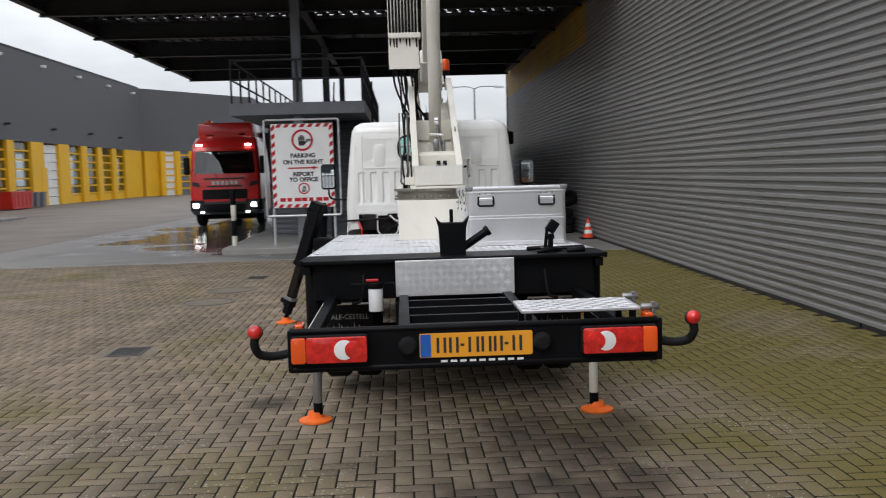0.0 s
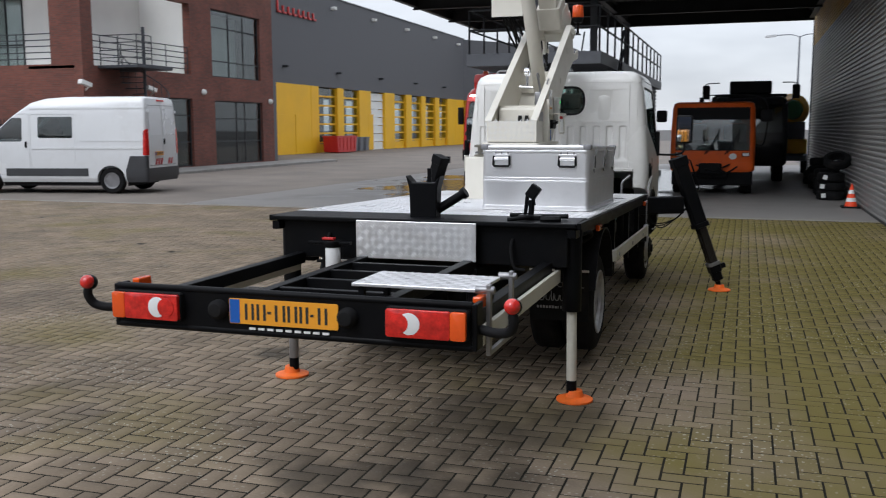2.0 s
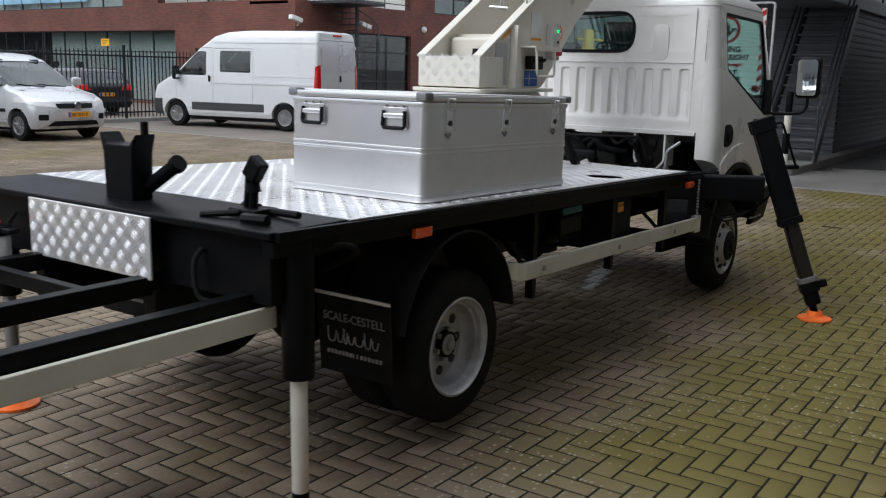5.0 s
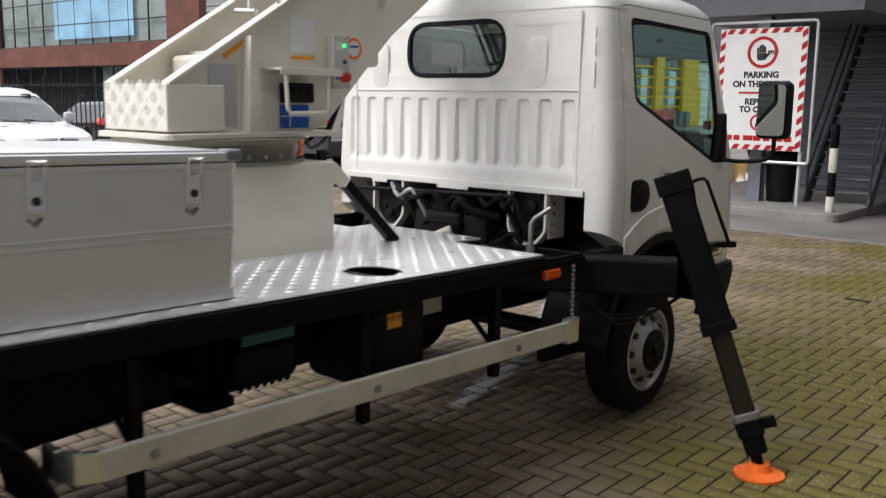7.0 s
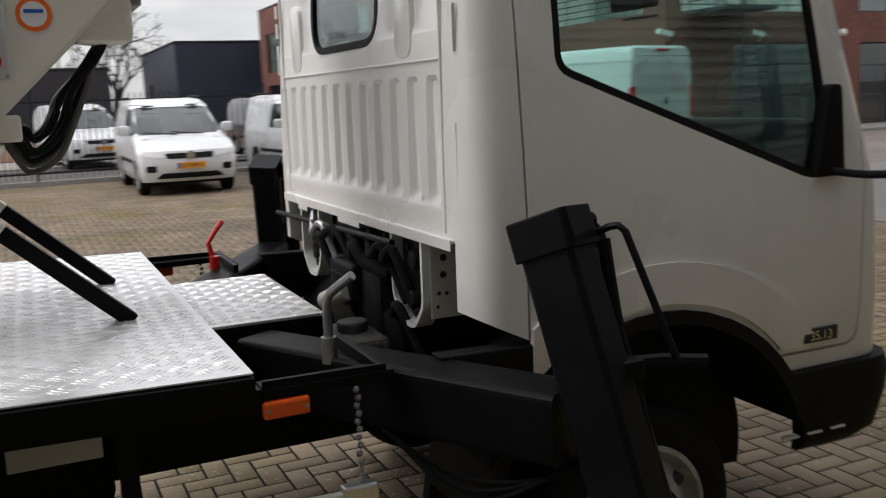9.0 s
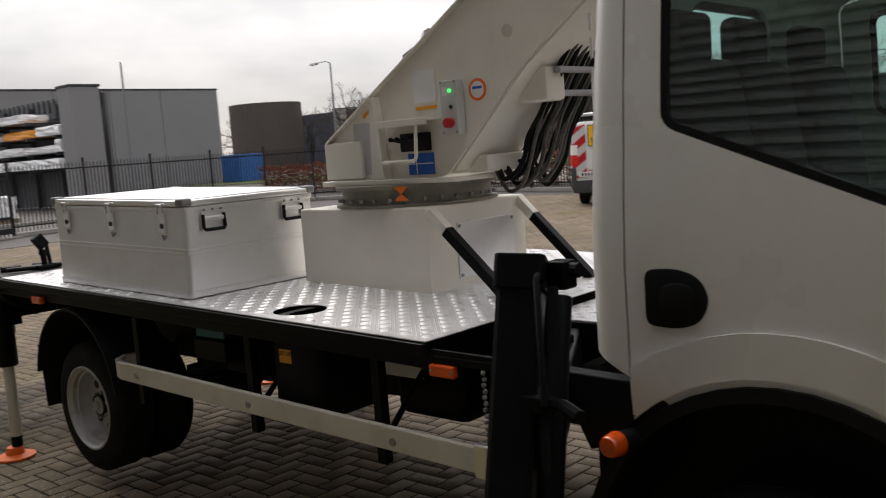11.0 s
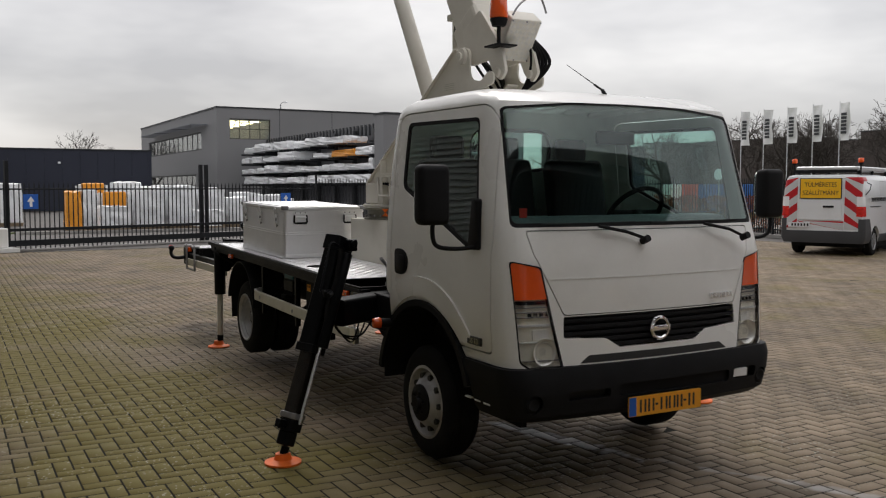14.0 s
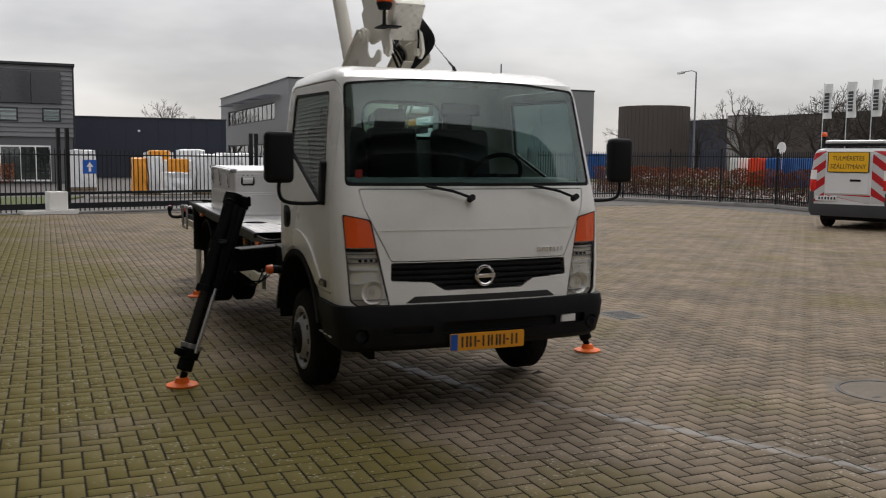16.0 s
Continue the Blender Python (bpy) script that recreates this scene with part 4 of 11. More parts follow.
# mudguards, flaps and side markers
for s in (1, -1):
    g = bmesh.new()
    arc = [(2.825 + 0.43 * math.cos(radians(q)), 0.50 + 0.475 * math.sin(radians(q))) for q in range(8, 173, 8)]
    outl = arc + [(2.825 + (p[0] - 2.825) * 0.975, 0.50 + (p[1] - 0.50) * 0.975) for p in arc[::-1]]
    prism(g, outl, "x", s * 0.98 - 0.32 if s > 0 else -1.0, s * 0.98 + 0.02 if s > 0 else -0.66)
    part("mudguard", g, PLASTIC, truck)
    FL = Matrix.Translation((s * 0.765, 2.372, 0.73)) @ Matrix.Rotation(radians(4), 4, "X")
    g = bmesh.new()
    box(g, (-0.195, -0.005, -0.345), (0.195, 0.005, 0.0), 0.003, FL)
    flap = part("mud_flap", g, RUBBER, truck, "black rubber mud flap with faded white lettering")
    g = bmesh.new()
    box(g, (-0.2, -0.012, -0.008), (0.2, -0.005, 0.008), 0.002, FL)
    part("flap_strip", g, ALU, flap)
    t_ = lettering("SCALE-CESTELL", 0.052, 0.001, wide=0.92)
    t_.transform(FL @ Matrix.Translation((0, -0.0055, -0.115)))
    part("flap_lettering", t_, FADED, flap)
    g = bmesh.new()
    for i, w in enumerate((0.045, 0.03, 0.018, 0.03, 0.045, 0.035, 0.03)):
        x = -0.14 + sum((0.045, 0.03, 0.018, 0.03, 0.045, 0.035, 0.03)[:i]) + 0.006 * i
        hh = 0.062 if i in (0, 2, 5) else 0.036
        tube(g, curve_pts([FL @ Vector(p) for p in ((x, -0.0055, -0.205 + hh), (x + 0.002, -0.0055, -0.2), (x + w * 0.7, -0.0055, -0.205), (x + w, -0.0055, -0.19 + hh * 0.5))], 4), 0.003, 5)
    tagged(part("script_shape", g, FADED, flap), kind="stuff")
    g = bmesh.new()
    for i in range(15):
        box(g, (-0.15 + i * 0.02, -0.0065, -0.262), (-0.15 + i * 0.02 + (0.006 if i in (7, 8) else 0.014), -0.005, -0.244 if i % 3 else -0.246), 0, FL)
    tagged(part("faded_print", g, FADED, flap), kind="stuff")
    for y, z in ((2.52, 1.005), (5.45, 0.937)):
        g = bmesh.new()
        box(g, (s * 1.0 - 0.015, y - 0.055, z - 0.021), (s * 1.0 + 0.012, y + 0.055, z + 0.021), 0.007)
        mk = part("side_marker", g, AMBER, truck, "amber side marker lamp")
        for dy in (-0.045, 0.045):
            g = bmesh.new()
            cyl(g, (s * 1.008, y + dy, z), (s * 1.0145, y + dy, z), 0.005, seg=8)
            part("screw", g, STEEL, mk)

# rear outriggers
for s in (1, -1):
    g = bmesh.new()
    cyl(g, (s * 0.94, 1.88, 0.56), (s * 0.94, 1.88, 1.082), 0.058, edge=0.006)
    leg = part("outrigger_leg", g, BLACK, truck, smooth=True)
    g = bmesh.new()
    cyl(g, (s * 0.945, 1.88, 0.08), (s * 0.94, 1.88, 0.6), 0.031, edge=0.004)
    part("outrigger_ram", g, BEIGE if s > 0 else STEEL, leg, smooth=True)
    g = bmesh.new()
    cyl(g, (s * 0.945, 1.88, 0.05), (s * 0.945, 1.88, 0.13), 0.032, seg=16)
    part("ankle", g, BLACK, leg, smooth=True)
    g = bmesh.new()
    lathe(g, [(0.0, 0.0), (0.0, 0.112), (0.012, 0.112), (0.026, 0.055), (0.065, 0.045), (0.065, 0.0)], 28, Matrix.Translation((s * 0.965, 1.885, 0.003)) @ Matrix.Rotation(radians(-90), 4, "Y"))
    part("outrigger_foot", g, ORANGE, leg, "orange round steel foot", smooth=True)
    g = bmesh.new()
    box(g, (s * 0.86 - 0.02, 1.84, 0.8), (s * 0.86 + 0.1, 1.92, 1.04), 0.005)
    part("leg_bracket", g, BLACK, leg)
    g = bmesh.new()
    tube(g, curve_pts([(s * 0.95, 1.95, 1.0), (s * 1.02, 2.02, 1.03), (s * 1.0, 2.12, 0.98), (s * 0.85, 2.1, 0.9)]), 0.011, 8)
    part("hose", g, RUBBER, leg, smooth=True)
    g = bmesh.new()
    tube(g, curve_pts([(s * 0.6, 1.75, 1.0), (s * 0.6, 1.71, 0.95), (s * 0.62, 1.71, 0.84), (s * 0.68, 1.73, 0.82)]), 0.01, 8)
    part("hose", g, RUBBER, leg, smooth=True)

# front outriggers: swung arms with leaning legs
for s in (1, -1):
    A, B = Vector((s * 0.42, 5.52, 0.885)), Vector((s * 1.30, 6.02, 0.885))
    d = (B - A).normalized()
    ang = math.atan2(-d.x, d.y)
    M = Matrix.Translation(A) @ Matrix.Rotation(ang, 4, "Z")
    L_ = (B - A).length
    g = bmesh.new()
    prism(g, rounded([(-0.075, -0.085), (0.075, -0.085), (0.075, 0.085), (-0.075, 0.085)], 0.02), "y", 0, L_, 0.0, M)
    arm = part("outrigger_arm", g, BLACK, truck)
    top, bot = Vector((s * 1.255, 6.0, 1.36)), Vector((s * 1.69, 6.14, 0.10))
    dn = (bot - top).normalized()
    M = Matrix.Translation(top) @ dn.to_track_quat("Z", "Y").to_matrix().to_4x4() @ Matrix.Rotation(radians(-11 * s), 4, "Z")
    g = bmesh.new()
    prism(g, rounded(rect(-0.058, -0.068, 0.058, 0.068), 0.012, 1), "z", 0.08, 0.72, 0.0, M)
    leg = part("outrigger_leg", g, BLACK, truck)
    g = bmesh.new()
    prism(g, rounded(rect(-0.066, -0.08, 0.066, 0.08), 0.012, 1), "z", 0.0, 0.09, 0.004, M)
    part("leg_cap", g, BLACK, leg)
    g = bmesh.new()
    prism(g, rounded(rect(-0.068, -0.078, 0.068, 0.078), 0.014, 1), "z", 0.70, 0.75, 0.004, M)
    part("leg_collar", g, BLACK, leg)
    g = bmesh.new()
    prism(g, rounded(rect(-0.047, -0.047, 0.047, 0.047), 0.012, 1), "z", 0.74, 1.2, 0.0, M)
    part("leg_slide", g, mat("brown_greased_steel", (0.03, 0.026, 0.022), 0.22, metal=0.7, var=0.5, scale=3, stretch=(1, 1, 0.2)), leg)
    g = bmesh.new()
    prism(g, rounded(rect(-0.06, -0.06, 0.06, 0.06), 0.018, 1), "z", 1.17, 1.24, 0.004, M)
    prism(g, rounded(rect(-0.05, -0.05, 0.05, 0.05), 0.02, 1), "z", 1.24, 1.33, 0.01, M)
    box(g, (-0.02, 0.05, 1.18), (0.02, 0.12, 1.23), 0.004, M)
    part("leg_shoe", g, BLACK, leg)
    g = bmesh.new()
    prism(g, rounded(rect(-0.064, -0.064, 0.064, 0.064), 0.018, 1), "z", 1.13, 1.165, 0.004, M)
    part("leg_band", g, STEEL, leg)
    g = bmesh.new()
    cyl(g, bot + Vector((-0.01 * s, 0, 0.0)), bot + Vector((0.01 * s, 0.0, -0.06)), 0.026, seg=14)
    part("ankle", g, BLACK, leg)
    g = bmesh.new()
    lathe(g, [(0.0, 0.0), (0.0, 0.112), (0.012, 0.112), (0.026, 0.055), (0.06, 0.045), (0.06, 0.0)], 28, Matrix.Translation((s * 1.70, 6.145, 0.003)) @ Matrix.Rotation(radians(-90), 4, "Y"))
    part("outrigger_foot", g, ORANGE, leg, "orange round steel foot", smooth=True)
    # ram beside the leg, its valve and the bright rod
    side_ = Vector((-0.038 * s, 0.092, 0.0))
    along = (bot - top).normalized()
    g = bmesh.new()
    cyl(g, top + side_ + along * 0.10, top + side_ + along * 0.71, 0.034, seg=16, edge=0.005)
    part("leg_ram", g, BLACK, leg, smooth=True)
    g = bmesh.new()
    cyl(g, top + side_ * 0.8 + along * 0.70, top + side_ * 0.8 + along * 1.19, 0.014, seg=12)
    part("ram_rod", g, CHROME, leg, "bright ram rod", smooth=True)
    g = bmesh.new()
    box(g, tuple(top + side_ - Vector((0.03, 0.03, 0.08))), tuple(top + side_ + Vector((0.03, 0.03, -0.005))), 0.008)
    cyl(g, top + side_ + Vector((0, 0.02, -0.03)), top + side_ + Vector((0, 0.055, -0.03)), 0.02, seg=10)
    part("ram_valve", g, BLACK, leg)
    # bent guard rod and its bracket
    mid_ = top.lerp(bot, 0.265)
    g = bmesh.new()
    box(g, (mid_.x - 0.05, mid_.y + 0.03, mid_.z - 0.025), (mid_.x + 0.05, mid_.y + 0.11, mid_.z + 0.02), 0.008)
    tube(g, [mid_ + Vector((0, 0.08, 0)), (s * 1.40, 6.20, 1.03), (s * 1.455, 6.285, 1.028)], 0.017, 8)
    part("guard_bracket", g, BLACK, leg)
    g = bmesh.new()
    tube(g, [(s * 1.255, 6.065, 1.288), (s * 1.34, 6.108, 1.333), (s * 1.36, 6.118, 1.337), (s * 1.375, 6.125, 1.325), (s * 1.466, 6.194, 1.045)], 0.0085, 8)
    part("guard_rod", g, BLACK, leg, smooth=True)
    for k in range(3):
        g = bmesh.new()
        tube(g, curve_pts([(s * (0.9 + 0.05 * k), 5.72, 0.8), (s * (1.05 + 0.03 * k), 5.85, 0.7 - 0.02 * k), (s * 1.25, 6.0, 0.74), (s * 1.36, 6.1, 0.86)]), 0.006, 8)
        part("hose", g, RUBBER, leg, smooth=True)
    g = bmesh.new()
    tube(g, curve_pts([(s * 1.3, 6.12, 1.3), (s * 1.34, 6.13, 1.1), (s * 1.4, 6.14, 0.95), (s * 1.42, 6.16, 0.8)]), 0.015, 8)
    part("hose", g, RUBBER, leg, smooth=True)
    g = bmesh.new()
    box(g, (s * 0.97 - 0.05, 5.40, 0.96), (s * 0.97 + 0.03, 5.72, 0.985), 0.003)
    prism(g, [(5.40, 0.985), (5.70, 0.985), (5.70, 1.0), (5.40, 1.005)], "x", s * 0.99 - 0.006, s * 0.99 + 0.006)
    box(g, (s * 0.6, 5.68, 0.97), (s * 0.99, 5.70, 1.0), 0.003)
    part("arm_bracket", g, BLACK, arm)
    g = bmesh.new()
    cyl(g, (s * 0.75, 5.637, 0.95), (s * 0.75, 5.637, 1.02), 0.021, seg=12)
    if s > 0:
        tube(g, [(0.75, 5.637, 0.98), (0.752, 5.637, 1.115), (0.765, 5.645, 1.14), (0.825, 5.685, 1.19)], 0.0125, 10)
    else:
        tube(g, [(-0.78, 5.64, 1.0), (-0.775, 5.62, 1.07), (-0.795, 5.655, 1.115), (-0.814, 5.69, 1.15)], 0.011, 10)
    part("locking_pin", g, STEEL if s > 0 else REDP, arm, smooth=True)
    g = bmesh.new()
    for k in range(14):
        bmesh.ops.create_uvsphere(g, u_segments=6, v_segments=4, radius=0.009, matrix=Matrix.Translation((s * 1.0, 5.62 + 0.004 * (k % 2), 0.95 - 0.02 * k)))
    tagged(part("chain", g, STEEL, arm), kind="stuff")

# boxes under the deck
for nm, a, b, m_, lab in (("battery_box", (0.55, 4.43, 0.62), (0.93, 4.73, 0.96), PLASTIC, "black plastic box under the deck"),
                          ("reservoir", (0.4, 3.85, 0.72), (0.82, 4.2, 0.93), BLACK, ""),
                          ("fuel_tank", (-0.9, 3.6, 0.58), (-0.45, 4.5, 0.88), BLACK, ""),
                          ("air_tank", (-0.5, 4.7, 0.55), (0.5, 5.1, 0.85), BLACK, "")):
    g = bmesh.new()
    box(g, a, b, 0.05, seg=3)
    o = part(nm, g, m_, truck, lab, smooth=True)
g = bmesh.new()
box(g, (0.931, 4.50, 0.853), (0.934, 4.575, 0.908))
st = part("warning_sticker", g, YPLATE, truck, "yellow warning sticker")
t_ = lettering("LET OP", 0.024, 0.001)
t_.transform(Matrix.Translation((0.9355, 4.537, 0.884)) @ Matrix.Rotation(radians(90), 4, "Z"))
part("sticker_text", t_, INK, st)
g = bmesh.new()
box(g, (0.69, 4.85, 0.79), (0.705, 5.065, 0.905), 0.004)
part("cover_plate", g, BEIGE, truck, "flat cream cover plate under the deck")
g = bmesh.new()
box(g, (0.84, 3.85, 0.80), (0.91, 4.09, 0.89), 0.006)
vb = part("valve_block", g, BLACK, truck)
for i in range(7):
    y = 3.86 + i * 0.031
    g = bmesh.new()
    tube(g, curve_pts([(0.9, y, 0.81), (0.9, y, 0.785), (0.905, y + 0.01, 0.765), (0.905, y + 0.02, 0.775), (0.9, y + 0.022, 0.81)], 4), 0.006, 6)
    part("valve_hose", g, RUBBER, vb)
g = bmesh.new()
cyl(g, (0.80, 3.80, 0.95), (0.80, 3.80, 0.75), 0.018, seg=8)
prism(g, rounded(rect(0.70, 3.73, 0.90, 3.87), 0.04), "z", 0.72, 0.75, 0.006)
part("hanging_foot", g, BLACK, truck)
g = bmesh.new()
box(g, (0.90, 3.88, 0.905), (0.91, 4.09, 0.94), 0.002)
part("blue_label", g, mat("teal_label", (0.03, 0.12, 0.14), 0.5, var=0.1), truck)
# ---- the cab ----
CAB = [(0.74, 7.59, 5.98, 0.935, 0.088), (0.95, 7.568, 5.98, 0.955, 0.088), (1.30, 7.55, 5.98, 0.957, 0.10), (1.48, 7.50, 5.98, 0.945, 0.10),
       (1.80, 7.41, 5.985, 0.915, 0.095), (2.06, 7.345, 5.995, 0.885, 0.09), (2.15, 7.305, 6.005, 0.868, 0.085), (2.20, 7.20, 6.03, 0.84, 0.08),
       (2.235, 7.08, 6.09, 0.78, 0.07), (2.25, 6.85, 6.25, 0.62, 0.05)]


def plan(yf, yr, w, bow, rf=0.14, rr=0.11):
    """The rounded outline of the cab at one height."""
    pts = [(-w, yr, rr), (w, yr, rr), (w, yf - bow, rf), (w * 0.5, yf - bow * 0.22, 0.2), (0, yf, 0.2), (-w * 0.5, yf - bow * 0.22, 0.2), (-w, yf - bow, rf)]
    out, k = [], len(pts)
    for i in range(k):
        p, a, b = (Vector(pts[j % k][:2]) for j in (i, i - 1, i + 1))
        d = min(pts[i][2], (a - p).length * 0.48, (b - p).length * 0.48)
        s, e = p + (a - p).normalized() * d, p + (b - p).normalized() * d
        for j in range(7):
            t = j / 6
            q = s * (1 - t) ** 2 + p * 2 * t * (1 - t) + e * t * t
            out.append((q.x, q.y))
    return out


def loft(levels, d=0.0, dz0=0.0):
    """A closed solid through outlines at rising heights, drawn in by d."""
    b = bmesh.new()
    rings = []
    for i, (z, yf, yr, w, bow) in enumerate(levels):
        zz = z + (dz0 if i == 0 else 0) - (d if i == len(levels) - 1 else d * 0.7 if i == len(levels) - 2 else 0)
        rings.append([b.verts.new((x, y, zz)) for x, y in plan(yf - d, yr + d, w - d, bow)])
    n = len(rings[0])
    b.faces.new(rings[0][::-1])
    b.faces.new(rings[-1])
    for r0, r1 in zip(rings, rings[1:]):
        for k in range(n):
            b.faces.new((r0[k], r0[(k + 1) % n], r1[(k + 1) % n], r1[k]))
    bmesh.ops.recalc_face_normals(b, faces=b.faces)
    return b


def pz(outline, axis, lo, hi):
    b = bmesh.new()
    return prism(b, outline, axis, lo, hi)


def slab(*ab):
    b = bmesh.new()
    return box(b, *ab)


ARCH = [(6.55 + 0.60 * math.cos(radians(q)), 0.40 + 0.60 * math.sin(radians(q))) for q in range(-20, 201, 10)]
SCREEN = rounded([(-0.875, 1.47), (0.875, 1.47), (0.83, 2.115), (0.4, 2.15), (0, 2.155), (-0.4, 2.15), (-0.83, 2.115)], 0.035)
SCREEN_IN = rounded([(-0.862, 1.492), (0.862, 1.492), (0.818, 2.103), (0.4, 2.138), (0, 2.143), (-0.4, 2.138), (-0.818, 2.103)], 0.03)
SIDEWIN = rounded([(6.235, 2.085), (7.115, 2.065), (7.22, 1.345), (7.11, 1.34), (6.235, 1.68)], 0.045)
DOOR = rounded([(6.12, 0.80), (6.12, 2.12), (6.2, 2.145), (7.17, 2.135), (7.25, 2.05), (7.345, 1.45), (7.345, 0.79)], 0.05)
DOOR_IN = rounded([(6.127, 0.80), (6.127, 2.113), (6.2, 2.138), (7.165, 2.128), (7.244, 2.045), (7.338, 1.45), (7.338, 0.80)], 0.05)
REARWIN = rounded(rect(-0.37, 1.79, 0.315, 2.09), 0.14, 6)
HOOD = rounded([(-0.80, 1.455), (0.80, 1.455), (0.775, 1.33), (0.615, 1.003), (-0.615, 1.003), (-0.775, 1.33)], 0.02)
HOOD_IN = rounded([(-0.793, 1.449), (0.793, 1.449), (0.768, 1.33), (0.61, 1.009), (-0.61, 1.009), (-0.768, 1.33)], 0.02)
GRILLE = rounded([(-0.615, 0.998), (0.615, 0.998), (0.62, 0.885), (0.36, 0.872), (0.27, 0.818), (-0.27, 0.818), (-0.36, 0.872), (-0.62, 0.885)], 0.015)


def lamp_outline(s, k=0.0):
    pts = [(s * (0.905 - k), 1.30 - k), (s * (0.735 + k), 1.265 - k), (s * (0.625 + k), 0.72 + k), (s * (0.80 - k), 0.715 + k), (s * (0.872 - k), 0.765 + k)]
    return rounded(pts if s < 0 else pts[::-1], 0.02)


def scoop(b, x, hw, z0, z1, y0, depth, slope):
    """A pressed groove in the back wall with sloping flanks, as a cutter."""
    t = bmesh.new()
    rings = []
    for dy, k in ((-0.03, 0.0), (0.0, 0.0), (depth, slope)):
        rings.append([t.verts.new((px, y0 + dy, pz_)) for px, pz_ in rounded(rect(x - hw + k, z0 + k * 1.6, x + hw - k, z1 - k), max(0.006, 0.026 - k * 0.6), 5)])
    t.faces.new(rings[0])
    t.faces.new(rings[-1][::-1])
    n_ = len(rings[0])
    for r0, r1 in zip(rings, rings[1:]):
        for k in range(n_):
            t.faces.new((r0[k], r1[k], r1[(k + 1) % n_], r0[(k + 1) % n_]))
    bmesh.ops.recalc_face_normals(t, faces=t.faces)
    merge(b, t)


grooves = bmesh.new()
for i in range(12):
    scoop(grooves, -0.775 + i * 0.1345, 0.043, 1.33, 1.69, 5.979, 0.018, 0.017)
arches = bmesh.new()
for s in (-1, 1):
    x = 0.54 * s - 0.03
    scoop(arches, x, 0.105, 1.80, 2.06, 5.984, 0.012, 0.02)
hollow = carve(loft(CAB, 0.032), ("-", slab((-2, 5, 0), (2, 8, 1.25))))
shell = carve(loft(CAB), ("-", hollow),
              ("-", pz(SCREEN, "y", 7.0, 7.9)), ("-", pz(REARWIN, "y", 5.8, 6.2)),
              ("-", pz(SIDEWIN, "x", -1.2, 1.2)), ("-", pz(ARCH, "x", -1.2, 1.2)),
              ("-", pz([(5.7, 0.6), (6.24, 0.6), (6.24, 0.92), (6.155, 0.968), (5.98, 1.055), (5.7, 1.07)], "x", -1.2, 1.2)),
              ("-", slab((-0.82, 5.8, 0.5), (0.82, 6.9, 1.24))),
              ("-", pz(GRILLE, "y", 7.3, 7.9)), ("-", pz(lamp_outline(1), "y", 7.2, 7.9)), ("-", pz(lamp_outline(-1), "y", 7.2, 7.9)),
              ("-", grooves), ("-", arches))
back = shell.copy()
cab = part("cab", carve(shell, ("-", pz(DOOR, "x", 0.5, 1.2)), ("-", pz(DOOR, "x", -1.2, -0.5)), ("-", pz(HOOD, "y", 7.3, 7.9))), WHITE, truck, "white forward cab with a ribbed back wall", smooth=True)
for s in (1, -1):
    part("door", carve(back.copy(), ("*", pz(DOOR_IN, "x", 0.5 if s > 0 else -1.2, 1.2 if s > 0 else -0.5))), WHITE, cab, smooth=True)
part("hood_panel", carve(back, ("*", pz(HOOD_IN, "y", 7.3, 7.9))), WHITE, cab, smooth=True)
# pressed arches beside the back window, creases and the scalloped roof edge
for s in (-1, 1):
    x = 0.54 * s - 0.03
    g = bmesh.new()
    prism(g, rounded([(x - 0.06, 1.74), (x + 0.06, 1.74), (x + 0.06, 1.99), (x - 0.06, 1.99)], 0.05, 6), "y", 5.9805, 6.0, 0.004)
    part("pressed_panel", g, WHITE, cab, smooth=True)
    g = bmesh.new()
    box(g, (s * 0.765 - 0.004, 5.9765, 1.26), (s * 0.765 + 0.004, 5.99, 2.1), 0.003)
    part("pressed_crease", g, WHITE, cab)
    for z0, z1 in ((1.36, 1.56), (1.74, 1.86), (1.89, 1.95), (1.97, 2.02)):
        g = bmesh.new()
        box(g, (s * 0.845 - 0.002, 5.9795, z0), (s * 0.845 + 0.002, 5.99, z1), 0.001)
        part("weld_mark", g, WHITE, cab)
g = bmesh.new()
box(g, (-0.76, 5.9765, 1.7235), (0.76, 5.99, 1.7295), 0.002)
part("pressed_crease", g, WHITE, cab)
part("roof_seam", carve(loft(CAB, -0.003), ("-", loft(CAB, 0.006, -0.02)), ("*", slab((-2, 5, 2.118), (2, 6.22, 2.126)))), WHITE, cab, smooth=True)
g = bmesh.new()
box(g, (-0.83, 5.968, 1.238), (0.815, 6.03, 1.25), 0.004)
box(g, (-0.83, 5.966, 1.218), (0.815, 5.971, 1.25), 0.002)
box(g, (-0.12, 5.966, 1.20), (0.10, 5.971, 1.22), 0.002)
box(g, (-0.62, 5.966, 1.20), (-0.5, 5.971, 1.22), 0.002)
part("back_sill", g, WHITE, cab)
for i in range(7):
    g = bmesh.new()
    x = -0.63 + 0.21 * i
    zz = 2.222 if abs(i - 3) < 3 else 2.208
    bmesh.ops.create_uvsphere(g, u_segments=16, v_segments=10, radius=1.0, matrix=Matrix.Translation((x, 6.42, zz)) @ Matrix.Rotation(radians(2.5), 4, "X") @ Matrix.Diagonal((0.05, 0.34, 0.032, 1)))
    part("roof_bead", g, WHITE, cab, smooth=True)


def skin(d0, d1, *cuts):
    """A sheet that follows the cab's outside between two depths."""
    return carve(loft(CAB, d0), ("-", loft(CAB, d1, -0.02)), *cuts)


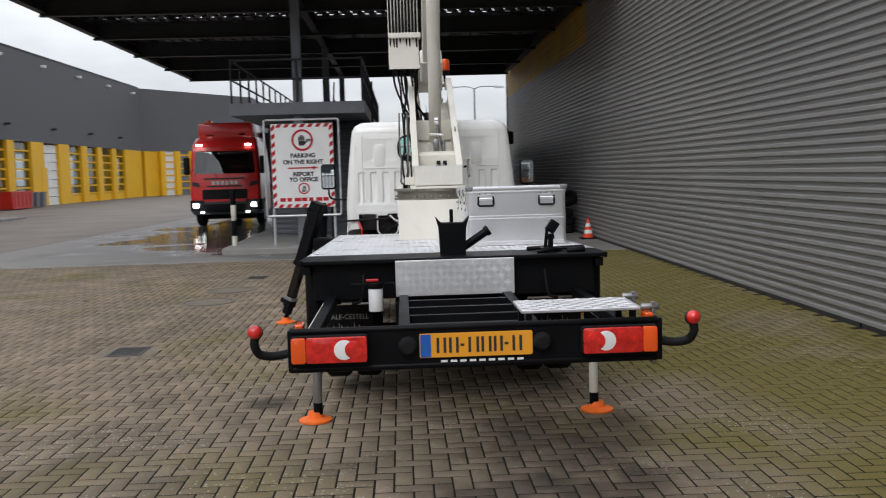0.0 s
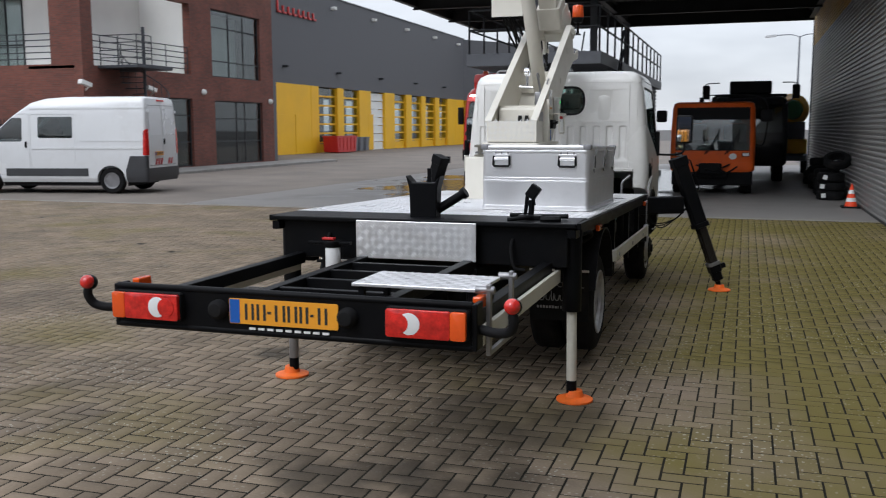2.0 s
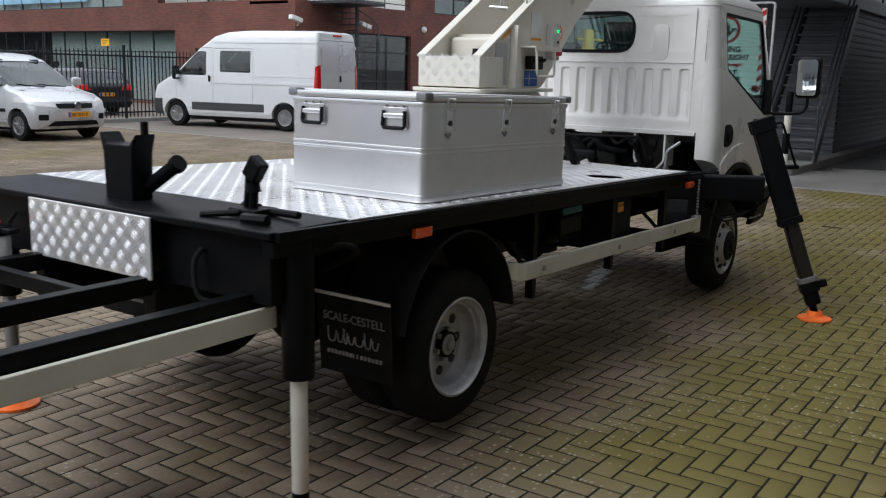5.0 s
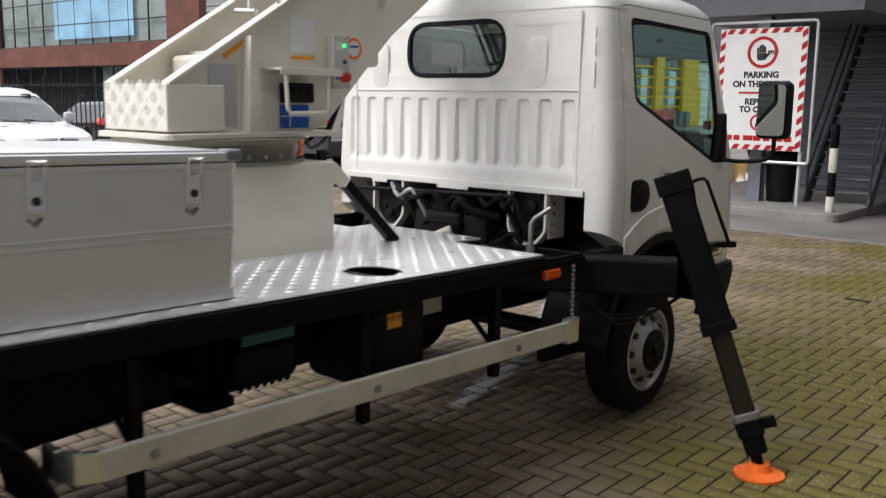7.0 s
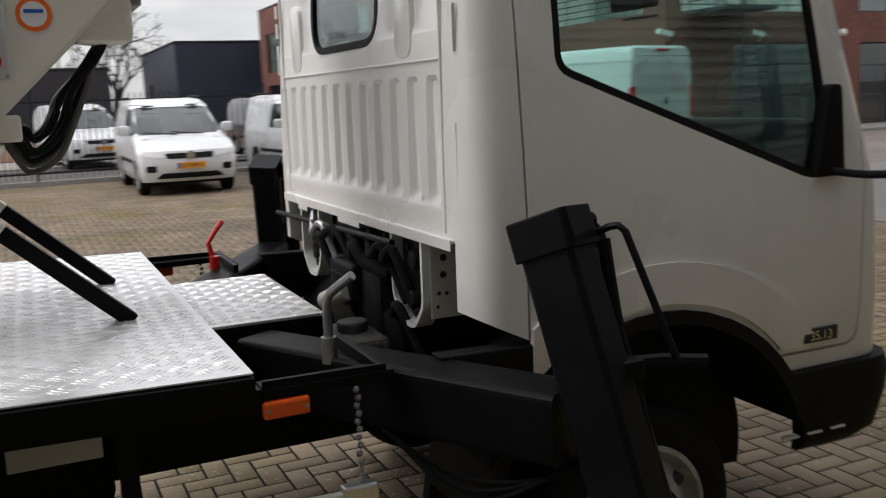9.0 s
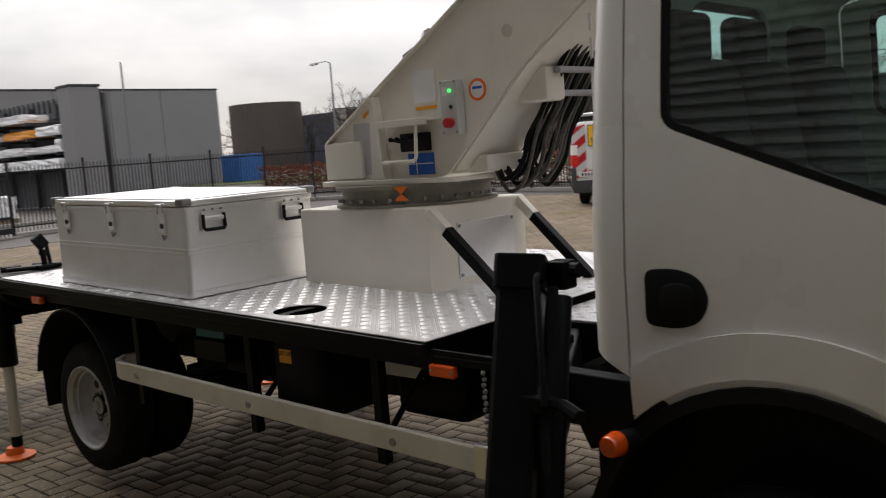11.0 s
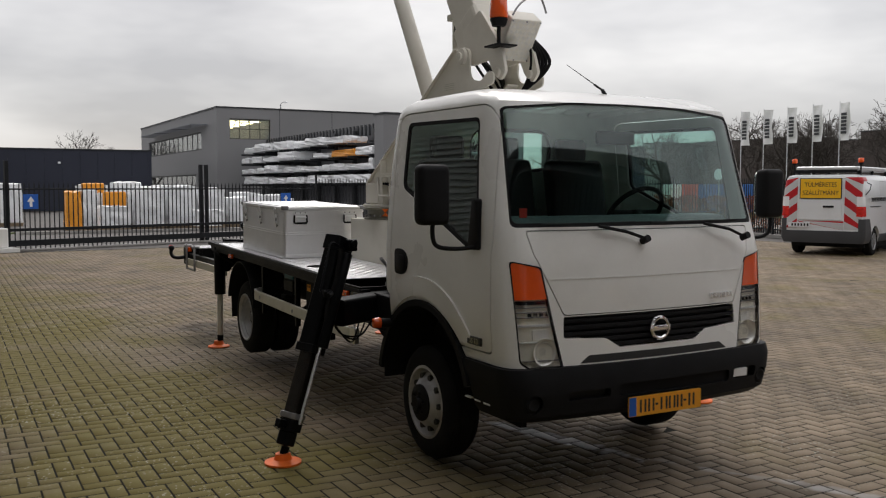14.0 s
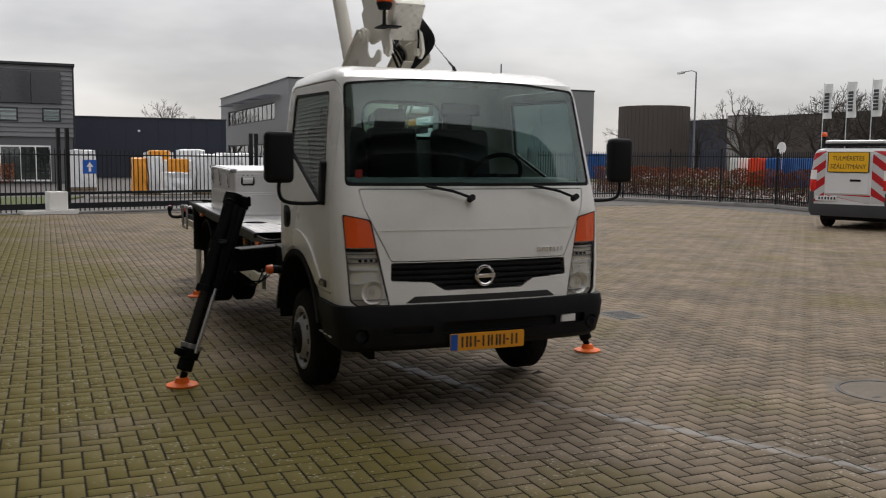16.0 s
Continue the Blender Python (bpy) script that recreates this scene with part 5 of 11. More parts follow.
pane_l = []
ob = part("windscreen", skin(0.004, 0.010, ("*", pz(SCREEN_IN, "y", 7.0, 7.9))), GLASS, cab, "clear windscreen with a faint green tint", smooth=True)
pane_l.append(ob)
part("windscreen_border", skin(0.001, 0.012, ("*", pz(SCREEN, "y", 7.0, 7.9)), ("-", pz(SCREEN_IN, "y", 7.0, 7.9))), PLASTIC, cab, smooth=True)
for s in (1, -1):
    lo, hi = (0.5, 1.2) if s > 0 else (-1.2, -0.5)
    inner = rounded([(6.257, 2.063), (7.095, 2.045), (7.19, 1.372), (7.112, 1.366), (6.257, 1.695)], 0.033)
    pane_l.append(part("side_window", skin(0.008, 0.013, ("*", pz(inner, "x", lo, hi))), GLASS, cab, smooth=True))
    part("window_seal", skin(0.003, 0.018, ("*", pz(SIDEWIN, "x", lo, hi)), ("-", pz(inner, "x", lo, hi))), PLASTIC, cab, smooth=True)
inner = rounded(rect(-0.345, 1.815, 0.29, 2.065), 0.09, 6)
pane_l.append(part("rear_window", skin(0.006, 0.011, ("*", pz(inner, "y", 5.8, 6.2))), GLASS, cab, smooth=True))
part("rear_window_seal", skin(-0.003, 0.016, ("*", pz(REARWIN, "y", 5.8, 6.2)), ("-", pz(inner, "y", 5.8, 6.2))), PLASTIC, cab, smooth=True)
for p_ in pane_l:
    p_.visible_shadow = False
# headlamps
for s in (1, -1):
    up = slab((-1, 7, 1.09), (1, 8, 1.4))
    lens = part("headlamp", skin(0.002, 0.008, ("*", pz(lamp_outline(s, 0.006), "y", 7.2, 7.9)), ("-", up)), LENS, cab, "headlamp with a clear lens and amber top", smooth=True)
    lens.visible_shadow = False
    up = slab((-1, 7, 1.095), (1, 8, 1.4))
    part("amber_lens", skin(0.002, 0.03, ("*", pz(lamp_outline(s, 0.006), "y", 7.2, 7.9)), ("*", up)), AMBER, cab, smooth=True)
    part("lamp_housing", skin(0.018, 0.030, ("*", pz(lamp_outline(s, 0.0), "y", 7.2, 7.9))), LAMPGREY, cab, smooth=True)
    part("lamp_rim", skin(0.0, 0.055, ("*", pz(lamp_outline(s, 0.0), "y", 7.2, 7.9)), ("-", pz(lamp_outline(s, 0.007), "y", 7.2, 7.9))), PLASTIC, cab, smooth=True)
    g = bmesh.new()
    lathe(g, [(0.035, 0.072), (0.02, 0.058), (0.005, 0.036), (0.0, 0.0)], 24, Matrix.Translation((s * 0.735, 7.492, 0.82)) @ Matrix.Rotation(radians(90), 4, "Z"))
    part("lamp_reflector", g, LAMPSILVER, cab, smooth=True)
    g = bmesh.new()
    bmesh.ops.create_uvsphere(g, u_segments=12, v_segments=8, radius=0.02, matrix=Matrix.Translation((s * 0.735, 7.505, 0.82)))
    part("bulb", g, LENS, cab, smooth=True)
    for z0, z1, mt in ((1.068, 1.086, PLASTIC), (1.050, 1.056, STEEL), (1.024, 1.030, STEEL), (0.998, 1.004, STEEL), (0.952, 0.964, WHITELENS), (0.868, 0.874, WHITELENS), (0.770, 0.776, STEEL)):
        part("lamp_step", skin(0.010, 0.0175, ("*", pz(lamp_outline(s, 0.014), "y", 7.2, 7.9)), ("*", slab((-1, 7, z0), (1, 8, z1)))), mt, cab)
    for k in range(4):
        x = s * (0.70 + 0.034 * k)
        part("lamp_flute", skin(0.012, 0.0175, ("*", pz(lamp_outline(s, 0.014), "y", 7.2, 7.9)), ("*", slab((x - 0.009, 7, 1.006), (x + 0.009, 8, 1.022)))), PLASTIC, cab)
    part("inner_lens", skin(0.013, 0.0175, ("*", pz(lamp_outline(s, 0.02), "y", 7.2, 7.9)), ("*", slab((min(s * 0.70, s * 0.79), 7, 0.885), (max(s * 0.70, s * 0.79), 8, 0.935)))), LAMPSILVER, cab, smooth=True)
# bright bars in place of the model name
for k in range(7):
    g = bmesh.new()
    y = 7.553 - (0.18 - 0.03 * k) * 0.14
    box(g, (-0.60 + 0.03 * k, y - 0.02, 1.045), (-0.58 + 0.03 * k, y + 0.002, 1.072), 0.002)
    part("name_bar", g, CHROME, cab)
# grille and emblem
g = skin(0.05, 0.07, ("*", pz(GRILLE, "y", 7.2, 7.9)))
part("grille_back", g, INK, cab)
for z in (0.975, 0.94, 0.905, 0.87, 0.838):
    part("grille_slat", skin(0.006, 0.04, ("*", pz(GRILLE, "y", 7.2, 7.9)), ("*", slab((-1, 7.2, z - 0.009), (1, 7.9, z + 0.009)))), PLASTIC, cab)
g = bmesh.new()
tube(g, [(0.058 * math.cos(a), 7.582, 0.905 + 0.058 * math.sin(a)) for a in [2 * math.pi * i / 28 for i in range(28)]], 0.011, 8, closed=True)
box(g, (-0.072, 7.572, 0.89), (0.072, 7.589, 0.92), 0.004)
part("emblem", g, CHROME, cab, "round chrome emblem with a plain bar", smooth=True)
for i in range(7):
    g = bmesh.new()
    box(g, (-0.54 + i * 0.028, 7.52, 1.04), (-0.518 + i * 0.028, 7.536, 1.058), 0.002)
    part("model_bar", g, CHROME, cab)
part("bonnet_crease", skin(-0.003, 0.004, ("*", slab((-0.70, 7.3, 1.196), (0.70, 7.9, 1.2)))), WHITE, cab)

# front bumper and lower side panels
BUMP = [(0.45, 7.565, 5.98, 0.90, 0.075), (0.485, 7.605, 5.98, 0.93, 0.075), (0.60, 7.625, 5.98, 0.95, 0.075), (0.685, 7.62, 5.98, 0.965, 0.075), (0.737, 7.602, 5.98, 0.962, 0.075)]
slots = bmesh.new()
prism(slots, rounded(rect(-0.52, 0.555, 0.30, 0.625), 0.02), "y", 7.58, 7.9)
prism(slots, rounded(rect(-0.76, 0.56, -0.56, 0.625), 0.02), "y", 7.4, 7.9)
prism(slots, rounded(rect(0.36, 0.56, 0.62, 0.61), 0.02), "y", 7.45, 7.9)
fogs = bmesh.new()
for s in (1, -1):
    cyl(fogs, (s * 0.80, 7.3, 0.555), (s * 0.84, 7.9, 0.555), 0.05, seg=24)
bumper = part("front_bumper", carve(loft(BUMP), ("-", loft(BUMP, 0.05, -0.1)), ("-", slab((-1.2, 5, 0), (1.2, 6.97, 2))), ("-", pz(ARCH, "x", -1.2, 1.2)), ("-", slots), ("-", fogs)), PLASTIC, truck, "black plastic wrap-round front bumper", smooth=True)
g = carve(loft(BUMP, 0.045), ("-", loft(BUMP, 0.06, -0.1)), ("-", slab((-1.2, 5, 0), (1.2, 7.2, 2))))
part("bumper_lining", g, INK, bumper)
part("chin_slot", skin(-0.002, 0.004, ("*", pz(rounded([(-0.53, 0.748), (0.53, 0.748), (0.47, 0.788), (-0.47, 0.788)], 0.006), "y", 7.3, 7.9))), INK, bumper)
for s in (1, -1):
    g = bmesh.new()
    lathe(g, [(0.0, 0.0), (0.01, 0.03), (0.0, 0.045)], 20, Matrix.Translation((s * 0.82, 7.545, 0.555)) @ Matrix.Rotation(radians(90), 4, "Z"))
    part("fog_cover", g, PLASTIC, bumper, smooth=True)
    for k in range(3):
        g = bmesh.new()
        box(g, (s * 0.93 - 0.01, 7.05 + k * 0.1, 0.515), (s * 0.93 + 0.012, 7.11 + k * 0.1, 0.522))
        part("reflex_strip", g, WHITELENS, bumper)
g = bmesh.new()
box(g, (-0.68, 7.53, 0.57), (-0.57, 7.585, 0.62), 0.004)
part("tow_cover", g, WHITELENS, bumper)
number_plate(bumper, -0.262, 0.262, 0.44, 0.55, 7.632, 1)

# wheel arches and inner wings
for s in (1, -1):
    g = bmesh.new()
    ring = [(6.55 + 0.605 * math.cos(radians(q)), 0.40 + 0.605 * math.sin(radians(q))) for q in range(18, 171, 8)]
    ring += [(6.55 + 0.565 * math.cos(radians(q)), 0.40 + 0.565 * math.sin(radians(q))) for q in range(170, 17, -8)]
    prism(g, ring, "x", s * 0.80 - 0.17, s * 0.80 + 0.17)
    part("wheel_arch", g, PLASTIC, truck, smooth=False)
    g = bmesh.new()
    prism(g, [(6.55 + 0.60 * math.cos(radians(q)), 0.40 + 0.60 * math.sin(radians(q))) for q in range(-8, 189, 8)], "x", s * 0.61 - 0.02, s * 0.61 + 0.02)
    part("arch_liner", g, PLASTIC, truck)
    g = bmesh.new()
    box(g, (s * 0.93 - 0.14, 6.0, 0.44), (s * 0.93 + 0.02, 6.02, 0.92), 0.004)
    part("front_flap", g, RUBBER, truck)
    g = bmesh.new()
    prism(g, [(5.86, 0.98), (6.2, 0.97), (6.08, 0.78), (5.98, 0.75)], "x", s * 0.93 - 0.03, s * 0.93 + 0.03, 0.005)
    rep = part("repeater_bracket", g, PLASTIC, truck)
    g = bmesh.new()
    cyl(g, (s * 0.95, 6.13, 0.81), (s * 1.03, 6.12, 0.815), 0.03, edge=0.006)
    part("repeater_base", g, PLASTIC, rep, smooth=True)
    g = bmesh.new()
    cyl(g, (s * 1.03, 6.12, 0.815), (s * 1.085, 6.115, 0.815), 0.038, 0.03, edge=0.01)
    part("repeater_lens", g, AMBER, rep, "amber side repeater", smooth=True)
    flare = [(6.55 + 0.745 * math.cos(radians(q)), 0.40 + 0.745 * math.sin(radians(q))) for q in range(14, 167, 6)]
    flare += [(6.55 + 0.625 * math.cos(radians(q)), 0.40 + 0.625 * math.sin(radians(q))) for q in range(166, 13, -6)]
    lo_, hi_ = (0.5, 1.3) if s > 0 else (-1.3, -0.5)
    part("arch_flare", carve(loft(CAB, -0.012), ("-", loft(CAB, 0.01, -0.02)), ("*", pz(flare, "x", lo_, hi_)), ("*", slab((-2, 6.13, 0.82), (2, 7.33, 2)))), WHITE, cab, smooth=True)
    # door handle recess, badge and mirror
    g = bmesh.new()
    prism(g, rounded([(6.185, 1.14), (6.185, 1.295), (6.28, 1.30), (6.345, 1.28), (6.375, 1.22), (6.345, 1.155), (6.28, 1.135)], 0.03), "x", s * 0.945 - 0.012, s * 0.945 + 0.018, 0.004)
    dh = part("door_handle", g, PLASTIC, cab, smooth=True)
    g = bmesh.new()
    prism(g, rounded(rect(6.235, 1.16, 6.335, 1.262), 0.045), "x", s * 0.962 - 0.01, s * 0.962 + 0.012, 0.006)
    part("handle_grip", g, PLASTIC, cab, smooth=True)
    g = bmesh.new()
    box(g, (s * 0.953 - 0.006, 7.10, 0.825), (s * 0.953 + 0.005, 7.245, 0.87), 0.003)
    part("model_badge", g, INK, cab)
    t_ = lettering("35.13", 0.042, 0.002)
    t_.transform(Matrix.Translation((s * 0.959, 7.1725, 0.833)) @ Matrix.Rotation(radians(90 * s), 4, "Z"))
    part("badge_text", t_, CHROME, cab)
    g = bmesh.new()
    box(g, (s * 1.24 - 0.09, 7.17, 1.485), (s * 1.24 + 0.09, 7.27, 1.80), 0.035, seg=4)
    mir = part("wing_mirror", g, PLASTIC, truck, "black wing mirror on a bent arm", smooth=True)
    g = bmesh.new()
    prism(g, rounded(rect(s * 1.24 - 0.075, 1.505, s * 1.24 + 0.075, 1.78), 0.03), "y", 7.163, 7.169)
    part("mirror_glass", g, MIRROR, mir)
    g = bmesh.new()
    tube(g, curve_pts([(s * 0.95, 7.19, 1.36), (s * 1.08, 7.2, 1.355), (s * 1.2, 7.22, 1.37), (s * 1.24, 7.23, 1.42), (s * 1.24, 7.23, 1.52)]), 0.012, 10)
    part("mirror_arm", g, PLASTIC, mir, smooth=True)
    g = bmesh.new()
    prism(g, rounded([(7.12, 1.345), (7.24, 1.345), (7.215, 1.62), (7.17, 1.62)], 0.02), "x", s * 0.95 - 0.03, s * 0.95 + 0.02, 0.006)
    part("mirror_foot", g, PLASTIC, mir, smooth=True)
# wipers and antenna
for x0, x1 in ((0.09, 0.72), (-0.67, 0.02)):
    g = bmesh.new()
    tube(g, [(x0, 7.565 if x0 > 0 else 7.53, 1.40), (x0 + 0.12, 7.545, 1.44), (x0 + 0.30, 7.525, 1.475)], 0.009, 8)
    cyl(g, (x0, 7.53, 1.385), (x0, 7.58, 1.405), 0.02, seg=12)
    wp = part("wiper_arm", g, PLASTIC, cab, smooth=True)
    g = bmesh.new()
    tube(g, curve_pts([(x0 + 0.04, 7.515, 1.49), (x0 + 0.3, 7.515, 1.487), (x1, 7.46 if x0 > 0 else 7.515, 1.484)]), 0.007, 6)
    part("wiper_blade", g, PLASTIC, cab, smooth=True)
g = bmesh.new()
cyl(g, (0.0, 7.08, 2.22), (0.0, 7.05, 2.262), 0.016, 0.010, seg=12)
cyl(g, (0.0, 7.05, 2.26), (-0.016, 6.67, 2.455), 0.004, 0.002, seg=6)
cyl(g, (0.0, 7.05, 2.26), (-0.003, 6.97, 2.30), 0.007, seg=8)
part("antenna", g, PLASTIC, cab)
g = bmesh.new()
box(g, (0.755, 7.345, 1.52), (0.80, 7.352, 1.57), 0.0, Matrix.Translation((0.0, 0.03, 0)))
part("red_sticker", g, REDP, cab)

# inside the cab
g = bmesh.new()
box(g, (-0.86, 6.1, 1.22), (0.86, 7.28, 1.25))
part("cab_floor", g, DASH, cab)
for x, w in ((-0.45, 0.24), (0.12, 0.2), (0.55, 0.22)):
    g = bmesh.new()
    box(g, (x - w, 6.25, 1.27), (x + w, 6.72, 1.40), 0.05, seg=3)
    box(g, (-w, -0.06, 0), (w, 0.06, 0.52), 0.05, Matrix.Translation((x, 6.24, 1.36)) @ Matrix.Rotation(radians(10), 4, "X"), seg=3)
    box(g, (x - 0.12, 6.09, 1.86), (x + 0.12, 6.17, 2.02), 0.03, seg=3)
    part("seat", g, SEAT, cab, smooth=True)
g = bmesh.new()
prism(g, [(7.0, 1.25), (7.02, 1.44), (7.10, 1.52), (7.26, 1.515), (7.33, 1.45), (7.33, 1.25)], "x", -0.80, 0.80, 0.02)
part("dashboard", g, DASH, cab, smooth=True)
g = bmesh.new()
tube(g, [Vector((-0.42, 6.86, 1.52)) + 0.2 * (math.cos(a) * Vector((1, 0, 0)) + math.sin(a) * Vector((0, 0.62, 0.78)).normalized()) for a in [2 * math.pi * i / 28 for i in range(28)]], 0.016, 8, closed=True)
cyl(g, (-0.42, 6.87, 1.52), (-0.42, 7.08, 1.38), 0.03)
box(g, (-0.60, 6.85, 1.50), (-0.24, 6.88, 1.54), 0.01)
part("steering_wheel", g, PLASTIC, cab, smooth=True)
g = bmesh.new()
box(g, (-0.14, 7.16, 1.93), (0.14, 7.19, 2.01), 0.012)
part("inner_mirror", g, PLASTIC, cab)

# engine bay below the back of the cab
g = bmesh.new()
box(g, (-0.32, 5.98, 0.72), (0.22, 6.5, 1.08), 0.04)
box(g, (-0.2, 6.0, 1.05), (0.12, 6.3, 1.16), 0.03)
cyl(g, (-0.4, 6.1, 1.05), (0.3, 6.15, 0.95), 0.07)
cyl(g, (0.28, 6.0, 0.86), (0.28, 6.4, 0.9), 0.09)
box(g, (-0.6, 6.4, 0.6), (0.6, 7.1, 1.1), 0.03)
for i in range(6):
    cyl(g, (-0.2 + i * 0.07, 5.99, 0.8), (-0.2 + i * 0.07, 6.05, 0.8), 0.018, seg=8)
part("engine", g, ENGINE, truck, "dark oily engine below the cab", smooth=True)
for i in range(7):
    g = bmesh.new()
    r_ = random.Random(40 + i)
    a = Vector((r_.uniform(-0.5, 0.4), 6.0, r_.uniform(0.8, 1.15)))
    tube(g, curve_pts([a, a + Vector((0.12, -0.03, 0.05)), a + Vector((0.2, 0.02, -0.1)), a + Vector((0.3, 0.1, -0.2))]), 0.016, 8)
    part("engine_hose", g, RUBBER, truck, smooth=True)
for x in (0.48, -0.50):
    out_u = rounded([(x - 0.122, 1.245), (x - 0.122, 1.02), (x - 0.05, 0.942), (x + 0.05, 0.942), (x + 0.122, 1.02), (x + 0.122, 1.245)], 0.03)
    in_u = rounded([(x - 0.108, 1.3), (x - 0.108, 1.026), (x - 0.044, 0.957), (x + 0.044, 0.957), (x + 0.108, 1.026), (x + 0.108, 1.3)], 0.025)
    part("cab_bracket", carve(pz(out_u, "y", 5.975, 6.03), ("-", pz(in_u, "y", 5.9, 6.2))), WHITE, truck, smooth=True)
    g = bmesh.new()
    prism(g, in_u, "y", 6.01, 6.05, 0.004)
    part("cab_mount", g, ENGINE, truck, smooth=True)
    for k, (dx, dz, rr_) in enumerate(((0.02, 1.15, 0.03), (-0.055, 1.06, 0.016), (0.055, 1.05, 0.018), (0.0, 1.03, 0.022), (-0.06, 1.18, 0.016), (0.06, 1.19, 0.016), (0.03, 0.99, 0.01), (-0.03, 0.99, 0.01))):
        g = bmesh.new()
        cyl(g, (x + dx, 6.0 if k % 3 else 5.985, dz), (x + dx, 6.015, dz), rr_, seg=14, edge=0.004)
        part("mount_boss", g, ENGINE if k % 2 else RUBBER, truck, smooth=True)
for x0, x1 in ((-0.45, 0.02), (-0.48, -0.2), (0.15, 0.42), (0.3, 0.47)):
    g = bmesh.new()
    tube(g, curve_pts([(x0, 5.99, 1.20), ((x0 * 2 + x1) / 3, 5.95, 1.13), ((x0 + 2 * x1) / 3, 5.96, 1.17), (x1, 6.0, 1.0)], 5), 0.015, 8)
    part("bay_pipe", g, STEEL if x0 < -0.46 else RUBBER, truck, smooth=True)
g = bmesh.new()
box(g, (-0.16, 5.945, 0.93), (0.06, 6.05, 1.07), 0.02, seg=3)
box(g, (-0.168, 5.938, 1.01), (0.068, 6.05, 1.022), 0.004)
part("intake_box", g, PLASTIC, truck, "black ribbed plastic box", smooth=True)
g = bmesh.new()
tube(g, curve_pts([(0.0, 5.98, 1.09), (0.06, 5.96, 1.14), (0.14, 5.97, 1.09), (0.30, 6.0, 1.07)], 5), 0.024, 10)
part("intake_hose", g, RUBBER, truck, smooth=True)
g = bmesh.new()
cyl(g, (-0.97, 5.97, 1.15), (0.40, 5.965, 1.19), 0.011, seg=10)
part("tilt_bar", g, ENGINE, truck, "dark cab tilt bar", smooth=True)
g = bmesh.new()
box(g, (0.596, 6.0, 0.985), (0.604, 6.14, 1.245), 0.002)
fp = part("frame_plate", g, BEIGE, truck)
for y, z, r_ in ((6.042, 1.165, 0.011), (6.04, 1.115, 0.010), (6.025, 1.06, 0.006), (6.05, 1.058, 0.006), (6.02, 1.02, 0.005)):
    g = bmesh.new()
    cyl(g, (0.603, y, z), (0.6055, y, z), r_, seg=12)
    part("bolt_hole", g, INK, fp)
# gearbox and a pale filter canister behind the cab
g = bmesh.new()
box(g, (0.12, 5.80, 0.74), (0.40, 5.95, 0.895), 0.02)
for k in range(5):
    box(g, (0.401, 5.815 + k * 0.027, 0.75), (0.412, 5.825 + k * 0.027, 0.885), 0.003)
cyl(g, (0.26, 5.87, 0.89), (0.26, 5.87, 0.93), 0.05, seg=16, edge=0.008)
part("gearbox", g, mat("cast_housing", (0.075, 0.073, 0.07), 0.55, metal=0.3, var=0.3, scale=9, bump=0.003, bscale=60), truck, "grey cast gearbox housing", smooth=False)
g = bmesh.new()
cyl(g, (-0.07, 5.88, 0.925), (0.02, 5.94, 0.975), 0.035, seg=16, edge=0.008)
part("canister", g, BEIGE, truck, "pale cylindrical canister", smooth=True)
# ---- turret and boom ----
g = bmesh.new()
box(g, (-0.37, 3.97, DECK_Z + 0.002), (0.328, 4.80, 1.415), 0.008)
ped = part("pedestal", g, CREAM, truck, "cream steel pedestal box bolted to the deck")
g = bmesh.new()
box(g, (-0.27, 4.801, 1.08), (0.14, 4.806, 1.33), 0.002)
part("front_hatch", g, ALU, ped)
g = bmesh.new()
for x, z in ((-0.255, 1.095), (0.125, 1.095), (-0.255, 1.315), (0.125, 1.315)):
    cyl(g, (x, 4.80, z), (x, 4.812, z), 0.008, seg=8)
part("hatch_bolt", g, STEEL, ped)
for x0, x1 in ((0.30, 0.295), (-0.325, -0.31)):
    a, b = Vector((x0, 4.80, 1.395)), Vector((x1, 5.20, DECK_Z))
    mid = a.lerp(b, 0.22)
    for p, q, m_ in ((a, mid, CREAM), (mid, b, BLACK)):
        g = bmesh.new()
        M = Matrix.Translation(p) @ (q - p).to_track_quat("Z", "Y").to_matrix().to_4x4()
        prism(g, rect(-0.022, -0.022, 0.022, 0.022), "z", 0, (q - p).length, 0.003, M)
        part("pedestal_brace", g, m_, ped)
C = Vector((-0.02, 4.43, 0.0))
UP = Matrix.Translation(C) @ Matrix.Rotation(radians(-90), 4, "Y")
g = bmesh.new()
lathe(g, [(1.416, 0.0), (1.416, 0.385), (1.428, 0.385), (1.428, 0.355), (1.495, 0.355), (1.495, 0.385), (1.515, 0.385), (1.515, 0.0)], 64, UP)
ring = part("slew_ring", g, mat("greased_ring_steel", (0.23, 0.22, 0.18), 0.5, metal=0.4, var=0.3, scale=7, dirt=(0.1, 0.08, 0.06), damount=0.7), truck, smooth=True)
for i in range(30):
    g = bmesh.new()
    a = 2 * math.pi * i / 30
    c = C + Vector((0.37 * math.cos(a), 0.37 * math.sin(a), 0))
    cyl(g, c + Vector((0, 0, 1.44)), c + Vector((0, 0, 1.455)), 0.009, seg=6)
    part("ring_bolt", g, STEEL, ring)
for z0, z1 in ((1.445, 1.475), (1.505, 1.475)):
    g = bmesh.new()
    prism(g, [(-0.03, z0), (0.03, z0), (0, z1)], "x", 0.380, 0.391, 0, Matrix.Translation(C) @ Matrix.Rotation(radians(33), 4, "Z"))
    part("index_mark", g, ORANGE, ring)
g = bmesh.new()
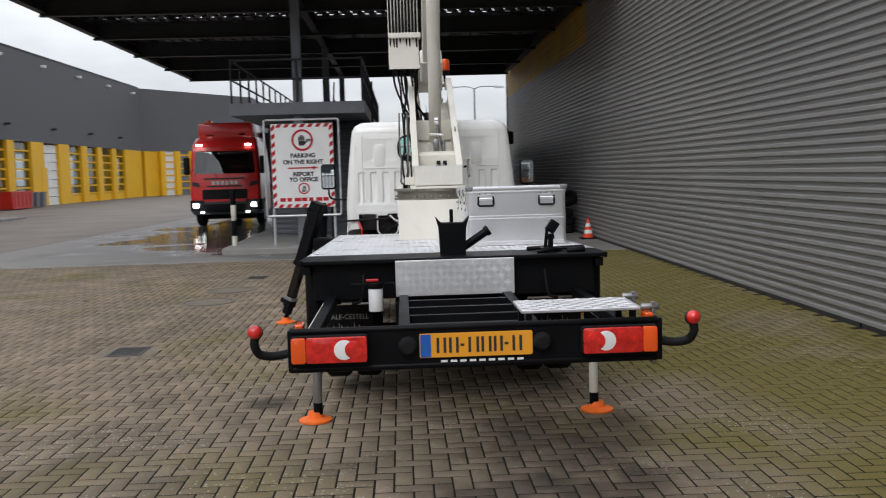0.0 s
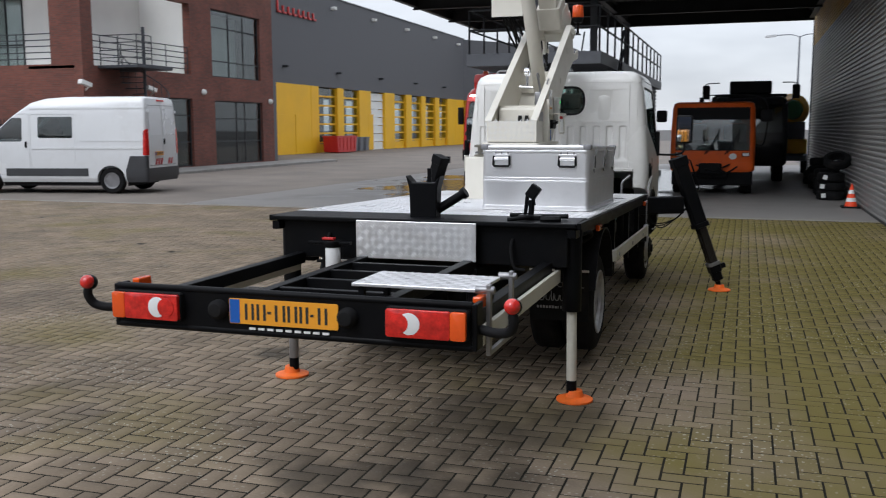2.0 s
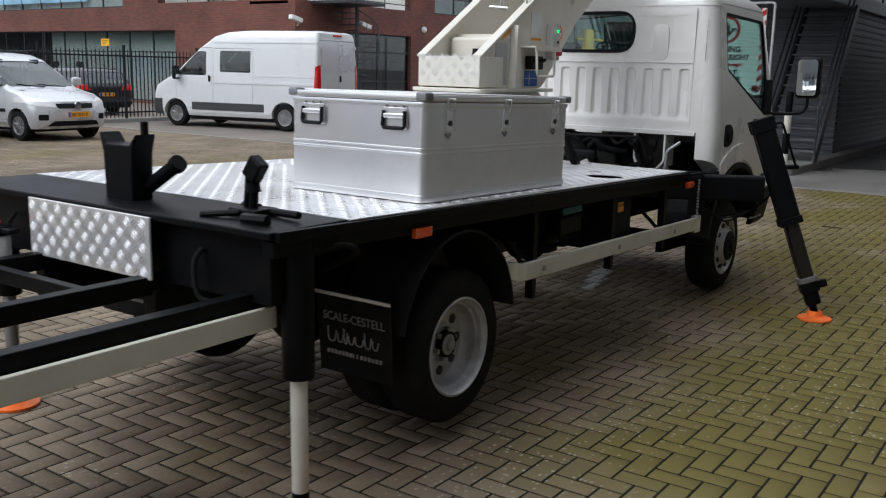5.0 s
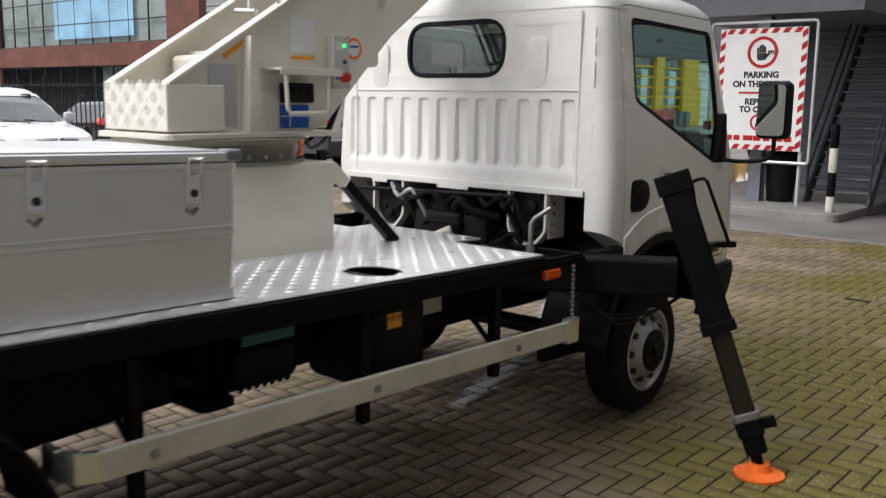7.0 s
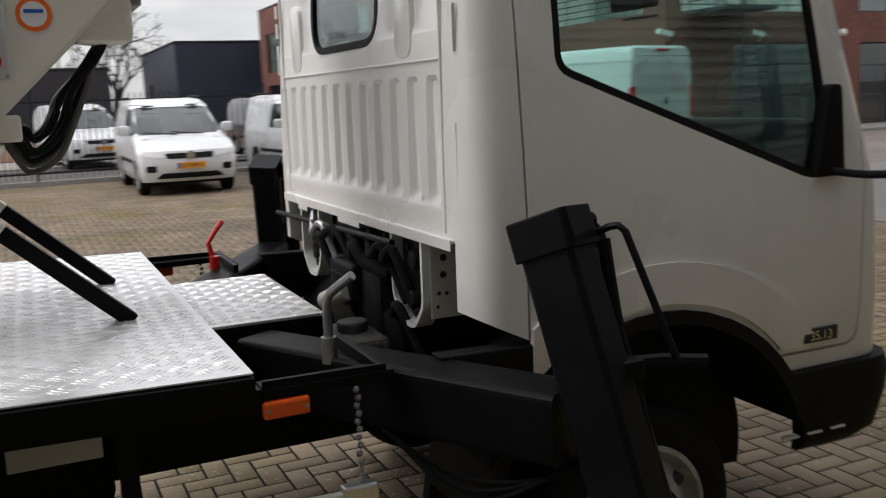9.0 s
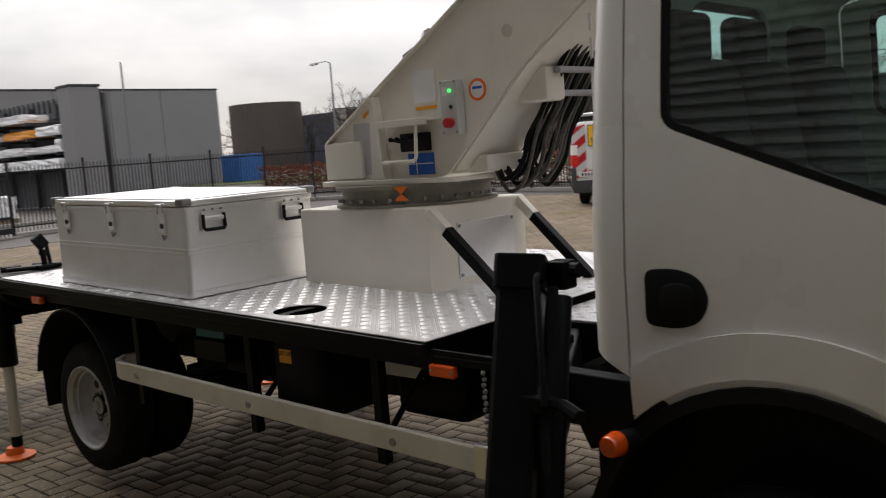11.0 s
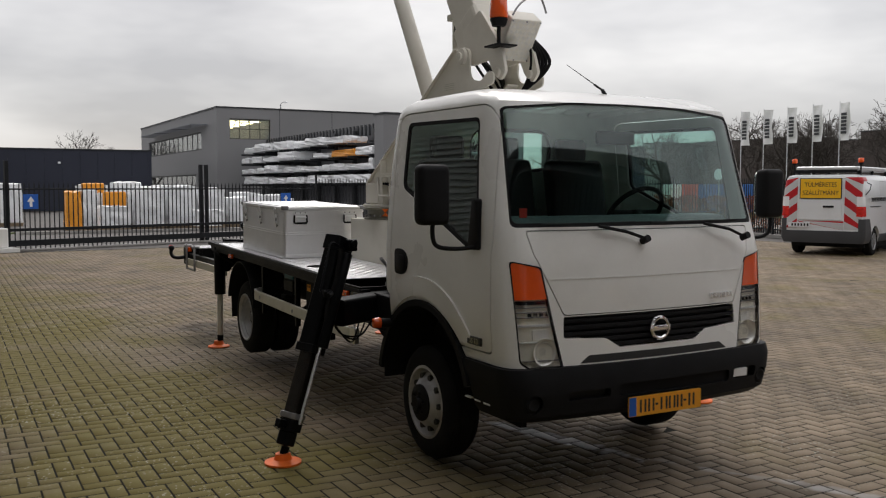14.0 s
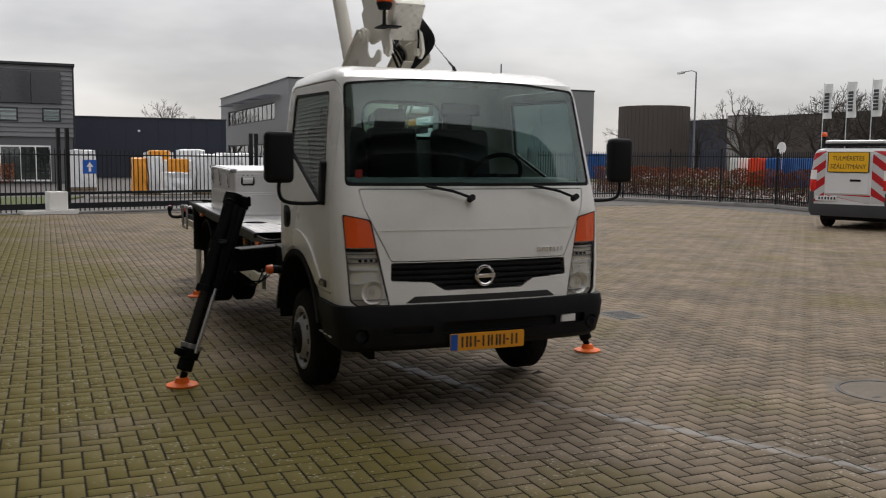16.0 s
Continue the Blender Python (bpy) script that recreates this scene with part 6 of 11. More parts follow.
prism(g, rounded([(-0.25, 4.05), (0.26, 4.05), (0.26, 4.92), (-0.25, 4.92)], 0.05), "z", 1.516, 1.538, 0.004)
turret = part("turret", g, CREAM, truck, "cream steel turret with sloping side plates")
PLATE = rounded([(4.09, 1.538), (4.09, 1.715), (5.66, 2.66), (5.72, 2.68), (5.81, 2.65), (5.84, 2.57), (5.83, 2.49), (5.87, 2.43), (5.98, 2.41), (6.09, 2.47), (6.15, 2.45), (6.15, 2.38), (5.86, 2.33), (5.58, 2.19), (5.28, 1.98), (4.85, 1.56), (4.80, 1.538)], 0.03)
for x in (0.20, -0.20):
    g = bmesh.new()
    prism(g, PLATE, "x", x - 0.006, x + 0.006)
    sp = part("side_plate", g, CREAM, turret)
    g = bmesh.new()
    a, b = Vector((x, 4.09, 1.72)), Vector((x, 5.65, 2.665))
    M = Matrix.Translation(a) @ (b - a).to_track_quat("Y", "Z").to_matrix().to_4x4()
    box(g, (-0.03, 0, -0.006), (0.03, (b - a).length, 0.006), 0.003, M)
    part("edge_flange", g, CREAM, turret)
    g = bmesh.new()
    cyl(g, (x - 0.03, 5.745, 2.605), (x + 0.03, 5.745, 2.605), 0.06, edge=0.006)
    cyl(g, (x - 0.045, 5.745, 2.605), (x + 0.045, 5.745, 2.605), 0.028, seg=6)
    part("boom_pin", g, CREAM, turret, smooth=True)
# cross plate under the plates, open near its top
for a, b, x0, x1 in (((4.86, 1.57), (5.27, 1.97), -0.195, 0.195), ((5.27, 1.97), (5.57, 2.18), -0.195, 0.195), ((5.57, 2.18), (5.84, 2.42), -0.195, -0.1), ((5.57, 2.18), (5.84, 2.42), 0.12, 0.195)):
    n = Vector((b[1] - a[1], -(b[0] - a[0]))).normalized() * 0.012
    g = bmesh.new()
    prism(g, [a, b, (b[0] + n.x, b[1] + n.y), (a[0] + n.x, a[1] + n.y)], "x", x0, x1)
    part("cross_plate", g, CREAM, turret)
for y, z0, z1 in ((5.25, 2.0, 2.2), (4.45, 1.54, 1.86)):
    g = bmesh.new()
    box(g, (-0.195, y, z0), (0.195, y + 0.012, z1))
    part("web_plate", g, CREAM, turret)
# tread clad box at the tail of the turret
g = bmesh.new()
box(g, (-0.208, 4.075, 1.545), (0.228, 4.33, 1.72), 0.006)
tbox = part("tail_box", g, CREAM, turret, "box with a white tread plate face")
W_TREAD = mat("white_tread_plate", (0.72, 0.72, 0.71), 0.35, var=0.05, coat=0.2)
o = tread("tread_pattern", (-0.2, 4.075, 1.555), (1, 0, 0), (0, 0, 1), 9, 4, 0.046, turret, height=0.004)
o.data.materials[0] = W_TREAD
g = bmesh.new()
box(g, (-0.18, 4.36, 1.70), (0.2, 4.5, 1.84), 0.02)
part("valve_cover", g, CREAM, turret)
g = bmesh.new()
for x in (0.02, 0.08):
    cyl(g, (x, 4.34, 1.715), (x, 4.34, 1.77), 0.022, 0.016, seg=12)
part("rubber_boot", g, RUBBER, turret, smooth=True)
# right face: hatch, rib, control tray, panels
X = 0.208
g = bmesh.new()
box(g, (X - 0.002, 4.27, 1.56), (X + 0.004, 4.40, 1.80), 0.002)
part("side_hatch", g, mat("grey_hatch_paint", (0.47, 0.47, 0.47), 0.5, var=0.08), turret)
g = bmesh.new()
prism(g, [(4.435, 1.91), (4.455, 1.91), (4.50, 1.54), (4.42, 1.54)], "x", X, X + 0.05)
part("side_rib", g, CREAM, turret)
g = bmesh.new()
box(g, (X, 4.52, 1.782), (X + 0.125, 4.845, 1.792), 0.003)
box(g, (X + 0.12, 4.52, 1.765), (X + 0.126, 4.845, 1.794), 0.002)
tray = part("control_tray", g, CREAM, turret)
g = bmesh.new()
tube(g, [(X + 0.115, 4.55, 1.785), (X + 0.12, 4.555, 1.63), (X + 0.12, 4.57, 1.615), (X + 0.12, 4.755, 1.615), (X + 0.12, 4.77, 1.63), (X + 0.115, 4.775, 1.785)], 0.008, 8)
part("tray_rail", g, CREAM, turret, smooth=True)
g = bmesh.new()
box(g, (X, 4.61, 1.655), (X + 0.05, 4.756, 1.735), 0.006)
part("valve_bank", g, ENGINE, turret)
for i in range(4):
    g = bmesh.new()
    cyl(g, (X + 0.05, 4.62 + 0.04 * i, 1.70), (X + 0.085, 4.59 + 0.038 * i, 1.712), 0.007, seg=8)
    bmesh.ops.create_uvsphere(g, u_segments=10, v_segments=6, radius=0.011, matrix=Matrix.Translation((X + 0.085, 4.59 + 0.038 * i, 1.712)))
    part("valve_lever", g, PLASTIC, turret, smooth=True)
g = bmesh.new()
box(g, (X, 4.612, 1.552), (X + 0.004, 4.764, 1.645))
part("blue_label", g, BLUE, turret)
g = bmesh.new()
box(g, (X + 0.004, 4.66, 1.556), (X + 0.006, 4.664, 1.641))
box(g, (X + 0.004, 4.616, 1.598), (X + 0.006, 4.76, 1.602))
part("label_line", g, WHITELENS, turret)
g = bmesh.new()
box(g, (X, 4.865, 1.715), (X + 0.05, 4.957, 1.94), 0.005)
cbox = part("control_panel", g, mat("pale_grey_panel", (0.52, 0.52, 0.5), 0.45, var=0.05), turret, "pale control panel with an emergency stop")
for y, z, r, m_, nm in ((4.918, 1.763, 0.021, REDP, "stop_button"), (4.925, 1.828, 0.009, INK, "key_switch"), (4.922, 1.895, 0.0075, glow("green_lamp", (0.02, 0.8, 0.1), 1.5), "green_lamp")):
    g = bmesh.new()
    cyl(g, (X + 0.049, y, z), (X + (0.082 if r > 0.02 else 0.058), y, z), r, edge=0.003)
    part(nm, g, m_, turret, smooth=True)
for y, z in ((4.874, 1.724), (4.948, 1.724), (4.874, 1.931), (4.948, 1.931)):
    g = bmesh.new()
    cyl(g, (X + 0.049, y, z), (X + 0.053, y, z), 0.005, seg=8)
    part("panel_screw", g, STEEL, turret)
g = bmesh.new()
box(g, (X + 0.0495, 4.878, 1.875), (X + 0.0505, 4.905, 1.912))
part("panel_label", g, WHITELENS, turret)
g = bmesh.new()
box(g, (X + 0.0495, 4.876, 1.752), (X + 0.0505, 4.895, 1.766))
part("panel_label", g, BLUE, turret)
for r0, r1, m_ in ((0.0, 0.034, WHITELENS), (0.034, 0.046, ORANGE)):
    g = bmesh.new()
    lathe(g, [(0.0, r0), (0.003, max(r0, 0.0)), (0.003, r1), (0.0, r1)], 32, Matrix.Translation((X - 0.002, 5.03, 1.89)))
    part("round_sticker", g, m_, turret)
g = bmesh.new()
box(g, (X, 5.005, 1.893), (X + 0.0025, 5.055, 1.903))
part("sticker_bar", g, BLUE, turret)
g = bmesh.new()
box(g, (X - 0.001, 4.67, 1.86), (X + 0.001, 4.80, 2.0))
part("notice_sheet", g, WHITELENS, turret)
for y0, z0, y1, z1 in ((4.677, 1.832, 4.798, 1.846),):
    g = bmesh.new()
    box(g, (X - 0.001, y0, z0), (X + 0.002, y1, z1))
    part("yellow_strip", g, YPLATE, turret)
g = bmesh.new()
a, b = Vector((X, 4.33, 1.845)), Vector((X, 4.44, 1.912))
M = Matrix.Translation(a) @ (b - a).to_track_quat("Y", "Z").to_matrix().to_4x4()
box(g, (-0.006, 0, -0.03), (0.002, (b - a).length, -0.012), 0, M)
part("yellow_strip", g, YPLATE, turret)
g = bmesh.new()
cyl(g, (X - 0.02, 5.2, 2.105), (X + 0.002, 5.2, 2.105), 0.026, seg=24)
part("plate_boss", g, BEIGE, turret)
g = bmesh.new()
for i in range(4):
    box(g, (X - 0.001, 5.47, 2.43 - 0.014 * i), (X + 0.001, 5.62, 2.435 - 0.014 * i))
part("type_plate", g, BEIGE, turret)
# pressure gauge and hooks on the flange
g = bmesh.new()
lathe(g, [(-0.02, 0.0), (-0.02, 0.042), (0.015, 0.042), (0.018, 0.036), (0.012, 0.036), (0.012, 0.0)], 24, Matrix.Translation((0.02, 4.62, 2.16)))
cyl(g, (0.02, 4.62, 2.12), (0.02, 4.62, 2.02), 0.012, seg=10)
cyl(g, (-0.05, 4.6, 2.03), (0.08, 4.6, 2.02), 0.012, seg=10)
part("pressure_gauge", g, CHROME, turret, smooth=True)
g = bmesh.new()
tube(g, [(0.20, 4.62, 2.03), (0.20, 4.62, 2.075), (0.20, 4.68, 2.10), (0.20, 4.68, 2.065)], 0.006, 6)
part("cable_hook", g, STEEL, turret)
# lifting ram
CA, CB = Vector((0.03, 5.22, 1.88)), Vector((0.0, 4.06, 3.70))
g = bmesh.new()
cyl(g, CA.lerp(CB, 0.06), CB, 0.062, edge=0.006, seg=24)
cyl(g, CA.lerp(CB, 0.02), CA.lerp(CB, 0.08), 0.045)
box(g, (-0.04, 5.14, 1.82), (0.1, 5.3, 1.96), 0.02)
ram = part("lift_ram", g, CREAM, truck, "cream hydraulic lift ram", smooth=True)
g = bmesh.new()
tube(g, curve_pts([(0.03, 5.08, 1.97), (0.05, 5.05, 2.08), (0.04, 4.95, 2.15), (0.1, 4.98, 1.85)]), 0.012, 8)
box(g, (0.0, 5.0, 1.86), (0.06, 5.08, 2.0), 0.01)
cyl(g, (0.1, 4.9, 1.7), (0.1, 4.93, 1.98), 0.018, seg=10)
part("ram_valve", g, STEEL, truck, smooth=True)
# boom
BA = Vector((0.02, 5.84, 2.50))
BD = Vector((0, -0.52, 0.854)).normalized()
M = Matrix.Translation(BA) @ BD.to_track_quat("Z", "Y").to_matrix().to_4x4() @ Matrix.Rotation(radians(0), 4, "Z")
g = bmesh.new()
prism(g, rounded(rect(-0.09, -0.15, 0.09, 0.15), 0.015, 2), "z", 0.24, 2.4, 0.0, M)
boom = part("boom", g, CREAM, truck, "cream steel box boom leaning back over the deck")
g = bmesh.new()
prism(g, rounded(rect(-0.115, -0.17, 0.115, 0.17), 0.03, 2), "z", 0.24, 0.46, 0.004, M)
part("boom_foot", g, CREAM, boom)
for x in (-0.13, 0.13):
    g = bmesh.new()
    prism(g, rounded([(5.67, 2.60), (5.74, 2.54), (5.86, 2.55), (5.98, 2.56), (6.04, 2.46), (6.13, 2.40), (6.20, 2.46), (6.14, 2.62), (5.98, 2.80), (5.86, 2.92), (5.62, 2.80)], 0.03), "x", x - 0.012, x + 0.012, 0.003)
    part("boom_heel", g, CREAM, boom)
    g = bmesh.new()
    cyl(g, (x - 0.03, 6.11, 2.46), (x + 0.03, 6.11, 2.46), 0.03, seg=20, edge=0.004)
    part("heel_pin", g, CREAM, boom, smooth=True)
g = bmesh.new()
box(g, (-0.118, 5.70, 2.72), (0.118, 5.96, 2.76), 0.004)
part("heel_web", g, CREAM, boom)
g = bmesh.new()
HM = Matrix(((1, 0, 0, 0), (0, 0.812, 0.584, 6.06), (0, -0.584, 0.812, 2.548), (0, 0, 0, 1)))
box(g, (-0.125, -0.13, 0.0), (0.115, 0.0, 0.31), 0.008, HM)
wb = part("valve_housing", g, CREAM, boom, "white tread plate valve housing")
o = tread("tread_pattern", HM @ Vector((0.108, 0.0, 0.008)), (-1, 0, 0), (0, 0.584, 0.812), 6, 8, 0.0375, truck, height=0.003)
o.data.materials[0] = W_TREAD
g = bmesh.new()
for x in (-0.115, -0.005, 0.105):
    for z in (0.012, 0.298):
        cyl(g, HM @ Vector((x, -0.002, z)), HM @ Vector((x, 0.006, z)), 0.006, seg=8)
tagged(part("housing_bolt", g, STEEL, wb), kind="stuff")
g = bmesh.new()
tube(g, curve_pts([(0.10, 6.19, 2.80), (0.02, 6.2, 2.92), (-0.12, 6.2, 2.98), (-0.22, 6.15, 2.88)]), 0.007, 8)
part("guard_loop", g, STEEL, boom)
g = bmesh.new()
box(g, (0.06, 6.05, 2.625), (0.22, 6.22, 2.637), 0.003)
cyl(g, (0.19, 6.19, 2.63), (0.19, 6.19, 2.76), 0.014, seg=10)
cyl(g, (0.19, 6.19, 2.75), (0.19, 6.19, 2.80), 0.045, 0.062, edge=0.004)
bc = part("beacon_base", g, PLASTIC, boom, smooth=True)
g = bmesh.new()
cyl(g, (0.19, 6.19, 2.80), (0.19, 6.19, 2.93), 0.062, 0.055, edge=0.015)
part("beacon_dome", g, AMBER, boom, "orange warning beacon", smooth=True)
# hoses along the boom and the loops below the turret
g = bmesh.new()
P0 = BA + BD * 0.55 + Vector((-0.30, 0.0, 0))
box(g, (-0.42, 4.95, 3.00), (-0.10, 5.1, 3.05), 0.004)
box(g, (-0.42, 5.0, 2.70), (-0.12, 5.012, 3.6), 0.002)
part("hose_clamp", g, CREAM, boom)
for i in range(9):
    x = -0.40 + i * 0.032
    r_ = random.Random(i)
    g = bmesh.new()
    tube(g, curve_pts([(x, 4.6, 3.8), (x, 4.97, 3.1), (x + 0.01, 5.05, 2.85), (x + r_.uniform(-0.02, 0.1), 5.3 + r_.uniform(0, 0.2), 2.6), (x * 0.6 - 0.05 + r_.uniform(-0.02, 0.05), 5.7, 2.35 + r_.uniform(-0.1, 0.1)), (-0.1 + 0.02 * i, 5.6, 2.15)]), 0.011, 8)
    part("hydraulic_hose", g, RUBBER, boom, smooth=True)
for i in range(6):
    g = bmesh.new()
    tube(g, curve_pts([(-0.08 - 0.012 * i, 5.9, 2.8), (-0.11 - 0.012 * i, 6.08, 2.70), (-0.12 - 0.016 * i, 6.12 + 0.02 * i, 2.52), (-0.1, 6.02, 2.34), (-0.05, 5.85, 2.3)]), 0.012, 8)
    part("hydraulic_hose", g, RUBBER, boom, smooth=True)
HOSE2 = mat("worn_grey_hose", (0.10, 0.095, 0.085), 0.7, var=0.4, scale=20)
loop = [(5.62, 2.30), (5.42, 2.10), (5.29, 1.92), (5.21, 1.80), (5.16, 1.69), (5.12, 1.58), (5.06, 1.49), (4.99, 1.45), (4.94, 1.51), (4.91, 1.575)]
for i in range(14):
    r_ = random.Random(70 + i)
    x = -0.33 + i * 0.026
    k = r_.uniform(0.0, 0.55) if i != 12 else 0.0
    line = []
    for n_, (y, z) in enumerate(loop):
        f_ = k * (0 if n_ < 2 or n_ > 8 else 0.25 if n_ < 4 else 1.0)
        line.append((x + r_.uniform(-0.014, 0.014), y + (5.02 - y) * f_ + r_.uniform(-0.008, 0.008), z + (1.66 - z) * f_))
    g = bmesh.new()
    tube(g, curve_pts(line), 0.0085 + 0.002 * (i % 2), 8)
    part("hydraulic_hose", g, RUBBER if i % 3 else HOSE2, turret, smooth=True)
g = bmesh.new()
box(g, (-0.30, 4.86, 1.545), (0.10, 4.97, 1.62), 0.008)
part("manifold", g, CREAM, turret)
for k in range(2):
    g = bmesh.new()
    box(g, (-0.34, 5.30 - k * 0.06, 1.93 - k * 0.09), (0.05, 5.335 - k * 0.06, 1.955 - k * 0.09), 0.006)
    part("hose_strap", g, STEEL, turret)

# ---- aluminium transport box on the deck ----
BX0, BX1, BY0, BY1, BZ0, BZ1 = 0.155, 0.905, 2.64, 3.87, 1.034, 1.445
case = thing("transport_box", "large dull aluminium transport box with lid standing on the flatbed", "box")
off = Vector((0.53, 3.255, BZ0))
case.matrix_basis = pose(0.535, 3.25, DECK_Z + PITCH * 2.13 + 0.004, rx=-1.3)


def lp(bm):
    bm.transform(Matrix.Translation(-off))
    return bm


g = bmesh.new()
prism(g, rounded(rect(BX0, BY0, BX1, BY1), 0.035, 5), "z", BZ0, BZ1)
body = part("box_body", lp(g), ALU, case, smooth=True)
for z0, z1, o in ((BZ0, BZ0 + 0.03, 0.006), (1.228, 1.240, 0.004), (1.250, 1.259, 0.004), (BZ1 - 0.02, BZ1, 0.006)):
    g = bmesh.new()
    prism(g, rounded(rect(BX0 - o, BY0 - o, BX1 + o, BY1 + o), 0.04, 5), "z", z0, z1, 0.002)
    part("bead", lp(g), ALU, case, smooth=True)
g = bmesh.new()
prism(g, rounded(rect(BX0 - 0.008, BY0 - 0.008, BX1 + 0.008, BY1 + 0.008), 0.042, 5), "z", BZ1 + 0.003, BZ1 + 0.03, 0.004)
prism(g, rounded(rect(BX0 + 0.03, BY0 + 0.03, BX1 - 0.03, BY1 - 0.03), 0.04, 5), "z", BZ1 + 0.028, BZ1 + 0.036, 0.003)
part("lid", lp(g), ALU, case, smooth=True)
for x in (BX0, BX1):
    for y in (BY0, BY1):
        sx, sy = (1 if x == BX0 else -1), (1 if y == BY0 else -1)
        g = bmesh.new()
        box(g, (min(x - 0.012 * sx, x + 0.045 * sx), min(y - 0.012 * sy, y + 0.045 * sy), BZ1 + 0.004), (max(x - 0.012 * sx, x + 0.045 * sx), max(y - 0.012 * sy, y + 0.045 * sy), BZ1 + 0.040), 0.010, seg=3)
        part("corner_cap", lp(g), mat("cast_grey_corner", (0.22, 0.22, 0.23), 0.5, metal=0.3), case, smooth=True)


def grip(m):
    """A fold-down handle in a plate, seen from -y."""
    g = bmesh.new()
    box(g, (-0.062, -0.006, -0.045), (0.062, 0.0, 0.045), 0.004, m)
    pl = part("handle_plate", lp(g), ALU, case)
    g = bmesh.new()
    tube(g, [m @ Vector(p) for p in ((-0.055, -0.012, 0.03), (-0.058, -0.016, -0.03), (-0.05, -0.018, -0.04), (0.05, -0.018, -0.04), (0.058, -0.016, -0.03), (0.055, -0.012, 0.03))], 0.008, 8)
    part("handle", lp(g), PLASTIC, pl, smooth=True)
    g = bmesh.new()
    box(g, (-0.055, -0.02, 0.0), (0.055, -0.005, 0.02), 0.005, m)
    part("handle_clip", lp(g), ALU, pl)
    g = bmesh.new()
    for x in (-0.045, 0.0, 0.045):
        cyl(g, m @ Vector((x, -0.004, 0.05)), m @ Vector((x, -0.009, 0.05)), 0.006, seg=8)
    part("rivet", lp(g), STEEL, pl)


for x in (BX0 + 0.14, BX1 - 0.15):
    grip(Matrix.Translation((x, BY0, 1.375)))
    grip(Matrix.Translation((x, BY1, 1.375)) @ Matrix.Rotation(radians(180), 4, "Z"))
for y in (BY0 + 0.16, BY0 + 0.61, BY1 - 0.16):
    for s in (1, -1):
        xx = BX1 if s > 0 else BX0
        g = bmesh.new()
        box(g, (xx - 0.004, y - 0.026, 1.325), (xx + s * 0.014, y + 0.026, 1.415) if s > 0 else (xx + 0.004, y + 0.026, 1.415), 0.004)
        lt = part("latch", lp(g), CHROME, case)
        g = bmesh.new()
        tube(g, [(xx + s * 0.016, y - 0.022, 1.41), (xx + s * 0.02, y - 0.022, 1.46), (xx + s * 0.02, y + 0.022, 1.46), (xx + s * 0.016, y + 0.022, 1.41)], 0.005, 6)
        part("latch_loop", lp(g), CHROME, lt)
        g = bmesh.new()
        cyl(g, (xx + s * 0.01, y, 1.36), (xx + s * 0.017, y, 1.36), 0.012, seg=12)
        part("keyhole", lp(g), INK, lt)
        g = bmesh.new()
        tube(g, [(xx + s * 0.004, y - 0.018, 1.315), (xx + s * 0.008, y, 1.298), (xx + s * 0.004, y + 0.018, 1.315)], 0.005, 6)
        part("latch_foot", lp(g), STEEL, lt)
# ---- other vehicles ----
CARWHITE = mat("white_car_paint", (0.70, 0.71, 0.72), 0.25, var=0.04, scale=0.8, coat=0.5, dirt=(0.5, 0.48, 0.45), dscale=1.5, damount=0.25)
SILVER = mat("silver_car_paint", (0.62, 0.63, 0.65), 0.28, metal=0.35, var=0.05, scale=1.0, coat=0.5)
DARKCAR = mat("black_car_paint", (0.018, 0.019, 0.024), 0.2, var=0.2, coat=0.6)
GREYCAR = mat("grey_car_paint", (0.10, 0.10, 0.11), 0.3, metal=0.3, var=0.1, coat=0.5)
REDTRUCK = mat("red_lorry_paint", (0.60, 0.02, 0.016), 0.3, var=0.06, coat=0.4)
ORANGEV = mat("orange_vehicle_paint", (0.74, 0.115, 0.012), 0.36, var=0.09, scale=3, coat=0.2, dirt=(0.3, 0.07, 0.03), dscale=3, damount=0.45)
STRIP = mat("dark_grey_trim", (0.055, 0.056, 0.06), 0.5, var=0.1)
CARRIM = mat("grey_alloy", (0.34, 0.34, 0.35), 0.35, metal=0.7, var=0.1)
STRIPERED = mat("red_reflective_film", (0.42, 0.015, 0.02), 0.35, var=0.06)
STRIPEGREY = mat("silver_reflective_film", (0.50, 0.50, 0.50), 0.32, var=0.05)
SIGNYEL = mat("yellow_sign_film", (0.83, 0.46, 0.02), 0.45, var=0.05)
WINDOWG = glass("tinted_car_glass", (0.50, 0.58, 0.58), see=0.9, gloss=0.11)
LIT = glow("lit_headlamp", (1.0, 0.96, 0.88), 5.0)


def heading(x, y, fx, fy, z=0.0):
    """A pose on the ground whose +y looks along (fx, fy)."""
    return pose(x, y, z, rz=math.degrees(math.atan2(-fx, fy)))


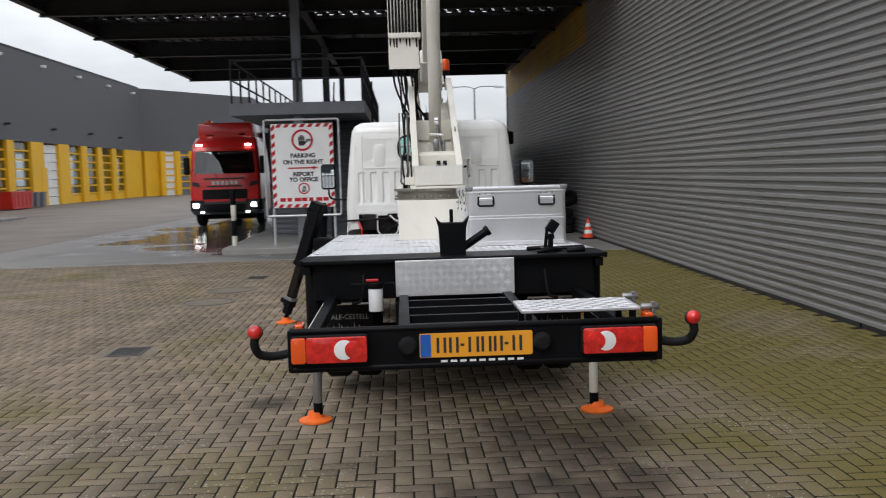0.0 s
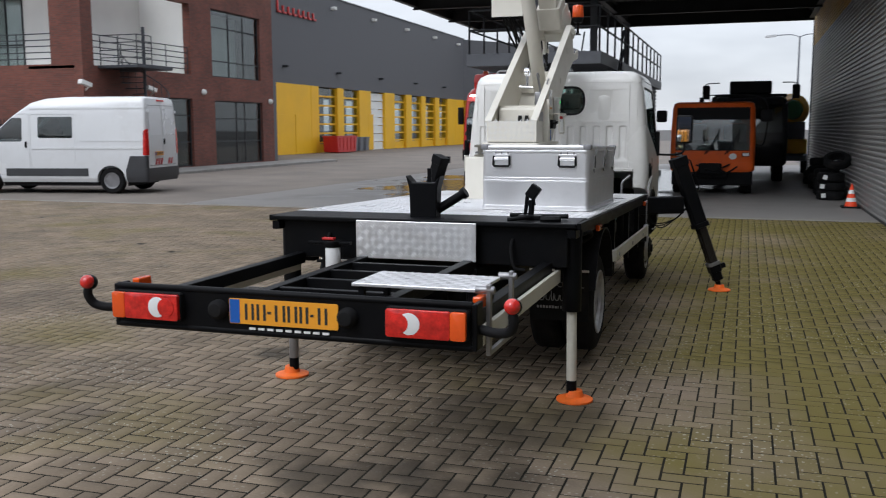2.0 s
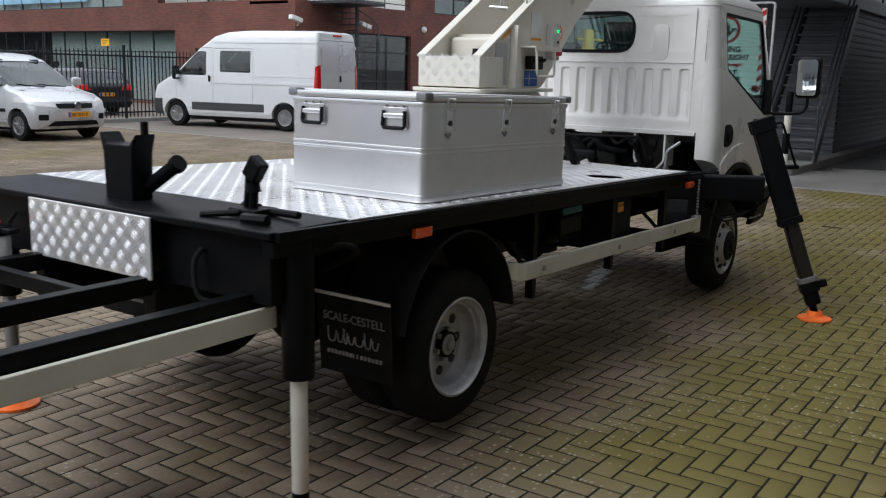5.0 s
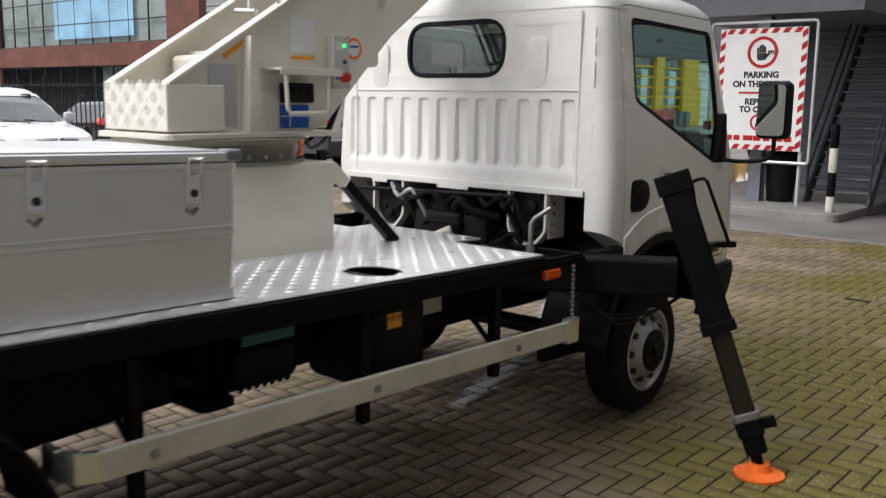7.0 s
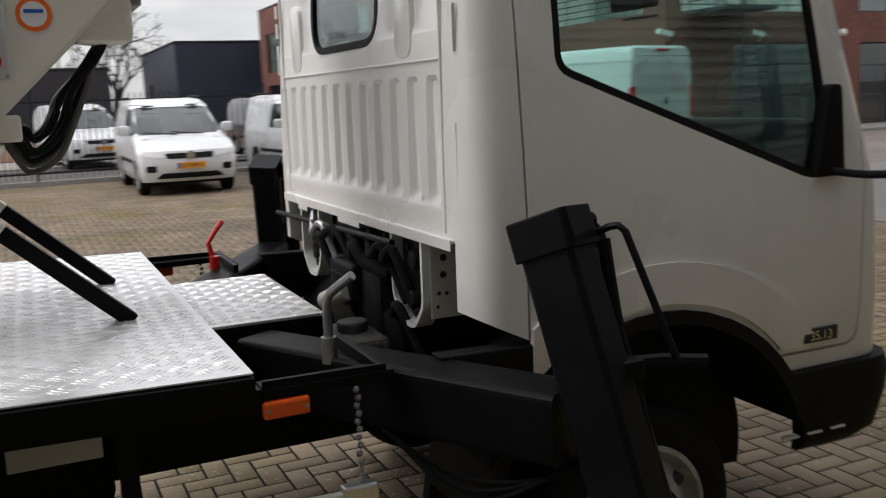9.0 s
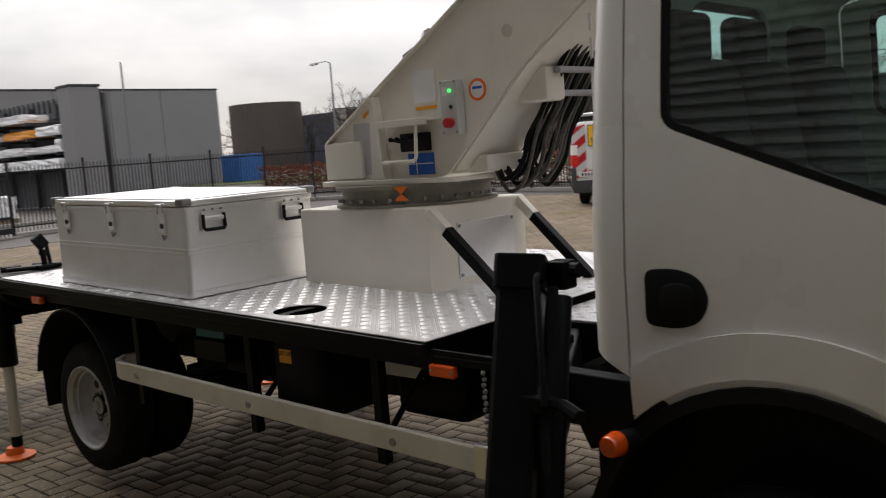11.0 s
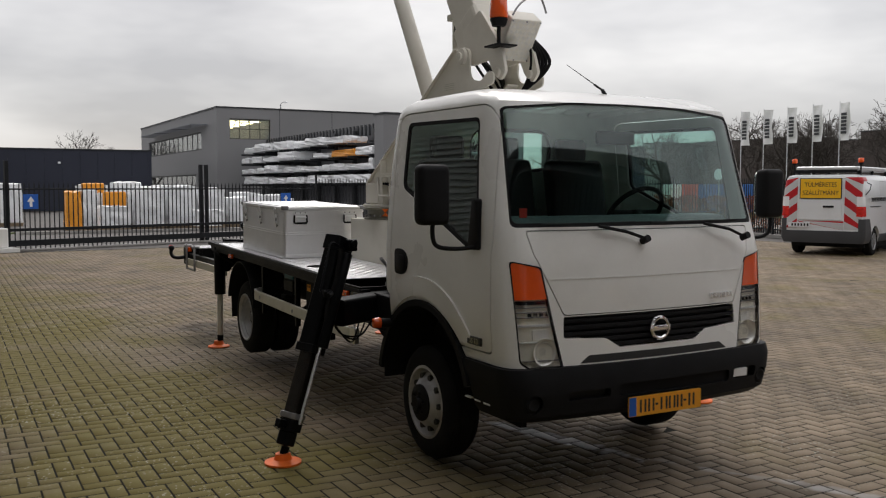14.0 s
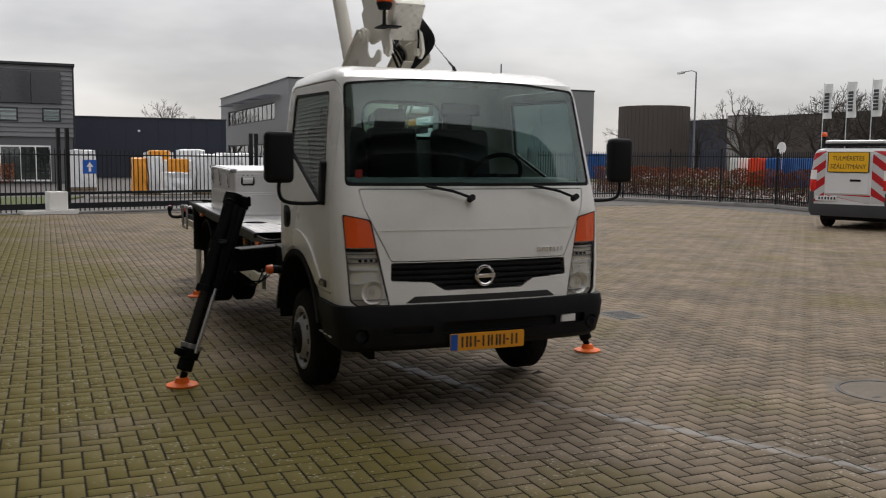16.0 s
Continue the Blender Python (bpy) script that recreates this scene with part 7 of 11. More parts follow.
def car_wheel(parent, x, y, r, side, w=0.2, rim=CARRIM, spokes=10):
    m = Matrix.Translation((x, y, r)) @ Matrix.Diagonal((side, 1, 1, 1))
    g = bmesh.new()
    lathe(g, [(-w, r * 0.62), (-w, r * 0.9), (-w + 0.03, r), (-0.03, r), (0.0, r * 0.92), (0.004, r * 0.75), (-0.006, r * 0.62), (-w, r * 0.62)], 28, m)
    ty = part("wheel", g, RUBBER, parent, smooth=True)
    g = bmesh.new()
    lathe(g, [(-0.01, r * 0.63), (0.004, r * 0.62), (0.0, r * 0.56), (-0.03, r * 0.52), (-0.035, r * 0.2), (-0.01, r * 0.16), (-0.008, 0.0)], 28, m)
    rm = part("rim", g, rim, ty, smooth=True)
    for i in range(spokes):
        a = 2 * math.pi * i / spokes
        g = bmesh.new()
        box(g, (-0.03, -r * 0.045, r * 0.14), (-0.008, r * 0.045, r * 0.57), 0.004, m @ Matrix.Rotation(a, 4, "X"), 1)
        part("spoke", g, rim, ty)
    return ty


def vehicle(name, label, category, m, levels, paint, wb, half, r, windows=(), doors=(), zones=(), group="", rim=CARRIM, seats=True, floor_z=None, wheel_w=0.2, inner_x=None):
    """A vehicle whose rear axle stands over the origin and whose nose looks to +y.
    levels: height, front, rear, half width and bow; windows, doors and zones: name, outline, axis, from, to (zones also material and depth)."""
    top = thing(name, label, category, m, group=group)
    arch = lambda y, k: [(y + (r + k) * math.cos(radians(q)), r + (r + k) * math.sin(radians(q))) for q in range(0, 181, 12)] + [(y - r - k, 0), (y + r + k, 0)]
    body = loft(levels)
    z0 = levels[0][0]
    inner = carve(loft(levels, 0.05), ("-", slab((-3, -4, -1), (3, 9, floor_z or z0 + 0.35))))
    body = carve(body, ("-", inner), ("-", pz(arch(0, 0.055), "x", -2, 2)), ("-", pz(arch(wb, 0.055), "x", -2, 2)), *[("-", pz(o, a, lo, hi)) for n_, o, a, lo, hi in windows])
    whole = body.copy()
    shell_ = part("body", carve(body, *[("-", pz(o, a, lo, hi)) for n_, o, a, lo, hi in doors]), paint, top, smooth=True)
    for n_, o, a, lo, hi in doors:
        c = Vector((sum(p[0] for p in o) / len(o), sum(p[1] for p in o) / len(o)))
        o2 = [tuple(Vector(p) + (c - Vector(p)).normalized() * 0.011) for p in o]
        part(n_, carve(whole.copy(), ("*", pz(o2, a, lo, hi))), paint, top, smooth=True)
    whole.free()
    for n_, o, a, lo, hi in windows:
        gl = part(n_, carve(loft(levels, 0.004), ("-", loft(levels, 0.012, -0.05)), ("*", pz(o, a, lo, hi)), quick=True), WINDOWG, top, smooth=True)
        gl.visible_shadow = False
    for n_, mt, o, a, lo, hi, d in zones:
        part(n_, carve(loft(levels, -d), ("-", loft(levels, 0.004, -0.05)), ("*", pz(o, a, lo, hi)), *([("-", pz(arch(0, 0.055), "x", -2, 2)), ("-", pz(arch(wb, 0.055), "x", -2, 2))] if n_ in ("sill", "bumper_corner", "side_strip", "front_bumper", "bumper") else []), quick=True), mt, top, smooth=True)
    for y in (0, wb):
        for s in (1, -1):
            car_wheel(top, s * half, y, r, s, wheel_w, rim)
    g = bmesh.new()
    box(g, (-half + 0.1, -0.45, 0.2), (half - 0.1, wb + 0.4, (floor_z or z0 + 0.35) - 0.02))
    for y in (0, wb):
        cyl(g, (-half + 0.05, y, r), (half - 0.05, y, r), 0.05)
    part("underbody", carve(g, ("-", pz(arch(0, 0.05), "x", -2, 2)), ("-", pz(arch(wb, 0.05), "x", -2, 2))), PLASTIC, top)
    if seats:
        fz = floor_z or z0 + 0.35
        for s in (-1, 1):
            g = bmesh.new()
            y = wb - 1.15
            box(g, (s * 0.42 - 0.24, y - 0.1, fz), (s * 0.42 + 0.24, y + 0.42, fz + 0.3), 0.06)
            box(g, (s * 0.42 - 0.24, y - 0.2, fz + 0.2), (s * 0.42 + 0.24, y - 0.06, fz + 0.85), 0.06)
            box(g, (s * 0.42 - 0.13, y - 0.2, fz + 0.87), (s * 0.42 + 0.13, y - 0.1, fz + 1.05), 0.04)
            part("seat", g, SEAT, top)
        g = bmesh.new()
        box(g, (-half + 0.12, wb - 0.55, fz), (half - 0.12, wb - 0.05, fz + 0.42), 0.06)
        part("dashboard", g, DASH, top)
        g = bmesh.new()
        c = Vector((-0.42, wb - 0.68, fz + 0.5))
        tube(g, [c + Vector((0.19 * math.cos(a), -0.06 * math.sin(a), 0.18 * math.sin(a))) for a in [k * math.pi / 10 for k in range(20)]], 0.015, 6, True)
        part("steering_wheel", g, PLASTIC, top)
    return top


def add(top, name, material, *pieces, label="", smooth=False):
    """One part made of rounded boxes (corner, corner, radius)."""
    g = bmesh.new()
    for a, b, r in pieces:
        box(g, a, b, r)
    return part(name, g, material, top, label, smooth)


def side_mirror(top, x, y, z, s, paint, tall=0.2):
    g = bmesh.new()
    box(g, (min(s * x, s * (x + 0.22)), y - 0.06, z - tall / 2), (max(s * x, s * (x + 0.22)), y + 0.06, z + tall / 2), 0.045)
    mr = part("side_mirror", g, paint, top, smooth=True)
    add(mr, "mirror_glass", MIRROR, ((min(s * (x + 0.03), s * (x + 0.2)), y - 0.066, z - tall * 0.36), (max(s * (x + 0.03), s * (x + 0.2)), y - 0.06, z + tall * 0.36), 0.0))
    return mr


# the tall white panel van
L1 = [(0.30, 4.30, -0.97, 0.96, 0.14), (0.42, 4.40, -1.0, 1.015, 0.2), (0.85, 4.40, -1.0, 1.025, 0.22), (1.08, 4.30, -1.0, 1.025, 0.24), (1.26, 3.95, -1.0, 1.022, 0.2),
      (1.36, 3.66, -1.0, 1.015, 0.16), (1.70, 3.24, -0.99, 1.0, 0.13), (2.06, 2.78, -0.98, 0.965, 0.11), (2.36, 2.30, -0.965, 0.93, 0.09), (2.47, 1.90, -0.94, 0.88, 0.07), (2.52, 1.30, -0.86, 0.76, 0.05)]
side_w = rounded([(2.42, 1.36), (2.42, 1.98), (2.72, 1.98), (3.30, 1.46), (3.36, 1.36)], 0.06)
van = vehicle("panel_van", "tall white panel van with grey trim, parked on the yard", "van", heading(-14.0, 17.45, -0.98, -0.2), L1, CARWHITE, 3.45, 0.99, 0.34,
              windows=[("windscreen", rounded([(-0.86, 1.40), (0.86, 1.40), (0.80, 2.02), (-0.80, 2.02)], 0.08), "y", 1.5, 5),
                       ("side_window", side_w, "x", -2, -0.5), ("side_window", side_w, "x", 0.5, 2),
                       ("load_window", rounded(rect(1.02, 1.45, 1.98, 2.0), 0.05), "x", -2, -0.5)],
              doors=[("front_door", rounded([(2.22, 0.5), (2.22, 2.08), (2.68, 2.08), (3.42, 1.42), (3.42, 0.5)], 0.06), "x", -2, -0.5),
                     ("sliding_door", rect(0.95, 0.5, 2.18, 2.06, 0.05), "x", -2, -0.5),
                     ("rear_door", rect(-0.86, 0.72, -0.008, 2.30, 0.06), "y", -2, -0.5), ("rear_door", rect(0.008, 0.72, 0.86, 2.30, 0.06), "y", -2, -0.5)],
              zones=[("side_strip", STRIP, rect(0.62, 0.46, 2.9, 0.66), "x", -2, 2, 0.014), ("rear_bumper", STRIP, rect(-1.2, 0.28, 1.2, 0.66), "y", -2, -0.6, 0.02),
                     ("bumper_corner", STRIP, [(-1.1, 0.3), (-0.42, 0.3), (-0.42, 0.6), (-0.55, 0.98), (-1.1, 0.98)], "x", -2, -0.93, 0.016), 
                     ("front_bumper", STRIP, rect(-1.2, 0.28, 1.2, 0.72), "y", 3.9, 5, 0.02), ("side_rib", CARWHITE, rect(-0.9, 1.16, 2.15, 1.22), "x", -2, 2, 0.012), ("side_rib", CARWHITE, rect(-0.9, 1.36, 0.9, 1.39), "x", -2, 2, 0.008), ("gutter", CARWHITE, rect(-0.95, 2.20, 2.2, 2.24), "x", -2, 2, 0.012),
                     ("tail_lamp", REDLENS, [(-1.2, 1.0), (-0.90, 1.0), (-0.92, 1.62), (-1.0, 1.68), (-1.2, 1.68)], "x", -2, -0.88, 0.014), ("tail_lamp", REDLENS, [(-1.2, 1.0), (-0.90, 1.0), (-0.92, 1.62), (-1.0, 1.68), (-1.2, 1.68)], "x", 0.88, 2, 0.014),
                     ("door_pressing", SILVER, rect(-0.80, 1.52, -0.06, 2.22, 0.05), "y", -2, -0.6, 0.006), ("door_pressing", SILVER, rect(0.06, 1.52, 0.80, 2.22, 0.05), "y", -2, -0.6, 0.006),
                     ("headlamp", WHITELENS, [(0.55, 0.85), (0.99, 0.9), (0.99, 1.2), (0.8, 1.22)], "y", 3.5, 5, 0.006), ("headlamp", WHITELENS, [(-0.55, 0.85), (-0.99, 0.9), (-0.99, 1.2), (-0.8, 1.22)], "y", 3.5, 5, 0.006)],
              group="parked vans")
side_mirror(van, 1.02, 3.32, 1.42, -1, PLASTIC, 0.36)
side_mirror(van, 1.02, 3.32, 1.42, 1, PLASTIC, 0.36)
number_plate(van, -0.58, -0.06, 0.98, 1.09, -1.035, -1)
for i, x in enumerate((-0.52, -0.36, -0.2, 0.28, 0.44)):
    g = bmesh.new()
    prism(g, [(x, 0.74), (x + 0.09, 0.74), (x + 0.17, 0.9), (x + 0.08, 0.9)], "y", -1.012, -1.0)
    part("warning_stripe", g, STRIPERED, van)
add(van, "rear_handle", PLASTIC, ((0.05, -1.03, 1.27), (0.11, -1.0, 1.42), 0.01))
add(van, "door_handle", PLASTIC, ((-1.045, 2.28, 1.20), (-1.02, 2.34, 1.36), 0.01))
for x in (-0.84, 0.84):
    for z in (0.95, 2.1):
        add(van, "hinge", CARWHITE, ((x - 0.04, -1.03, z), (x + 0.04, -0.99, z + 0.07), 0.008))
add(van, "stop_lamp", REDLENS, ((-0.2, -0.99, 2.4), (0.2, -0.95, 2.45), 0.01))
for x in (-0.5, 0.35):
    g = bmesh.new()
    tube(g, [(x, -0.2, 0.4), (x, 0.3, 0.24), (x + 0.05, 0.8, 0.2)], 0.035)
    part("exhaust_pipe", g, STEEL, van)


# the two compact vans
def compact_van(m, paint, label, w, h, grille_z, lamp_w, plate_y):
    L2 = [(0.26, 3.32, -0.84, w - 0.06, 0.16), (0.36, 3.42, -0.88, w - 0.02, 0.24), (0.62, 3.45, -0.88, w, 0.26), (0.82, 3.38, -0.88, w, 0.28), (0.95, 3.12, -0.88, w - 0.005, 0.26), (1.02, 2.72, -0.88, w - 0.015, 0.22),
          (1.07, 2.46, -0.88, w - 0.03, 0.16), (1.40, 1.90, -0.86, w - 0.09, 0.12), (h - 0.14, 1.40, -0.83, w - 0.15, 0.10), (h - 0.04, 1.05, -0.78, w - 0.21, 0.08), (h, 0.6, -0.66, w - 0.32, 0.06)]
    zw = h - 0.2
    sw = rounded([(1.00, 1.10), (1.00, zw), (1.42, zw), (2.20, 1.16), (2.22, 1.10)], 0.05)
    nose = lambda s: [(s * lamp_w, 0.70), (s * (w - 0.02), 0.75), (s * (w + 0.1), 0.9), (s * (w - 0.1), 0.9), (s * lamp_w, 0.80)]
    v_ = vehicle("compact_van", label, "van", m, L2, paint, 2.68, w - 0.03, 0.31,
                 windows=[("windscreen", rounded([(-w + 0.13, 1.10), (w - 0.13, 1.10), (w - 0.22, zw + 0.02), (-w + 0.22, zw + 0.02)], 0.06), "y", 0.8, 4), ("side_window", sw, "x", -2, -0.4), ("side_window", sw, "x", 0.4, 2)],
                 doors=[("front_door", rounded([(0.92, 0.42), (0.92, zw + 0.08), (1.38, zw + 0.08), (2.32, 1.12), (2.32, 0.42)], 0.05), "x", -2, -0.4), ("front_door", rounded([(0.92, 0.42), (0.92, zw + 0.08), (1.38, zw + 0.08), (2.32, 1.12), (2.32, 0.42)], 0.05), "x", 0.43, 2.1)],
                 zones=[("headlamp", WHITELENS, nose(1), "y", 2.6, 4, 0.008), ("headlamp", WHITELENS, nose(-1), "y", 2.6, 4, 0.008),
                        ("grille", PLASTIC, rounded([(-lamp_w + 0.05, grille_z), (lamp_w - 0.05, grille_z), (lamp_w - 0.02, grille_z + 0.1), (-lamp_w + 0.02, grille_z + 0.1)], 0.03), "y", 2.8, 4, 0.008),
                        ("lower_grille", PLASTIC, rounded([(-0.62, 0.32), (0.62, 0.32), (0.5, 0.42), (-0.5, 0.42)], 0.03), "y", 2.8, 4, 0.012),
                        ("fog_lamp_recess", PLASTIC, rect(0.6, 0.44, 0.78, 0.56, 0.03), "y", 2.6, 4, 0.006), ("fog_lamp_recess", PLASTIC, rect(-0.78, 0.44, -0.6, 0.56, 0.03), "y", 2.6, 4, 0.006),
                        ("sill", PLASTIC, rect(0.35, 0.25, 2.35, 0.36), "x", -2, 2, 0.012), ("side_moulding", PLASTIC, rect(0.4, 0.58, 2.3, 0.65), "x", -2, 2, 0.01)], group="parked vans")
    for s in (-1, 1):
        side_mirror(v_, w - 0.03, 2.08, 1.2, s, paint, 0.19)
        g = bmesh.new()
        tube(g, curve_pts([(s * 0.25 - 0.2, 2.44, 1.10), (s * 0.25 + 0.1, 2.42, 1.115), (s * 0.25 + 0.4, 2.36, 1.15)], 4), 0.012, 6)
        part("wiper", g, PLASTIC, v_)
    number_plate(v_, -0.26, 0.26, 0.50, 0.61, plate_y, 1)
    g = bmesh.new()
    cyl(g, (0, 3.43, grille_z + 0.06), (0, 3.475, grille_z + 0.06), 0.075, seg=20)
    part("emblem_disc", g, CHROME, v_)
    for s in (-1, 1):
        g = bmesh.new()
        tube(g, [(s * (w - 0.2), -0.7, h + 0.0), (s * (w - 0.2), -0.6, h + 0.03), (s * (w - 0.2), 0.7, h + 0.03), (s * (w - 0.2), 0.8, h - 0.01)], 0.016, 6)
        part("roof_rail", g, PLASTIC, v_)
    return v_


white_van = compact_van(heading(-17.7, 7.85, 1.0, 0.0), CARWHITE, "white compact van with a black grille, parked at the yard edge", 0.905, 1.80, 0.68, 0.46, 3.478)



def repainted(m, paint, label):
    """Another van of the same make in another colour."""
    v_ = tagged(copy_thing(white_van, m), label)
    for o in v_.children_recursive:
        if o.data.materials[0] == CARWHITE:
            o.data = o.data.copy()
            o.data.materials[0] = paint
    return v_


repainted(heading(-17.75, 10.78, 0.993, 0.055), SILVER, "silver compact van with a yellow plate at the yard edge")

# the white escort van with warning stripes
L4 = [(0.32, 4.10, -0.98, 0.93, 0.14), (0.45, 4.20, -1.01, 0.985, 0.2), (0.85, 4.20, -1.01, 0.99, 0.22), (1.02, 4.0, -1.01, 0.99, 0.22), (1.14, 3.4, -1.01, 0.985, 0.16), (1.55, 2.8, -1.0, 0.955, 0.12),
      (1.86, 2.3, -0.98, 0.91, 0.09), (1.96, 1.9, -0.95, 0.86, 0.07), (2.0, 1.3, -0.87, 0.74, 0.05)]
ev = vehicle("escort_van", "white escort van with red and silver warning stripes and orange beacons", "van", heading(-16.42, -4.25, -0.925, -0.38), L4, CARWHITE, 3.0, 0.96, 0.34,
             windows=[("windscreen", rounded([(-0.8, 1.2), (0.8, 1.2), (0.74, 1.82), (-0.74, 1.82)], 0.08), "y", 1.5, 5), ("side_window", rounded([(1.9, 1.2), (1.9, 1.82), (2.2, 1.82), (3.0, 1.3), (3.0, 1.2)], 0.05), "x", 0.4, 2)],
             doors=[("rear_door", rect(-0.84, 0.70, -0.007, 1.90, 0.05), "y", -2, -0.6), ("rear_door", rect(0.007, 0.70, 0.84, 1.90, 0.05), "y", -2, -0.6), ("sliding_door", rect(0.5, 0.5, 1.75, 1.85, 0.05), "x", 0.4, 2)],
             zones=[("rear_bumper", STRIP, rect(-1.2, 0.30, 1.2, 0.62), "y", -2, -0.6, 0.02), ("bumper_corner", STRIP, [(-1.2, 0.3), (-0.40, 0.3), (-0.40, 0.56), (-0.6, 0.92), (-1.2, 0.92)], "x", -2, -0.85, 0.014), ("bumper_corner", STRIP, [(-1.2, 0.3), (-0.40, 0.3), (-0.40, 0.56), (-0.6, 0.92), (-1.2, 0.92)], "x", 0.85, 2, 0.014),
                    ("sill", STRIP, rect(0.4, 0.3, 2.6, 0.52), "x", -2, 2, 0.012), ("chevron_band", STRIPEGREY, rect(-0.55, 1.32, 2.6, 1.45), "x", -2, 2, 0.006), ("door_track", STRIP, rect(-0.5, 1.2, 0.45, 1.225), "x", -2, 2, 0.01),
                    ("tail_lamp", REDLENS, rect(-1.2, 0.98, -0.93, 1.22), "x", 0.8, 2, 0.014), ("tail_lamp", WHITELENS, rect(-1.2, 1.225, -0.93, 1.46), "x", 0.8, 2, 0.014), ("tail_lamp", REDLENS, rect(-1.2, 0.98, -0.93, 1.22), "x", -2, -0.8, 0.014), ("tail_lamp", WHITELENS, rect(-1.2, 1.225, -0.93, 1.46), "x", -2, -0.8, 0.014)],
             group="parked vans", rim=STEEL)
# stripes on the rear doors
def striped(s, x0, x1, z0, z1, n):
    for i in range(-n, n * 3):
        za = z0 + i * 0.2
        pts = [(x0, za), (x1, za - s * (x1 - x0) * 0.75 * 1.0), (x1, za - s * (x1 - x0) * 0.75 + 0.2), (x0, za + 0.2)]
        lo, hi = min(p[1] for p in pts), max(p[1] for p in pts)
        if hi <= z0 or lo >= z1:
            continue
        pts = [(x, min(max(z, z0), z1)) for x, z in pts]
        if max(p[1] for p in pts) - min(p[1] for p in pts) < 0.02:
            continue
        part("warning_stripe", carve(loft(L4, -0.006), ("-", loft(L4, 0.003, -0.05)), ("*", pz(pts, "y", -2, -0.6)), quick=True), STRIPERED if i % 2 else STRIPEGREY, ev)
striped(-1, -0.94, -0.60, 0.66, 1.93, 4)
striped(1, 0.52, 0.92, 0.66, 1.93, 4)
striped(1, -0.585, 0.51, 0.64, 0.86, 4)
g = bmesh.new()
box(g, (-0.52, -1.045, 1.42), (0.44, -1.008, 1.90), 0.006)
board = part("sign_board", g, SIGNYEL, ev, "yellow sign with black capitals")
for txt, z in (("TÚLMÉRETES", 1.70), ("SZÁLLÍTMÁNY", 1.50)):
    g = bmesh.new()
    merge(g, lettering(txt, 0.155, 0.003, wide=0.86), Matrix.Translation((-0.04, -1.048, z)))
    part("lettering", g, INK, board)
g = bmesh.new()
for a, b in (((-0.53, 1.41), (0.45, 1.425)), ((-0.53, 1.895), (0.45, 1.91)), ((-0.535, 1.41), (-0.52, 1.91)), ((0.44, 1.41), (0.455, 1.91))):
    box(g, (a[0], -1.05, a[1]), (b[0], -1.01, b[1]))
part("sign_frame", g, INK, board)
add(ev, "door_panel", CARWHITE, ((-0.56, -1.03, 0.88), (0.46, -1.008, 1.40), 0.012))
add(ev, "rear_handle", PLASTIC, ((0.02, -1.05, 1.19), (0.28, -1.02, 1.24), 0.012))
pl = add(ev, "number_plate", CARWHITE, ((-0.80, -1.05, 0.70), (-0.28, -1.02, 0.82), 0.004), label="white number plate in a black holder")
for i in range(6):
    add(pl, "plate_bar", INK, ((-0.72 + i * 0.075, -1.054, 0.73), (-0.68 + i * 0.075, -1.05, 0.795), 0))
for i in range(20):
    g = bmesh.new()
    y = -0.4 + i * 0.15
    prism(g, [(y, 1.335), (y + 0.05, 1.335), (y + 0.1, 1.385), (y + 0.05, 1.435), (y, 1.435), (y + 0.05, 1.385)], "x", 0.966, 0.992)
    part("chevron", g, STRIP, ev)
rack = add(ev, "roof_box", ALU, ((-0.72, -0.8, 2.08), (0.72, 2.2, 2.2), 0.03), label="flat grey aluminium roof rack")
for y in (-0.6, 0.6, 1.9):
    add(rack, "rack_foot", PLASTIC, ((-0.74, y, 1.93), (-0.68, y + 0.08, 2.1), 0.005), ((0.68, y, 1.93), (0.74, y + 0.08, 2.1), 0.005))
add(rack, "cross_tube", PLASTIC, ((-0.74, -0.84, 2.04), (0.74, -0.79, 2.12), 0.01))
for x in (-0.80, 0.78):
    g = bmesh.new()
    cyl(g, (x, -0.66, 1.95), (x, -0.66, 2.26), 0.018)
    cyl(g, (x, -0.66, 2.24), (x, -0.66, 2.29), 0.055, seg=20)
    bc = part("beacon", g, PLASTIC, ev)
    g = bmesh.new()
    cyl(g, (x, -0.66, 2.29), (x, -0.66, 2.40), 0.07, 0.062, seg=20, edge=0.02)
    part("beacon_dome", g, AMBER, bc, "orange beacon dome", smooth=True)
g = bmesh.new()
tube(g, [(0.97, -0.92, 1.5), (1.06, -0.9, 1.62), (1.06, -0.8, 1.75), (0.95, -0.75, 1.8)], 0.012, 6)
part("lamp_guard", g, PLASTIC, ev)

# cars and vans beyond the fence
L5 = [(0.24, 3.55, -0.98, 0.82, 0.16), (0.36, 3.66, -1.02, 0.89, 0.24), (0.62, 3.68, -1.03, 0.9, 0.26), (0.80, 3.4, -1.02, 0.9, 0.24), (0.93, 2.4, -1.0, 0.885, 0.18), (1.15, 1.95, -0.92, 0.80, 0.12), (1.36, 1.4, -0.78, 0.71, 0.1), (1.44, 1.0, -0.6, 0.62, 0.08), (1.46, 0.5, -0.4, 0.5, 0.05)]
car_sides = [("side_window", rounded([(-0.75, 0.96), (-0.6, 1.32), (1.3, 1.32), (1.95, 0.98)], 0.05), "x", -2, -0.4), ("side_window", rounded([(-0.75, 0.96), (-0.6, 1.32), (1.3, 1.32), (1.95, 0.98)], 0.05), "x", 0.4, 2)]


